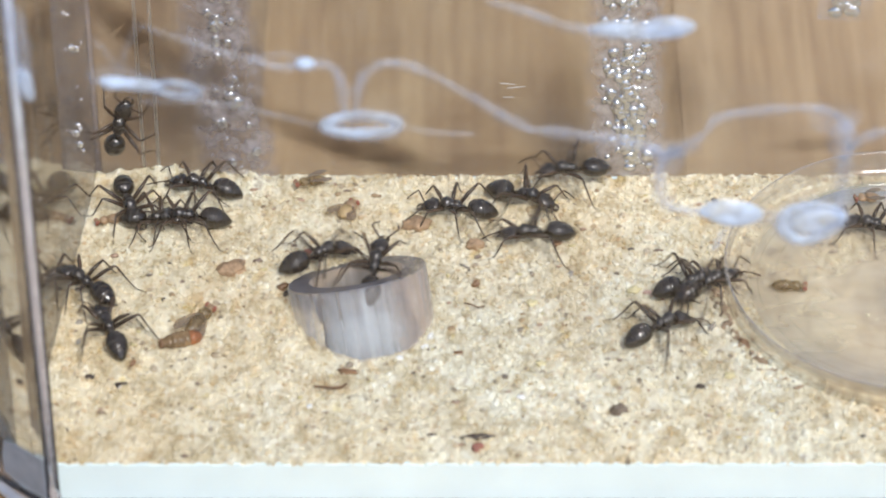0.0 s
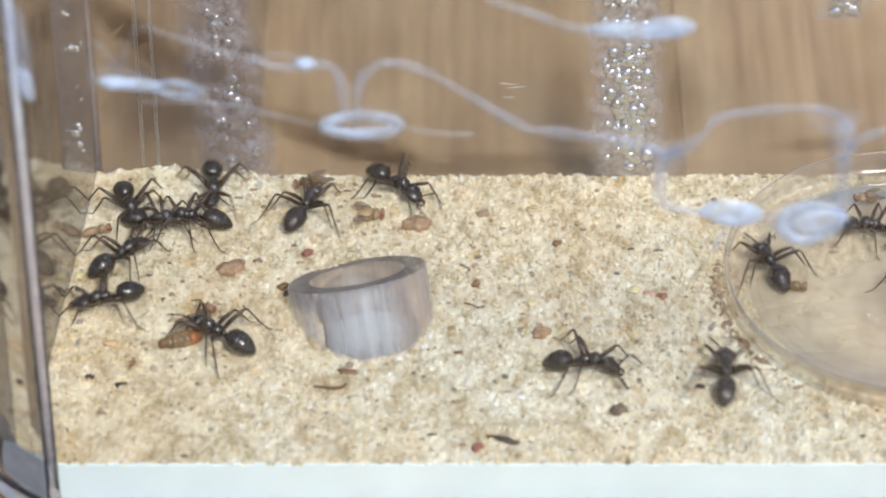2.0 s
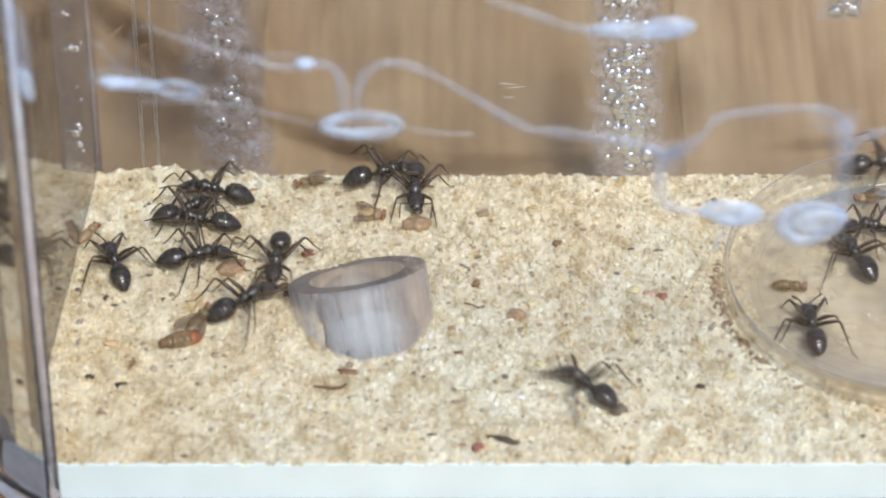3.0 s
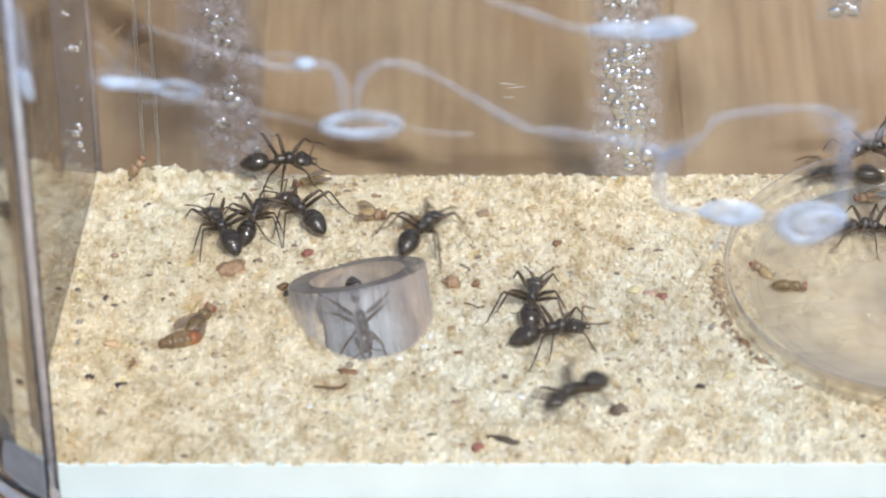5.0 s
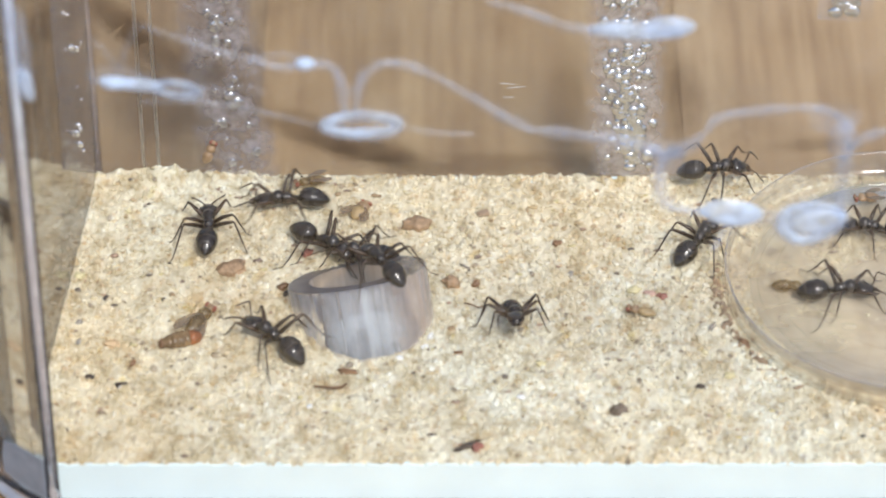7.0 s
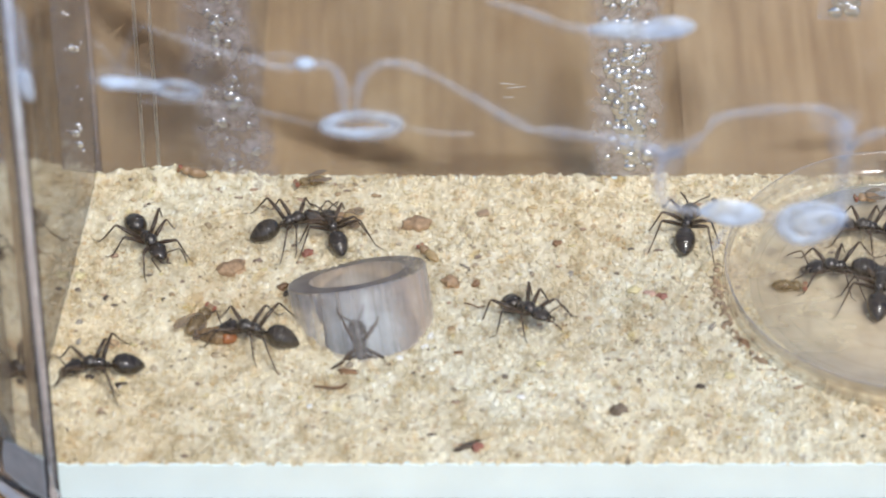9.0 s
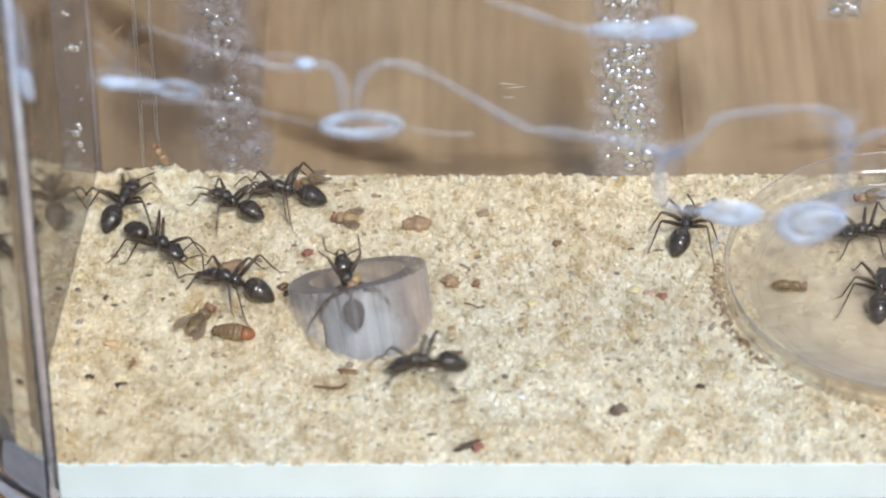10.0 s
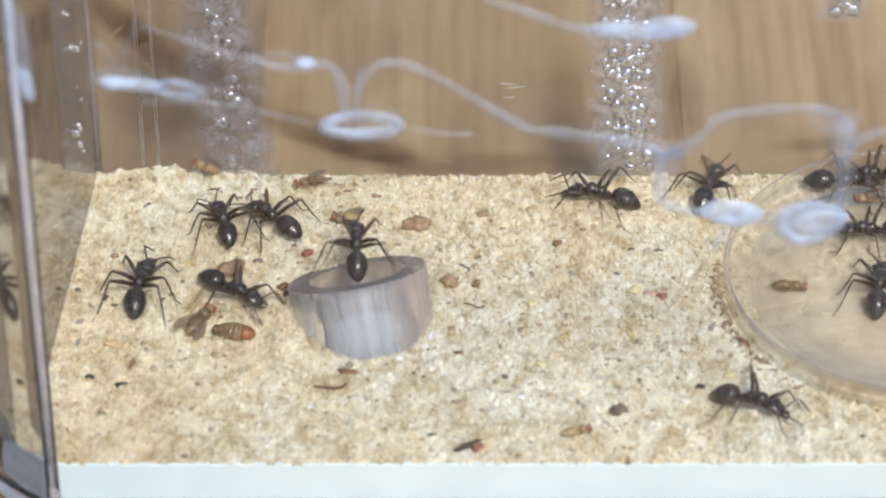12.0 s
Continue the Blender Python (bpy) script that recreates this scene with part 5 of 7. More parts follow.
def motions():
    """Every ant and every dragged scrap, from the first second to the last."""
    ANTS[0].scale = (1.00, 1.00, 1.00)
    ant_walk(ANTS[0], [(0, -29.0, 5.0, -0.0, -73, 0, 0), (2, -28.9, 4.8, -0.0, -74, 0, 0), (2.2, -27.8, 5.6, -0.0, -74, 0, 0), (2.4, -26.4, 6.5, -0.0, -107, 0, 0), (2.6, -24.4, 7.5, -0.0, -164, 0, 0), (2.8, -23.1, 7.4, -0.0, -177, 0, 0), (3.2, -20.0, 6.9, -0.0, -209, 0, 0), (4, -16.9, 6.2, -0.0, -221, 0, 0), (4.8, -14.2, 5.0, -0.0, -227, 0, 0), (5, -13.4, 4.6, -0.0, -230, 0, 0), (5.2, -12.6, 4.4, -0.0, -227, 0, 0), (5.4, -12.2, 3.4, 0.0, -232, 0, 0), (5.6, -12.1, 2.6, -0.0, -241, 0, 0), (5.8, -12.9, 2.3, -0.0, -255, 0, 0), (6, -12.8, 2.1, -0.0, -263, 0, 0), (6.2, -12.8, 1.6, 0.0, -281, 0, 0), (6.4, -11.2, 2.0, -0.0, -330, 0, 0), (6.6, -11.0, 1.8, -0.0, -348, 0, 0), (6.8, -10.0, -0.0, -0.0, -396, 0, 0), (7, -10.5, -0.6, -0.0, -392, 0, 0), (7.2, -11.7, -1.3, -0.0, -428, 0, 0), (7.9, -13.1, 0.6, -0.0, -389, 0, 0), (8.8, -13.9, 2.3, -0.0, -337, 0, 0), (9, -13.8, 2.4, -0.0, -337, 0, 0), (9.2, -13.6, 2.8, -0.0, -375, 0, 0), (9.4, -12.9, 3.4, -0.0, -445, 0, 0), (9.5, -12.7, 4.0, -0.0, -477, 0, 0), (9.6, -12.9, 5.6, -0.0, -524, 0, 0), (9.8, -14.3, 6.6, -0.0, -524, 0, 0), (10, -14.8, 7.1, -0.0, -555, 0, 0), (10.2, -17.3, 7.4, 0.0, -563, 0, 0), (10.4, -18.1, 7.9, -0.0, -572, 0, 0), (10.6, -17.6, 7.2, -0.0, -576, 0, 0), (10.8, -17.2, 6.1, -0.0, -587, 0, 0), (11.2, -17.0, 5.8, -0.0, -587, 0, 0), (11.6, -16.3, 4.7, -0.0, -585, 0, 0), (11.8, -15.9, 3.8, -0.0, -584, 0, 0), (12, -16.0, 3.5, -0.0, -587, 0, 0)])
    ANTS[1].scale = (1.00, 1.00, 1.00)
    ant_walk(ANTS[1], [(0, -23.7, 3.2, -0.0, 180, 0, 0), (2, -23.5, 3.2, -0.0, 180, 0, 0), (2.4, -22.8, 2.7, -0.0, 174, 0, 0), (2.8, -23.0, 2.5, -0.0, 180, 0, 0), (3.2, -20.6, 3.1, -0.0, 139, 0, 0), (3.45, -12.2, 1.7, -0.0, 84, 0, 0), (3.7, -3.8, 0.4, -0.0, 30, 0, 0), (4.2, 19.7, 5.9, -0.0, 15, 0, 0), (4.7, 45.4, 6.8, 0.5, 0, 0, 0), (12, 45.9, 6.8, 0.5, -0, 0, 0)])
    ANTS[2].scale = (0.92, 0.92, 0.92)
    ant_walk(ANTS[2], [(0, -26.0, 3.0, -0.0, 0, 0, 0), (2, -25.9, 3.0, -0.0, 0, 0, 0), (2.4, -25.8, 4.3, -0.0, 16, 0, 0), (2.8, -23.9, 4.5, -0.0, 23, 0, 0), (3.2, -22.8, 4.7, -0.0, 31, 0, 0), (4.8, -18.2, 3.6, -0.0, 72, 0, 0), (5, -17.3, 3.6, -0.0, 72, 0, 0), (5.4, -16.4, 3.0, -0.0, 79, 0, 0), (5.6, -16.1, 3.0, -0.0, 79, 0, 0), (5.8, -15.7, 3.0, -0.0, 82, 0, 0), (6, -15.4, 2.8, -0.0, 98, 0, 0), (6.2, -12.5, 4.1, -0.0, 128, 0, 0), (6.4, -9.8, 3.4, -0.0, 138, 0, 0), (6.6, -7.8, 1.1, -0.0, 151, 0, 0), (6.8, -6.2, -0.3, -0.0, 119, 0, 0), (7, -7.7, -1.7, -0.0, 165, 0, 0), (7.2, -9.5, -3.3, -0.0, 195, 0, 0), (8, -9.9, -0.2, -0.0, 139, 0, 0), (8.8, -10.1, 1.9, -0.0, 111, 0, 0), (9, -10.2, 2.0, -0.0, 104, 0, 0), (9.2, -11.4, 2.1, -0.0, 119, 0, 0), (9.5, -13.6, 2.0, -0.0, 139, 0, 0), (9.6, -14.0, 2.4, -0.0, 128, 0, 0), (9.8, -17.6, 3.2, -0.0, 165, 0, 0), (10, -19.7, 5.6, -0.0, 139, 0, 0), (10.2, -21.8, 6.9, -0.0, 106, 0, 0), (10.4, -22.4, 8.1, -0.0, 99, 0, 0), (10.6, -21.8, 6.7, -0.0, 106, 0, 0), (10.8, -21.0, 4.8, -0.0, 112, 0, 0), (11.2, -21.0, 4.0, -0.0, 112, 0, 0), (11.6, -20.4, 3.0, -0.0, 106, 0, 0), (12, -20.3, 3.3, -0.0, 106, 0, 0)])
    ANTS[3].scale = (1.00, 1.00, 1.00)
    ant_walk(ANTS[3], [(0, -22.7, 8.0, -0.0, 165, 0, 0), (0.4, -22.4, 8.0, -0.0, 162, 0, 0), (0.6, -21.3, 7.1, -0.0, 151, 0, 0), (0.8, -20.0, 7.7, -0.0, 139, 0, 0), (1, -19.7, 8.3, -0.0, 139, 0, 0), (1.2, -24.3, 9.3, 0.2, 172, 0, 0), (1.4, -25.6, 9.3, 0.5, 168, 0, 0), (1.6, -25.5, 9.4, 0.3, 157, 0, 0), (1.8, -24.1, 8.5, -0.0, 224, 0, 0), (2, -21.3, 7.5, 0.0, 273, 0, 0), (2.2, -16.9, 5.2, -0.0, 296, 0, 0), (2.4, -16.1, 2.1, -0.0, 292, 0, 0), (2.6, -14.0, -1.2, -0.0, 265, 0, 0), (2.8, -15.4, -1.5, -0.0, 210, 0, 0), (3, -15.1, -2.9, -0.0, 265, 0, 0), (3.2, -13.4, -5.3, 0.0, 319, 0, 0), (3.7, -11.1, -1.1, -0.0, 403, 0, 0), (4.4, -7.4, -0.1, -0.0, 451, 0, 0), (4.8, -6.7, -0.5, -0.0, 498, 0, 0), (4.9, -4.8, 0.7, -0.0, 444, 0, 0), (5, -1.7, 1.8, 0.0, 413, 0, 0), (5.2, 7.4, 2.1, -0.0, 365, 0, 0), (5.4, 17.4, -0.3, -0.0, 368, 0, 0), (5.6, 22.1, -0.7, -0.0, 406, 0, 0), (5.8, 22.6, -0.3, -0.0, 406, 0, 0), (6, 23.2, -0.1, -0.0, 407, 0, 0), (6.2, 23.1, -0.3, -0.0, 411, 0, 0), (6.4, 24.3, 0.1, -0.0, 408, 0, 0), (6.6, 23.9, -0.1, -0.0, 413, 0, 0), (7, 23.6, 0.3, -0.0, 419, 0, 0), (7.2, 23.6, 0.4, -0.0, 419, 0, 0), (8, 22.9, 1.6, -0.0, 427, 0, 0), (8.8, 22.5, 2.4, -0.0, 436, 0, 0), (9.6, 22.4, 2.4, -0.0, 437, 0, 0), (11.4, 22.2, 2.3, -0.0, 438, 0, 0), (11.6, 22.0, 3.1, 0.0, 441, 0, 0), (11.8, 21.7, 4.6, -0.0, 447, 0, 0), (12, 24.9, 8.2, -0.0, 427, 0, 0)])
    ANTS[4].scale = (1.00, 1.00, 1.00)
    ant_walk(ANTS[4], [(0, -29.8, 10.9, 6.8, 0, 79, 85), (0.2, -28.0, 10.9, 6.6, 0, 35, 85), (0.4, -24.2, 9.6, 1.2, -0, 0, 16), (0.6, -14.7, 9.5, 1.5, -8, 0, 18), (0.8, -7.0, 9.6, 1.1, 3, 0, 15), (1, -1.1, 9.8, 2.0, 28, 0, 18), (1.2, 6.8, 9.9, 1.8, 30, 0, 18), (1.4, 16.2, 9.8, 1.4, 19, 0, 18), (1.6, 26.2, 9.6, 1.2, 0, 0, 16), (1.8, 35.8, 9.6, 2.0, 0, 0, 18), (2, 45.5, 9.6, 2.7, -0, 0, 18), (4.6, 45.1, 9.8, 2.0, 84, 0, 18), (4.9, 42.4, 9.6, 0.6, 164, 0, -9), (5, 37.0, 8.9, 0.5, 180, 0, 0), (5.2, 26.5, 7.6, -0.0, 198, 0, 0), (5.4, 22.2, 4.7, -0.0, 188, 0, 0), (5.6, 21.8, 4.0, -0.0, 180, 0, 0), (5.8, 21.1, 4.1, -0.0, 180, 0, 0), (6, 14.9, 4.3, -0.0, 180, 0, 0), (6.2, 5.2, 5.8, -0.0, 167, 0, 0), (6.4, 0.8, 6.7, -0.0, 143, 0, 0), (6.6, -3.4, 9.5, 0.1, 150, 0, 0), (6.8, -7.4, 7.0, -0.0, 180, 0, 0), (7, -14.7, 5.7, 0.0, 188, 0, 0), (7.2, -17.8, 5.6, -0.0, 177, 0, 0), (7.6, -25.8, 4.8, -0.0, 196, 0, 0), (8.2, -32.4, -5.3, -0.0, 268, 0, 0), (8.8, -29.9, -19.7, -0.0, 321, 0, 0), (8.9, -30.2, -19.4, 0.0, 267, 0, 0), (8.95, -30.3, -18.4, -0.0, 224, 0, 0), (9, -30.4, -17.3, -0.0, 180, 0, 0), (9.2, -29.3, -12.7, 0.0, 122, 0, 0), (9.4, -30.2, -7.3, -0.0, 104, 0, 0), (9.6, -31.2, -2.4, -0.0, 93, 0, 0), (9.8, -32.0, 1.9, -0.0, 94, 0, 0), (10, -29.5, 5.7, -0.0, 69, 0, 0), (10.1, -27.8, 8.3, 2.0, 35, 34, 42), (10.2, -26.1, 10.9, 4.1, 0, 67, 85), (10.3, -25.2, 10.2, 2.2, 12, 34, 42), (10.4, -24.3, 9.4, 0.4, 24, 0, 0), (10.6, -15.5, 9.7, 1.4, 3, 0, 18), (10.8, -7.9, 9.8, 2.0, 22, 0, 18), (11, 3.5, 9.4, 0.6, 0, 0, 9), (11.2, 16.3, 9.7, 1.4, 8, 0, 18), (11.4, 24.4, 9.8, 1.8, 27, 0, 18), (11.6, 29.6, 9.4, 0.6, 0, 0, 9), (11.8, 37.0, 9.7, 2.0, 12, 0, 18), (12, 37.7, 7.8, 0.5, 0, 0, 0)])
    ANTS[5].scale = (1.00, 1.00, 1.00)
    ant_walk(ANTS[5], [(0, -32.4, -5.9, -0.0, 138, 0, 0), (0.2, -32.7, -5.1, -0.0, 140, 0, 0), (0.4, -32.5, -5.4, -0.0, 114, 0, 0), (0.6, -31.2, -4.9, -0.0, 113, 0, 0), (0.8, -30.7, -1.9, -0.0, 110, 0, 0), (1, -30.3, 0.0, -0.0, 97, 0, 0), (1.2, -30.4, -0.1, -0.0, 97, 0, 0), (1.4, -32.3, 3.7, -0.0, 100, 0, 0), (1.6, -32.5, 4.7, -0.0, 97, 0, 0), (1.8, -31.9, 2.7, -0.0, 94, 0, 0), (2, -28.9, -1.9, -0.0, 44, 0, 0), (2.2, -25.0, -1.8, -0.0, 37, 0, 0), (2.4, -22.5, -1.3, -0.0, 23, 0, 0), (2.6, -23.2, -2.1, -0.0, 19, 0, 0), (2.8, -23.3, -2.4, -0.0, 12, 0, 0), (3.2, -20.3, -1.9, -0.0, 19, 0, 0), (3.8, -20.0, -0.1, -0.0, 86, 0, 0), (4.8, -20.9, 1.6, -0.0, 145, 0, 0), (5, -20.5, 2.1, -0.0, 116, 0, 0), (5.2, -20.5, 2.8, -0.0, 104, 0, 0), (5.4, -20.3, 2.9, -0.0, 99, 0, 0), (5.6, -20.6, 2.9, -0.0, 96, 0, 0), (5.8, -20.7, 3.3, -0.0, 91, 0, 0), (6, -20.6, 3.5, -0.0, 88, 0, 0), (6.2, -20.9, 3.1, -0.0, 90, 0, 0), (6.4, -21.0, 2.6, -0.0, 93, 0, 0), (6.8, -21.2, 2.3, -0.0, 92, 0, 0), (7, -21.5, 2.3, -0.0, 93, 0, 0), (7.2, -22.6, 2.3, -0.0, 106, 0, 0), (7.6, -25.7, 1.7, -0.0, 180, 0, 0), (8.2, -27.8, 0.7, 0.0, 253, 0, 0), (8.8, -27.7, -0.0, -0.0, 280, 0, 0), (9, -26.9, -0.2, -0.0, 301, 0, 0), (9.2, -27.0, 0.2, -0.0, 303, 0, 0), (9.6, -27.0, 1.1, -0.0, 314, 0, 0), (9.8, -26.9, 0.4, -0.0, 308, 0, 0), (10, -26.0, -0.6, -0.0, 325, 0, 0), (10.2, -24.5, -1.7, -0.0, 319, 0, 0), (10.4, -24.2, -2.5, -0.0, 320, 0, 0), (10.6, -24.0, -1.8, -0.0, 341, 0, 0), (10.8, -23.8, -1.7, -0.0, 345, 0, 0), (11, -24.3, -2.0, 0.0, 338, 0, 0), (11.2, -24.9, -1.9, -0.0, 314, 0, 0), (11.4, -25.0, -2.0, -0.0, 305, 0, 0), (11.6, -24.9, -3.4, -0.0, 293, 0, 0), (11.8, -21.5, -6.3, -0.0, 305, 0, 0), (12, -18.6, -7.2, 0.0, 325, 0, 0)])
    ANTS[6].scale = (1.00, 1.00, 1.00)
    ant_walk(ANTS[6], [(0, -29.8, -11.9, -0.0, 114, 0, 0), (0.2, -29.4, -8.4, -0.0, 100, 0, 0), (0.4, -30.0, -6.9, -0.0, 100, 0, 0), (0.6, -30.0, -6.1, -0.0, 100, 0, 0), (0.8, -25.7, -5.3, -0.0, 76, 0, 0), (1, -21.7, -0.6, -0.0, 68, 0, 0), (1.2, -19.7, -0.4, -0.0, 37, 0, 0), (1.4, -12.0, 5.9, -0.0, 30, 0, 0), (1.6, -9.6, 5.8, -0.0, 16, 0, 0), (1.8, -5.9, 8.3, -0.0, 16, 0, 0), (2, -4.1, 7.9, -0.0, -42, 0, 0), (2.2, -3.4, 7.3, -0.0, -83, 0, 0), (2.8, -2.9, 7.4, -0.0, -83, 0, 0), (3.2, -1.3, 6.2, -0.0, -96, 0, 0), (3.6, 6.4, 1.3, -0.0, -43, 0, 0), (4.2, 30.4, 9.4, 0.6, 0, 0, 9), (4.6, 46.6, 9.6, 1.4, 0, 0, 18), (10.8, 45.9, 9.8, 0.6, 84, 0, 9), (11.2, 44.9, 8.7, 0.5, 164, 0, 0), (11.4, 40.1, 7.8, 0.5, 180, 0, 0), (11.6, 28.8, 7.5, -0.0, 177, 0, 0), (11.8, 15.8, 5.0, -0.0, 157, 0, 0), (12, 14.3, 6.7, -0.0, 167, 0, 0)])
    ANTS[7].scale = (1.05, 1.05, 1.05)
    ant_walk(ANTS[7], [(0, -10.9, -2.1, -0.0, 30, 0, 0), (0.1, -13.6, -2.6, -0.0, 98, 0, 0), (0.2, -16.6, -3.9, -0.0, 172, 0, 0), (0.4, -18.6, -6.5, -0.0, 195, 0, 0), (0.6, -19.0, -6.0, -0.0, 174, 0, 0), (0.8, -20.4, -7.8, -0.0, 203, 0, 0), (1, -20.3, -7.8, -0.0, 203, 0, 0), (1.2, -17.7, -8.3, -0.0, 239, 0, 0), (1.4, -18.3, -12.9, -0.0, 216, 0, 0), (1.5, -19.9, -18.1, -0.0, 216, 0, 0), (1.6, -21.5, -20.4, -0.0, 216, 0, 0), (1.8, -22.6, -18.1, -0.0, 168, 0, 0), (2, -20.3, -12.7, -0.0, 146, 0, 0), (2.2, -23.7, -12.1, -0.0, 158, 0, 0), (2.4, -27.1, -5.5, -0.0, 107, 0, 0), (2.6, -25.7, -8.1, -0.0, 87, 0, 0), (2.8, -20.9, -8.2, -0.0, 23, 0, 0), (3.2, -14.2, -9.0, -0.0, 53, 0, 0), (3.6, -2.6, -23.2, -0.0, -28, 0, 0), (4.2, 20.8, -26.5, -0.0, 0, 0, 0), (4.7, 42.3, -24.3, -0.0, -0, 0, 0), (5.2, 43.0, -20.6, 0.5, 84, 0, 0), (5.4, 42.3, -19.1, 0.5, 132, 0, 0), (5.6, 41.7, -17.6, 0.5, 180, 0, 0), (5.8, 36.0, -17.3, 0.5, 180, 0, 0), (6, 32.1, -20.2, 0.5, 174, 0, 0), (6.2, 24.2, -20.6, 0.0, 165, 0, 0), (6.4, 12.9, -20.1, -0.0, 146, 0, 0), (6.6, 1.3, -16.3, -0.0, 139, 0, 0), (6.8, -9.3, -13.6, -0.0, 139, 0, 0), (7, -15.3, -13.2, -0.0, 140, 0, 0), (7.2, -16.6, -12.3, -0.0, 140, 0, 0), (8, -18.3, -13.0, -0.0, 158, 0, 0), (8.8, -18.7, -12.9, -0.0, 156, 0, 0), (9, -17.0, -12.7, -0.0, 165, 0, 0), (9.2, -16.0, -12.3, -0.0, 162, 0, 0), (9.5, -15.3, -11.5, 0.0, 155, 0, 0), (9.6, -15.6, -10.9, -0.0, 148, 0, 0), (9.8, -17.7, -9.3, -0.0, 129, 0, 0), (10, -19.1, -5.9, 0.0, 158, 0, 0), (10.2, -17.0, -3.1, -0.0, 96, 0, 0), (10.4, -16.5, -3.8, -0.0, 145, 0, 0), (10.6, -16.6, -3.7, -0.0, 149, 0, 0), (10.8, -17.4, -4.9, -0.0, 180, 0, 0), (11, -23.2, -8.5, -0.0, 195, 0, 0), (11.2, -30.4, -8.1, 0.0, 180, 0, 0), (11.4, -30.6, -4.9, -0.0, 122, 0, 0), (11.6, -31.2, -4.2, 0.0, 122, 0, 0), (11.8, -27.5, -6.5, -0.0, 87, 0, 0), (12, -27.3, -6.0, 0.0, 80, 0, 0)])
    ANTS[8].scale = (1.00, 1.00, 1.00)
    ant_walk(ANTS[8], [(0, -6.0, -7.2, 3.4, 81, 15, 0), (0.2, -6.6, -9.4, 2.3, 94, 45, 0), (0.4, -6.6, -11.6, 0.7, 94, 50, 0), (0.5, -5.3, -13.5, -1.7, 94, 50, 0), (0.6, -5.3, -13.9, -2.7, 94, 50, 0), (0.8, -7.2, -6.9, -6.0, 94, 0, 0), (3.6, -6.9, -6.9, -6.0, 29, 0, 0), (4.2, -7.6, -8.9, -2.1, -51, -10, 0), (4.8, -8.2, -10.3, 2.1, -77, -35, 0), (5, -7.5, -11.3, 0.9, -77, -40, 0), (5.2, -7.3, -12.1, -0.7, -80, -42, 0), (5.4, -7.8, -14.3, -2.5, -86, -42, 0), (6.1, -7.9, -14.3, -2.6, -86, -42, 0), (6.4, -7.5, -14.4, -3.3, -86, -42, 0), (6.8, -7.3, -12.4, -4.1, -86, -42, 0), (7, -7.3, -11.6, -5.1, -86, -30, 0), (7.3, -6.8, -11.2, -5.3, -43, -15, 0), (7.6, -6.2, -10.8, -5.5, 0, 0, 0), (8, -6.1, -11.5, -2.9, 42, 20, 0), (8.4, -6.1, -12.3, -0.3, 84, 40, 0), (8.8, -5.1, -13.4, -1.3, 84, 40, 0), (9, -7.5, -13.2, -0.8, 98, 45, 0), (9.2, -8.7, -10.5, 2.6, 96, 45, 0), (9.5, -9.6, -8.3, 3.2, 108, 32, 0), (9.6, -9.6, -7.9, 3.2, 108, 22, 0), (9.8, -8.8, -4.5, 2.5, 92, 0, 0), (10, -8.7, -9.3, 3.2, 108, 35, 0), (10.2, -8.6, -8.8, 3.4, 103, 35, 0), (10.4, -8.2, -8.5, 3.7, 90, 30, 0), (10.5, -7.3, -8.8, 3.8, 87, 25, 0), (10.6, -6.1, -9.0, 3.8, 66, 15, 0), (10.7, -3.6, -10.8, 4.5, 0, 0, 0), (10.8, -1.3, -11.9, 3.9, -61, -35, 0), (11, -0.0, -11.1, 2.4, -58, -35, 0), (11.2, -2.2, -14.5, 0.0, -119, 0, 0), (11.3, -4.8, -14.9, -0.0, -172, 0, 0), (11.4, -8.1, -13.9, 0.5, -221, 10, 0), (11.5, -9.4, -11.9, 2.2, -219, 8, 0), (11.6, -12.4, -12.7, 0.3, -188, 0, 0), (11.7, -11.6, -10.4, 1.5, -231, 20, 0), (11.8, -10.4, -9.0, 4.0, -254, 35, 0), (12, -7.8, -3.9, 2.9, -270, 5, 0)])
    ANTS[9].scale = (0.96, 0.96, 0.96)
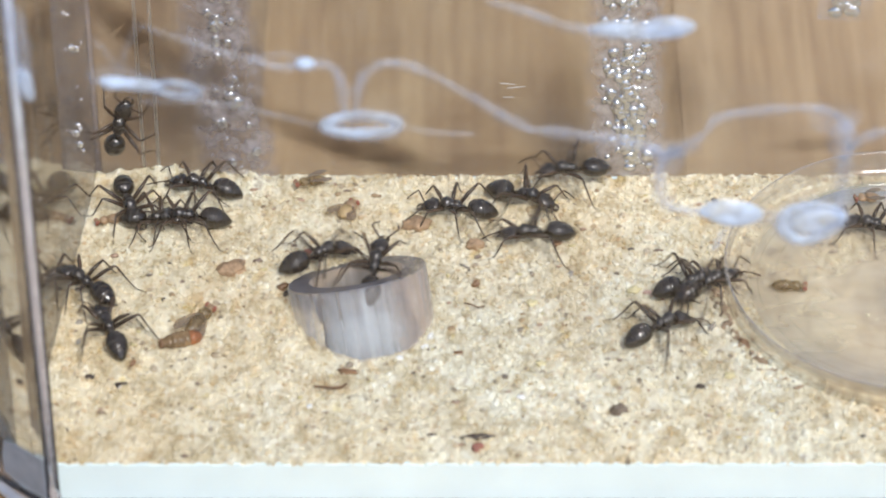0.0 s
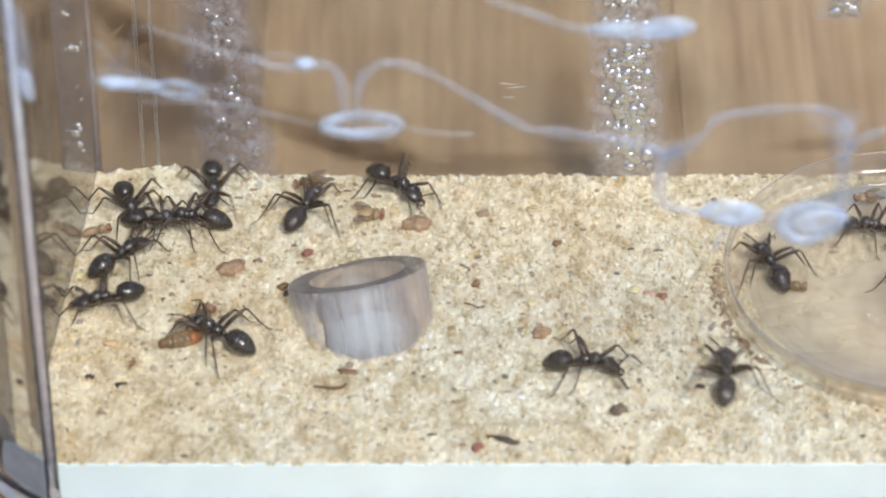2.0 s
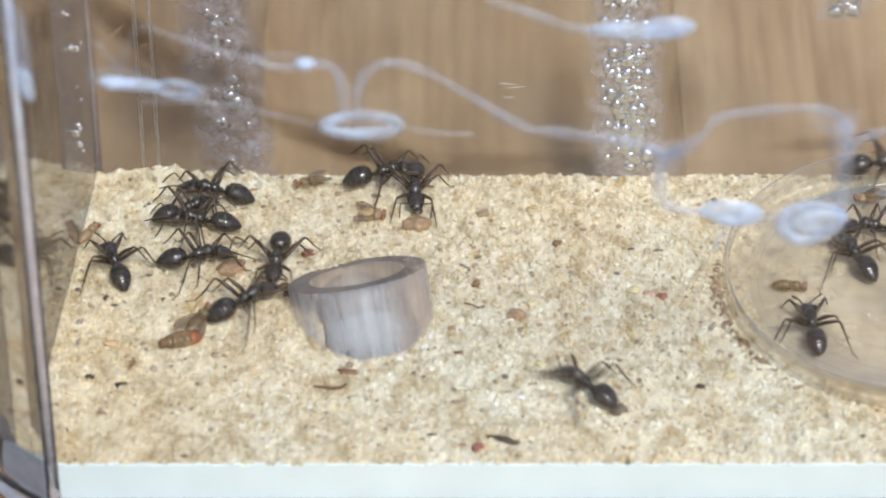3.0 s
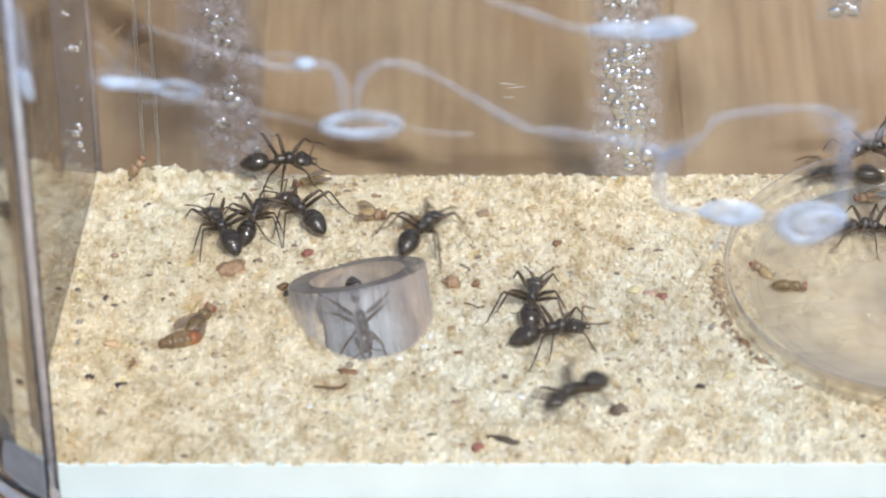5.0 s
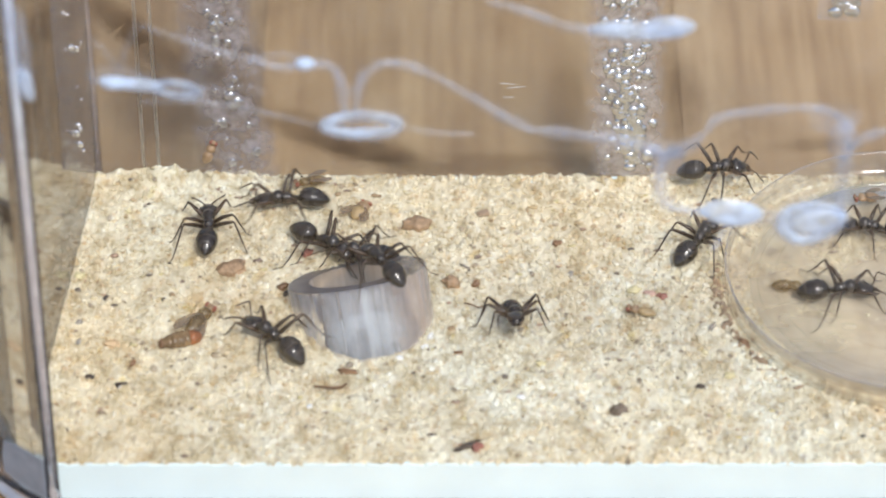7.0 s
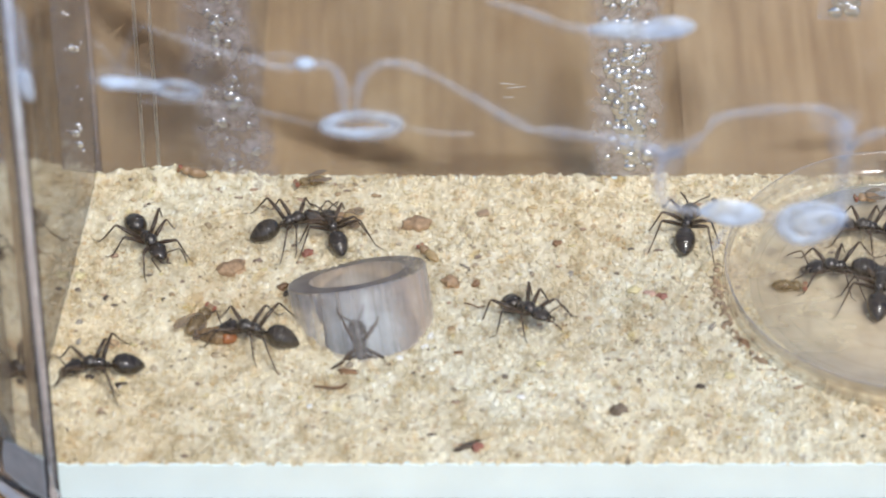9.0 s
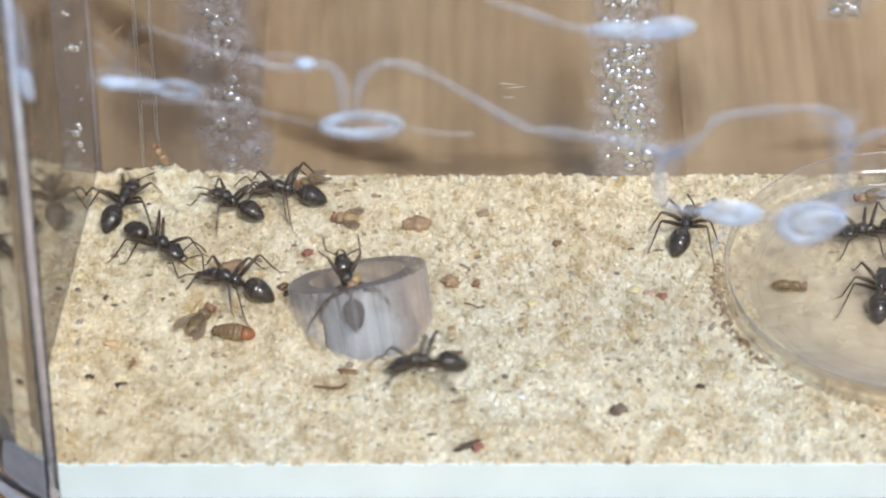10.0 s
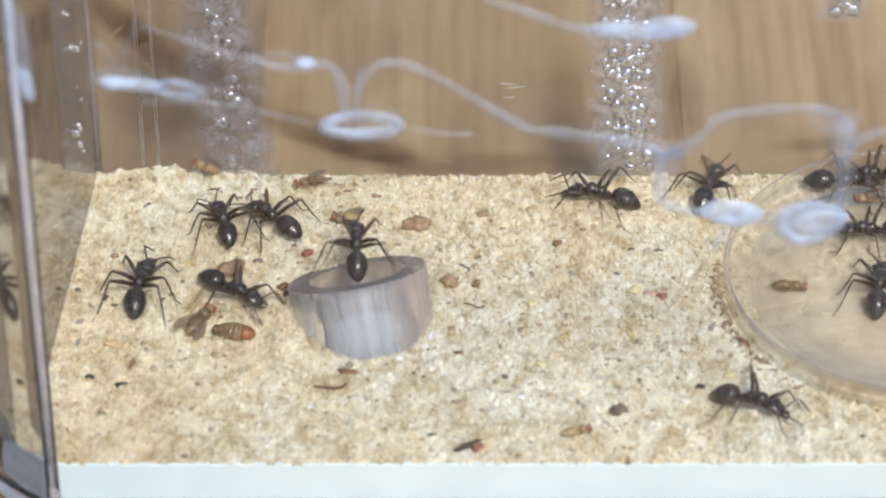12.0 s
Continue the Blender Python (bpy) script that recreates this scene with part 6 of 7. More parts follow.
    ant_walk(ANTS[9], [(0, 11.6, 9.5, 0.8, -180, 0, -11), (0.2, 5.3, 9.2, 0.3, -177, 0, 0), (0.4, 2.8, 7.9, -0.0, -172, 0, 0), (0.6, 3.0, 8.2, -0.0, -180, 0, 0), (0.8, 1.3, 7.6, -0.0, -169, 0, 0), (1, -0.9, 6.9, -0.0, -172, 0, 0), (1.2, -3.4, 4.4, -0.0, -164, 0, 0), (1.4, -7.2, 1.4, -0.0, -160, 0, 0), (1.6, -12.9, -2.3, -0.0, -165, 0, 0), (1.8, -22.1, -4.9, -0.0, -169, 0, 0), (2, -30.5, -8.3, -0.0, -162, 0, 0), (2.1, -31.4, -10.6, -0.0, -107, 0, 0), (2.2, -31.6, -13.3, -0.0, -86, 0, 0), (2.4, -32.4, -12.8, -0.0, -99, 0, 0), (2.6, -31.9, -8.5, -0.0, -180, 0, 0), (2.8, -29.7, -5.4, -0.0, -230, 0, 0), (3.2, -30.2, 0.3, -0.0, -256, 0, 0), (3.8, -27.3, 8.1, -0.0, -287, 0, 0), (4.4, -20.8, 9.7, 1.4, -344, 0, 18), (4.8, -16.5, 9.6, 1.7, -360, 0, 18), (5, -14.9, 9.7, 1.8, -352, 0, 18), (5.2, -15.7, 9.7, 2.7, -350, 0, 18), (5.4, -15.0, 9.6, 2.7, -357, 0, 18), (5.6, -13.0, 9.6, 1.8, -360, 0, 18), (5.8, -9.8, 9.6, 1.3, -360, 0, 17), (6, -1.8, 9.6, 1.2, -357, 0, 16), (6.2, 8.7, 9.6, 1.5, -357, 0, 18), (6.4, 17.8, 9.4, 0.7, -360, 0, 9), (6.6, 25.5, 9.6, 0.8, -347, 0, 10), (7, 25.7, 9.6, 0.8, -348, 0, 10), (7.2, 26.5, 9.6, 0.8, -340, 0, 11), (7.8, 37.0, 9.7, 2.7, -352, 0, 18), (8.3, 45.5, 9.6, 2.1, -360, 0, 18), (10.8, 45.2, 9.8, 1.4, -276, 0, 18), (11, 44.0, 9.6, 0.7, -196, 0, -9), (11.2, 40.7, 8.6, 0.5, -180, 0, 0), (11.4, 40.3, 9.7, 1.7, -196, 0, -18), (11.6, 39.5, 9.4, 0.7, -180, 0, -9), (11.8, 39.5, 9.7, 1.4, -196, 0, -18), (12, 39.8, 8.9, 0.5, -172, 0, 0)])
    ANTS[10].scale = (0.97, 0.97, 0.97)
    ant_walk(ANTS[10], [(0, 7.8, 6.3, 0.0, -23, 0, 0), (0.2, 9.9, 4.7, 0.0, -37, 0, 0), (0.4, 13.6, 0.9, 0.0, -16, 0, 0), (0.6, 20.7, -0.8, 0.0, 5, 0, 0), (0.8, 22.5, -1.4, 0.0, 12, 0, 0), (1, 23.1, 0.9, 0.0, 55, 0, 0), (1.2, 25.0, 3.8, 0.0, 71, 0, 0), (1.4, 25.9, 4.5, 0.0, 63, 0, 0), (1.6, 26.3, 3.0, 0.0, 74, 0, 0), (1.7, 26.6, 1.9, 0.0, 103, 0, 0), (1.8, 27.0, 0.0, 0.5, 143, 0, 0), (2, 29.4, -3.3, 0.5, 115, 0, 0), (2.2, 29.6, -10.7, 0.5, 109, 0, 0), (2.4, 33.2, -11.9, 0.5, 147, 0, 0), (2.5, 33.9, -13.5, 0.5, 134, 0, 0), (2.6, 34.4, -12.5, 0.5, 143, 0, 0), (2.8, 33.7, -11.8, 0.5, 115, 0, 0), (3.2, 31.5, -12.5, 0.5, 89, 0, 0), (3.7, 27.9, -14.0, 0.5, 126, 0, 0), (4.4, 21.7, -13.2, 0.0, 180, 0, 0), (4.8, 17.5, -14.0, 0.0, 151, 0, 0), (5, 11.2, -20.6, 0.0, 218, 0, 0), (5.2, -1.7, -20.7, 0.0, 180, 0, 0), (5.4, -1.1, -15.7, 0.0, 119, 0, 0), (5.6, -1.8, -13.7, 0.9, 116, 20, 0), (5.8, -3.3, -13.2, 1.8, 113, 35, 0), (6, -3.6, -12.5, 3.1, 102, 50, 0), (6.2, -3.7, -11.7, 4.4, 94, 55, 0), (6.4, -4.0, -10.9, 5.4, 94, 45, 0), (6.6, -4.8, -9.7, 5.2, 104, 15, 0), (6.8, -4.9, -9.6, 5.1, 104, 10, 0), (7, -5.7, -8.3, 4.6, 126, -5, 0), (7.2, -6.0, -8.1, 3.4, 87, 45, 0), (7.6, -3.9, -2.6, 2.0, 53, 0, 0), (8, 9.3, 7.5, 0.0, 0, 0, 0), (8.4, 30.1, 5.5, 0.0, -31, 0, 0), (8.7, 39.7, -2.7, 0.5, -95, 0, 0), (8.75, 39.2, -4.5, 0.5, -131, 0, 0), (8.8, 35.9, -4.6, 0.5, -183, 0, 0), (9, 35.5, -4.6, 0.5, -183, 0, 0), (9.2, 36.7, -4.0, 0.5, -188, 0, 0), (9.4, 40.7, -1.5, 0.5, -255, 0, 0), (9.6, 44.8, 0.1, 0.5, -295, 0, 0), (12, 45.3, 0.1, 0.5, -295, 0, 0)])
    ANTS[11].scale = (1.00, 1.00, 1.00)
    ant_walk(ANTS[11], [(0, 8.0, 0.8, 0.0, -174, 0, 0), (0.2, 0.2, -0.9, 0.0, -177, 0, 0), (0.4, -8.0, -1.3, -0.0, -189, 0, 0), (0.6, -13.2, 4.1, -0.0, -247, 0, 0), (0.8, -12.1, 5.1, -0.0, -268, 0, 0), (1, -13.4, 7.2, -0.0, -259, 0, 0), (1.2, -15.4, 8.3, -0.0, -222, 0, 0), (1.3, -14.6, 6.8, -0.0, -268, 0, 0), (1.4, -14.0, 5.3, 0.0, -301, 0, 0), (1.6, -11.5, 4.6, -0.0, -312, 0, 0), (1.8, -10.5, 5.3, -0.0, -306, 0, 0), (2, -12.5, 5.2, -0.0, -290, 0, 0), (2.1, -12.2, 8.0, 1.1, -145, 50, 42), (2.2, -11.9, 10.9, 2.2, 0, 101, 85), (2.4, -17.8, 10.9, 3.0, 0, 161, 85), (2.5, -21.2, 10.9, 4.2, 0, 167, 85), (2.6, -16.8, 10.9, 3.5, 0, 108, 85), (2.7, -12.5, 10.1, 1.8, -172, 54, 42), (2.8, -8.2, 9.4, 0.0, -344, 0, 0), (3.2, -4.4, 9.6, 0.8, -344, 0, 10), (3.6, 4.1, 9.4, 0.6, -360, 0, 9), (4.1, 25.1, 9.4, 0.6, -360, 0, 9), (4.5, 45.5, 9.6, 2.0, -360, 0, 18), (12, 46.3, 9.6, 2.0, -360, 0, 18)])
    ANTS[12].scale = (1.00, 1.00, 1.00)
    ant_walk(ANTS[12], [(0, 0.9, 4.6, -0.0, 172, 0, 0), (0.2, 1.0, 4.6, -0.0, 167, 0, 0), (0.4, 0.1, 5.0, -0.0, 157, 0, 0), (0.6, 2.7, 3.7, -0.0, 144, 0, 0), (0.8, 3.0, 0.7, -0.0, 220, 0, 0), (1, 3.8, -1.5, -0.0, 263, 0, 0), (1.2, 6.6, -6.9, -0.0, 268, 0, 0), (1.4, 4.2, -13.1, 0.0, 231, 0, 0), (1.5, 2.7, -13.5, 0.0, 226, 0, 0), (1.6, 3.0, -15.6, -0.0, 241, 0, 0), (1.7, 4.9, -16.2, -0.0, 283, 0, 0), (1.8, 6.9, -16.8, -0.0, 308, 0, 0), (2, 12.8, -16.8, -0.0, 355, 0, 0), (2.2, 13.5, -17.0, -0.0, 345, 0, 0), (2.4, 22.9, -21.5, 0.0, 328, 0, 0), (2.5, 25.2, -23.2, -0.0, 338, 0, 0), (2.55, 24.2, -23.6, -0.0, 267, 0, 0), (2.6, 22.0, -23.0, -0.0, 201, 0, 0), (2.8, 15.1, -24.1, 0.0, 180, 0, 0), (3, 12.1, -19.4, -0.0, 137, 0, 0), (3.2, 4.3, -9.8, -0.0, 126, 0, 0), (3.7, 5.8, -8.8, 0.0, 96, 0, 0), (4.8, 8.4, -7.6, -0.0, 82, 0, 0), (5, 8.0, -8.0, -0.0, 82, 0, 0), (5.2, 6.2, -7.8, -0.0, 39, 0, 0), (5.4, 4.8, -9.9, -0.0, 52, 0, 0), (5.6, 5.1, -9.9, -0.0, 57, 0, 0), (5.8, 5.7, -11.5, -0.0, 80, 0, 0), (6, 6.0, -13.5, -0.0, 89, 0, 0), (6.2, 5.6, -11.8, 0.0, 61, 0, 0), (6.4, 5.9, -12.0, -0.0, 15, 0, 0), (6.6, 6.2, -12.3, 0.4, -52, 15, 0), (6.8, 6.2, -12.3, 0.9, -86, 32, 0), (7.2, 6.7, -11.7, 0.9, -84, 32, 0), (8.8, 7.4, -11.1, 0.9, -70, 30, 0), (9, 7.7, -10.9, 0.6, -53, 22, 0), (9.2, 7.4, -11.2, 0.9, -78, 30, 0), (9.6, 6.5, -11.1, 0.9, -88, 30, 0), (9.8, 5.1, -12.2, -0.0, -111, 0, 0), (10, -1.9, -16.9, -0.0, -173, 0, 0), (10.2, -11.2, -19.6, 0.0, -180, 0, 0), (10.4, -17.0, -16.6, -0.0, -215, 0, 0), (10.5, -20.3, -13.5, -0.0, -228, 0, 0), (10.6, -21.8, -12.8, -0.0, -225, 0, 0), (10.8, -31.6, -10.7, -0.0, -214, 0, 0), (10.9, -29.3, -11.8, -0.0, -266, 0, 0), (10.95, -26.7, -13.6, -0.0, -317, 0, 0), (11, -24.4, -15.2, -0.0, -394, 0, 0), (11.2, -23.4, -22.1, -0.0, -430, 0, 0), (11.3, -20.8, -21.8, -0.0, -399, 0, 0), (11.4, -17.3, -20.3, -0.0, -353, 0, 0), (11.6, -4.0, -18.6, -0.0, -353, 0, 0), (11.8, 13.1, -16.3, -0.0, -353, 0, 0), (11.93, 26.4, -21.0, -0.0, -378, 0, 0), (12, 27.1, -21.8, -0.0, -386, 0, 0)])
    ANTS[13].scale = (1.00, 1.00, 1.00)
    ant_walk(ANTS[13], [(0, 22.7, -5.9, -0.0, 18, 0, 0), (0.2, 23.5, -1.5, -0.0, 51, 0, 0), (0.4, 25.6, 0.4, -0.0, 29, 0, 0), (0.6, 27.4, -1.0, 0.5, 12, 0, 0), (0.8, 30.6, -1.6, 0.5, -31, 0, 0), (1, 37.3, -2.2, 0.5, -8, 0, 0), (1.2, 44.6, -1.3, 0.5, -0, 0, 0), (12, 45.6, -1.3, 0.5, 0, 0, 0)])
    ANTS[14].scale = (1.00, 1.00, 1.00)
    ant_walk(ANTS[14], [(0, 24.2, -6.0, -0.0, 29, 0, 0), (0.2, 22.6, -6.2, -0.0, 50, 0, 0), (0.4, 24.7, -5.6, -0.0, 67, 0, 0), (0.6, 27.1, -6.4, 0.5, 52, 0, 0), (0.8, 30.2, -5.7, 0.5, 40, 0, 0), (1, 34.1, -6.5, 0.5, -23, 0, 0), (1.2, 37.4, -8.7, 0.5, -15, 0, 0), (1.4, 41.9, -8.0, 0.5, -0, 0, 0), (2.2, 43.5, -6.3, 0.5, 84, 0, 0), (2.5, 41.0, -6.4, 0.5, 136, 0, 0), (2.6, 39.7, -6.1, 0.5, 136, 0, 0), (2.8, 38.8, -4.4, 0.5, 114, 0, 0), (3.2, 34.8, -0.9, 0.5, 108, 0, 0), (3.7, 27.5, -0.4, 0.5, 164, 0, 0), (4.3, 13.0, -6.6, -0.0, 209, 0, 0), (4.5, 10.4, -11.5, -0.0, 275, 0, 0), (4.6, 9.7, -12.2, 0.0, 345, 0, 0), (4.8, 10.2, -12.0, -0.0, 376, 0, 0), (5, 9.9, -12.5, -0.0, 372, 0, 0), (5.2, 12.4, -13.8, -0.0, 363, 0, 0), (5.4, 18.8, -20.3, -0.0, 316, 0, 0), (5.6, 21.3, -21.1, -0.0, 353, 0, 0), (5.8, 23.0, -20.8, -0.0, 360, 0, 0), (6, 26.9, -20.9, -0.0, 363, 0, 0), (6.2, 27.4, -17.2, -0.0, 409, 0, 0), (6.4, 26.3, -14.4, -0.0, 415, 0, 0), (6.6, 29.7, -9.5, 0.5, 414, 0, 0), (6.8, 33.3, -7.6, 0.5, 380, 0, 0), (7, 35.9, -7.7, 0.5, 366, 0, 0), (7.2, 38.9, -10.0, 0.5, 360, 0, 0), (8, 40.4, -9.5, 0.5, 417, 0, 0), (8.8, 39.2, -7.1, 0.5, 437, 0, 0), (9.6, 39.3, -7.2, 0.5, 438, 0, 0), (12, 39.2, -6.7, 0.5, 438, 0, 0)])
    ANTS[15].scale = (0.95, 0.95, 0.95)
    ant_walk(ANTS[15], [(0, 39.3, 1.5, 0.5, 167, 0, 0), (4.8, 39.1, 1.2, 0.5, 174, 0, 0), (8.8, 38.9, 1.1, 0.5, 167, 0, 0), (10, 38.7, 0.6, 0.5, 192, 0, 0), (12, 38.8, 0.8, 0.5, 183, 0, 0)])
    ANTS[16].scale = (1.00, 1.00, 1.00)
    ant_walk(ANTS[16], [(0, 19.6, -11.8, 0.0, 31, 0, 0), (0.2, 20.4, -9.3, -0.0, 59, 0, 0), (0.4, 14.3, -5.6, -0.0, 126, 0, 0), (0.5, 11.9, -10.1, 0.0, 209, 0, 0), (0.6, 11.2, -14.3, -0.0, 258, 0, 0), (0.8, 2.7, -18.8, 0.0, 183, 0, 0), (1, -8.9, -17.7, 0.0, 184, 0, 0), (1.1, -9.1, -19.8, -0.0, 264, 0, 0), (1.2, -7.0, -21.1, -0.0, 332, 0, 0), (1.4, 5.3, -21.1, -0.0, 360, 0, 0), (1.5, 13.7, -21.7, 0.0, 356, 0, 0), (1.6, 24.7, -21.1, -0.0, 357, 0, 0), (1.8, 32.9, -23.1, -0.0, 345, 0, 0), (1.85, 31.1, -22.0, -0.0, 389, 0, 0), (1.9, 29.4, -20.8, -0.0, 432, 0, 0), (2, 24.8, -17.8, -0.0, 447, 0, 0), (2.2, 21.4, -8.8, -0.0, 434, 0, 0), (2.4, 22.5, -1.6, -0.0, 427, 0, 0), (2.5, 23.2, 2.7, 0.0, 431, 0, 0), (2.6, 25.9, 7.8, -0.0, 423, 0, 0), (2.8, 32.9, 9.6, 0.6, 375, 0, 9), (3.2, 45.5, 9.6, 2.0, 360, 0, 18), (4.5, 45.1, 9.8, 2.0, 444, 0, 18), (4.6, 43.7, 9.8, 2.2, 484, 0, 0), (4.7, 42.3, 9.8, 2.4, 524, 0, -18), (4.8, 39.5, 9.6, 2.7, 540, 0, -18), (5, 40.0, 9.6, 3.5, 540, 0, -18), (5.05, 40.3, 9.7, 3.4, 492, 0, 0), (5.1, 40.5, 9.8, 3.4, 445, 0, 18), (5.2, 41.5, 9.9, 3.2, 389, 0, 18), (5.4, 45.5, 9.6, 2.7, 360, 0, 18), (12, 46.6, 9.6, 2.0, 360, 0, 18)])
    walk(FLIES[0], [(0, pose(-23.15 * MM, -13.15 * MM, 0.00 * MM, 0, 0, 15)), (7.2, pose(-23.15 * MM, -13.15 * MM, 0.00 * MM, 0, 0, 15)), (8.8, pose(-21.69 * MM, -12.24 * MM, 0.00 * MM, 0, 0, 0)), (9.2, pose(-18.64 * MM, -13.15 * MM, 0.00 * MM, 0, 0, -15)), (9.6, pose(-18.46 * MM, -12.62 * MM, 0.00 * MM, 0, 0, -10)), (10.4, pose(-18.53 * MM, -12.08 * MM, 0.00 * MM, 0, 0, -12)), (12, pose(-18.48 * MM, -12.08 * MM, 0.00 * MM, 0, 0, -12))])
    walk(FLIES[3], [(0, pose(-8.68 * MM, 5.34 * MM, 0.00 * MM, 0, 0, 60)), (1.3, pose(-8.58 * MM, 5.34 * MM, 0.00 * MM, 0, 0, 60)), (1.6, pose(-7.53 * MM, 5.51 * MM, 0.00 * MM, 0, 0, 40)), (1.9, pose(-6.47 * MM, 4.36 * MM, 0.00 * MM, 0, 0, 0)), (6.6, pose(-6.26 * MM, 4.36 * MM, 0.00 * MM, 0, 0, -10)), (7, pose(-7.53 * MM, 5.18 * MM, 0.00 * MM, 0, 0, 60)), (7.2, pose(-9.22 * MM, 3.78 * MM, 0.00 * MM, 0, 0, 170)), (12, pose(-9.22 * MM, 3.86 * MM, 0.00 * MM, 0, 0, 170))])
    walk(FLY_RUNNER, [(0, pose(43.93 * MM, -2.91 * MM, 0.00 * MM, 0, 0, 180)), (4.4, pose(42.90 * MM, -2.91 * MM, 0.00 * MM, 0, 0, 180)), (4.8, pose(30.03 * MM, -3.55 * MM, 0.00 * MM, 0, 0, 170)), (5, pose(28.76 * MM, -3.39 * MM, 0.00 * MM, 0, 0, 130)), (5.2, pose(27.99 * MM, -0.19 * MM, 0.00 * MM, 0, 0, 110)), (5.6, pose(23.96 * MM, -0.19 * MM, 0.00 * MM, 0, 0, 200)), (5.8, pose(24.78 * MM, -3.86 * MM, 0.00 * MM, 0, 0, 270)), (6, pose(24.74 * MM, -4.65 * MM, 0.00 * MM, 0, 0, 260)), (6.4, pose(24.17 * MM, -9.17 * MM, 0.00 * MM, 0, 0, 220)), (6.6, pose(21.77 * MM, -10.71 * MM, 0.00 * MM, 0, 0, 180)), (6.8, pose(20.71 * MM, -10.71 * MM, 0.00 * MM, 0, 0, 175)), (7, pose(17.50 * MM, -9.17 * MM, 0.00 * MM, 0, 0, 165)), (7.2, pose(14.59 * MM, -8.48 * MM, 0.00 * MM, 0, 0, 165)), (8, pose(5.86 * MM, -9.94 * MM, 0.00 * MM, 0, 0, 170)), (8.8, pose(-0.82 * MM, -3.70 * MM, 0.00 * MM, 0, 0, 100)), (9, pose(-1.49 * MM, -1.00 * MM, 0.00 * MM, 0, 0, 130)), (9.2, pose(-1.86 * MM, -1.00 * MM, 0.00 * MM, 0, 0, 180)), (9.5, pose(-5.21 * MM, -9.42 * MM, 4.20 * MM, 0, 0, 200)), (9.8, pose(-7.20 * MM, -10.35 * MM, 4.20 * MM, 0, 0, 200)), (10, pose(-7.95 * MM, -10.35 * MM, 4.20 * MM, 0, 0, 250)), (10.2, pose(-7.14 * MM, -17.64 * MM, 0.00 * MM, 0, 0, 280)), (10.4, pose(-6.44 * MM, -17.64 * MM, 0.00 * MM, 0, 0, 350)), (10.6, pose(-4.41 * MM, -17.49 * MM, 0.00 * MM, 0, 0, 370)), (10.8, pose(-2.43 * MM, -18.31 * MM, 0.00 * MM, 0, 0, 370)), (11, pose(0.54 * MM, -21.60 * MM, 0.00 * MM, 0, 0, 360)), (11.2, pose(3.47 * MM, -23.20 * MM, 0.00 * MM, 0, 0, 362)), (11.4, pose(6.88 * MM, -24.28 * MM, 0.00 * MM, 0, 0, 352)), (11.6, pose(11.26 * MM, -24.56 * MM, 0.00 * MM, 0, 0, 358)), (11.8, pose(12.95 * MM, -25.14 * MM, 0.00 * MM, 0, 0, 365)), (12, pose(11.74 * MM, -24.92 * MM, 0.00 * MM, 0, 0, 375))])
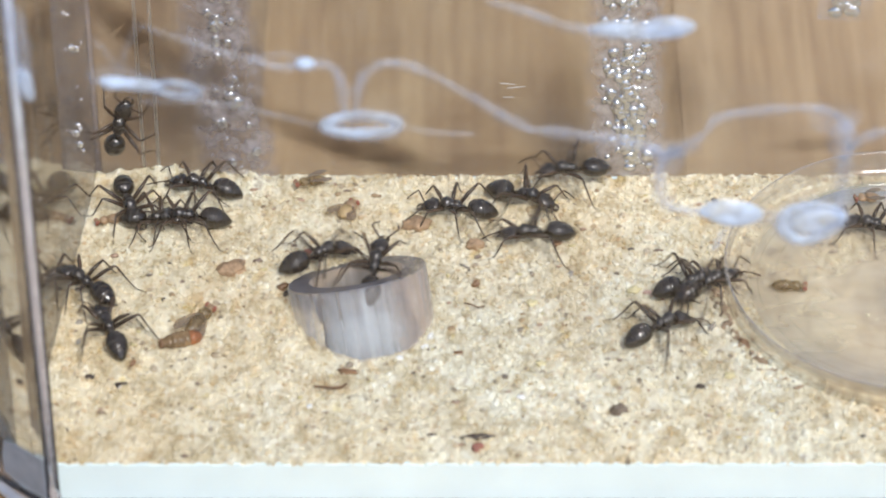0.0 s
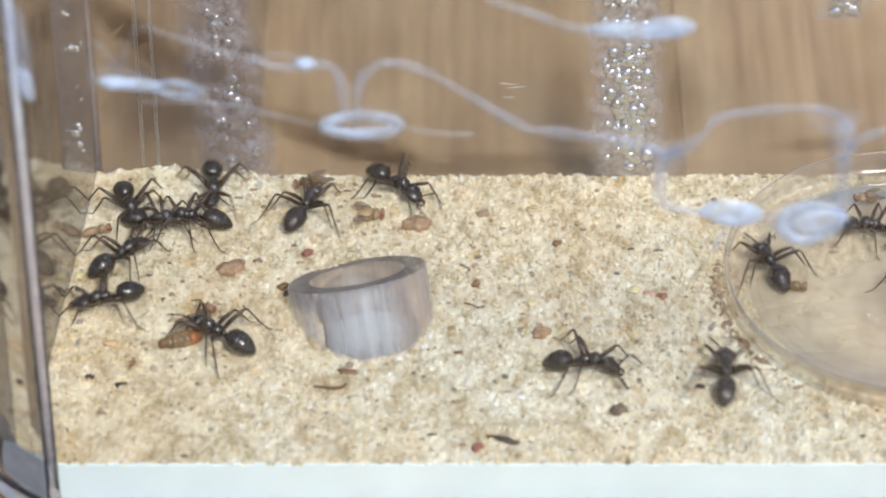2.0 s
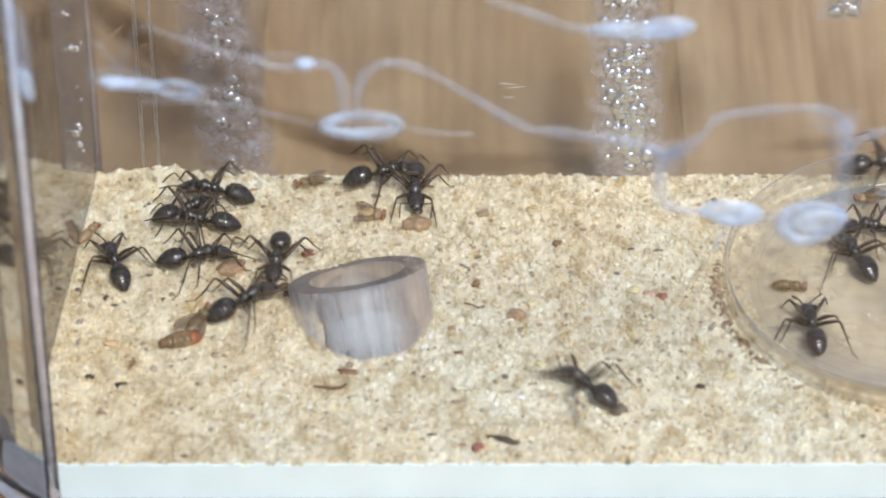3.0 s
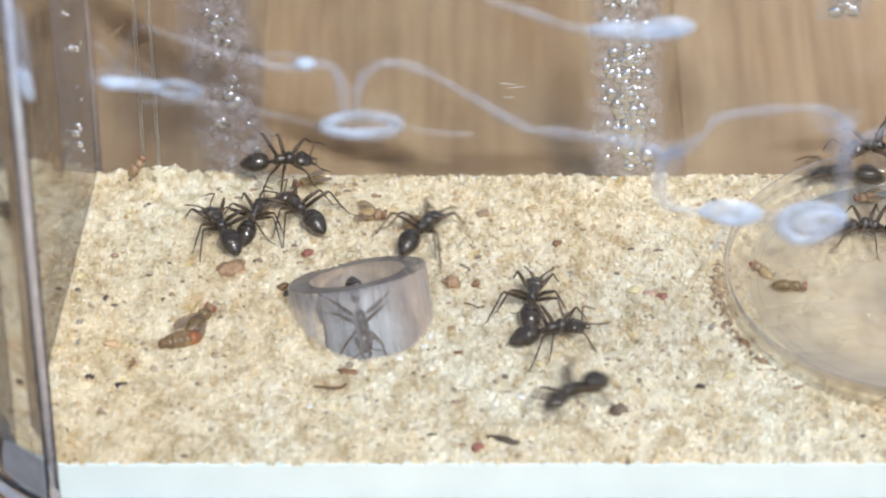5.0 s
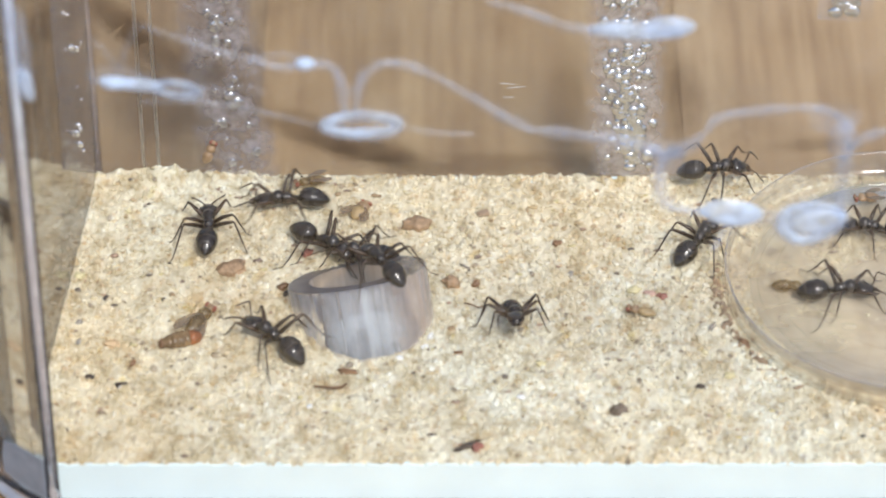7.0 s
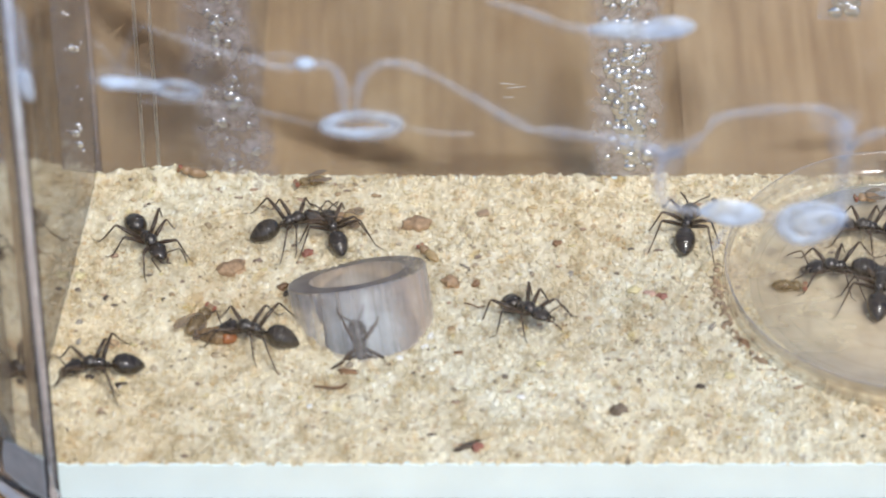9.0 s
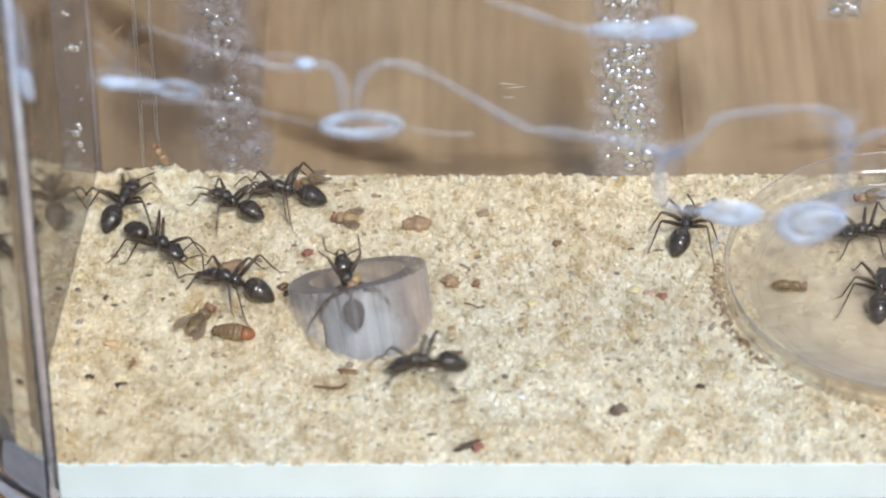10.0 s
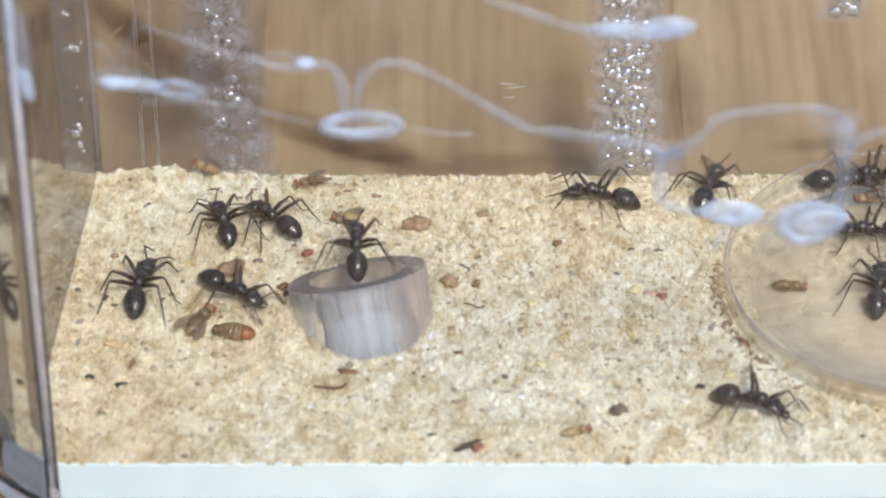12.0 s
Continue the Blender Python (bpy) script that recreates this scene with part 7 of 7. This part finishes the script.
    walk(FLY_EDGE, [(0, pose(-30.93 * MM, 3.54 * MM, 0.00 * MM, 0, 0, 200)), (0.6, pose(-31.31 * MM, 3.70 * MM, 0.00 * MM, 0, 0, 200)), (0.8, pose(-32.04 * MM, 3.05 * MM, 0.00 * MM, 0, 0, 200)), (2, pose(-31.61 * MM, 2.07 * MM, 0.00 * MM, 0, 0, 20)), (2.4, pose(-32.25 * MM, 3.70 * MM, 0.00 * MM, 0, 0, 20)), (2.8, pose(-32.52 * MM, 1.10 * MM, 0.00 * MM, 0, 0, 30)), (3.2, pose(-32.08 * MM, 3.54 * MM, 0.00 * MM, 0, 0, 80)), (4.0, pose(-31.00 * MM, 6.70 * MM, 0.00 * MM, 22, -20, 40)), (4.8, pose(-28.86 * MM, 10.33 * MM, 0.52 * MM, 45, -44, 0)), (5.2, pose(-27.49 * MM, 10.84 * MM, 2.42 * MM, 80, -71, 0)), (5.6, pose(-25.54 * MM, 10.84 * MM, 2.67 * MM, 80, -57, 0)), (6, pose(-25.44 * MM, 10.84 * MM, 2.41 * MM, 80, -60, 0)), (6.4, pose(-23.44 * MM, 10.84 * MM, 1.79 * MM, 80, -20, 0)), (6.8, pose(-21.46 * MM, 10.84 * MM, 1.87 * MM, 80, -34, 0)), (7, pose(-21.59 * MM, 10.84 * MM, 3.26 * MM, 80, -69, 0)), (7.2, pose(-22.31 * MM, 10.84 * MM, 3.97 * MM, 80, -85, 0)), (8, pose(-22.95 * MM, 10.84 * MM, 2.71 * MM, 80, -103, 0)), (8.8, pose(-23.32 * MM, 10.84 * MM, 0.93 * MM, 80, -159, 0)), (9.2, pose(-24.37 * MM, 10.84 * MM, 1.29 * MM, 80, -155, 0)), (9.6, pose(-26.28 * MM, 10.84 * MM, 2.89 * MM, 80, -122, 0)), (10, pose(-26.29 * MM, 10.84 * MM, 2.94 * MM, 80, -113, 0)), (10.4, pose(-26.21 * MM, 10.84 * MM, 2.58 * MM, 80, -105, 0)), (10.8, pose(-18.27 * MM, 10.84 * MM, 1.16 * MM, 80, -107, 0)), (11.2, pose(-18.31 * MM, 10.58 * MM, 0.90 * MM, 45, -101, 0)), (11.6, pose(-20.24 * MM, 10.84 * MM, 1.68 * MM, 80, -122, 0)), (12, pose(-22.32 * MM, 10.84 * MM, 1.58 * MM, 80, -150, 0))])
    walk(SEED_MID, [(0, pose(2.89 * MM, 0.29 * MM, 0.00 * MM, 0, 0, 0)), (0.4, pose(3.00 * MM, 0.29 * MM, 0.00 * MM, 0, 0, 0)), (0.6, pose(4.69 * MM, -1.08 * MM, 0.00 * MM, 0, 0, 40)), (0.8, pose(9.97 * MM, -0.19 * MM, 0.00 * MM, 0, 0, 70)), (1.2, pose(9.35 * MM, -0.19 * MM, 0.00 * MM, 0, 0, 60)), (1.4, pose(11.96 * MM, -8.24 * MM, 0.00 * MM, 0, 0, 0)), (1.6, pose(8.69 * MM, -11.93 * MM, 0.00 * MM, 0, 0, 15)), (2.8, pose(8.69 * MM, -11.93 * MM, 0.00 * MM, 0, 0, 15)), (3.2, pose(3.36 * MM, -6.46 * MM, 0.00 * MM, 0, 0, -30)), (4, pose(0.82 * MM, -4.97 * MM, 0.00 * MM, 0, 0, -40)), (12, pose(0.56 * MM, -4.81 * MM, 0.00 * MM, 0, 0, -40))])
    walk(SCRAP_DARK, [(0, pose(2.97 * MM, -25.42 * MM, 0.00 * MM, 0, 0, 0)), (1.4, pose(2.97 * MM, -25.42 * MM, 0.00 * MM, 0, 0, 0)), (1.5, pose(5.15 * MM, -25.71 * MM, 0.00 * MM, 0, 0, -20)), (5, pose(5.15 * MM, -25.71 * MM, 0.00 * MM, 0, 0, -20)), (5.2, pose(2.14 * MM, -26.49 * MM, 0.00 * MM, 0, 0, 25)), (12, pose(2.14 * MM, -26.49 * MM, 0.00 * MM, 0, 0, 25))])


motions()
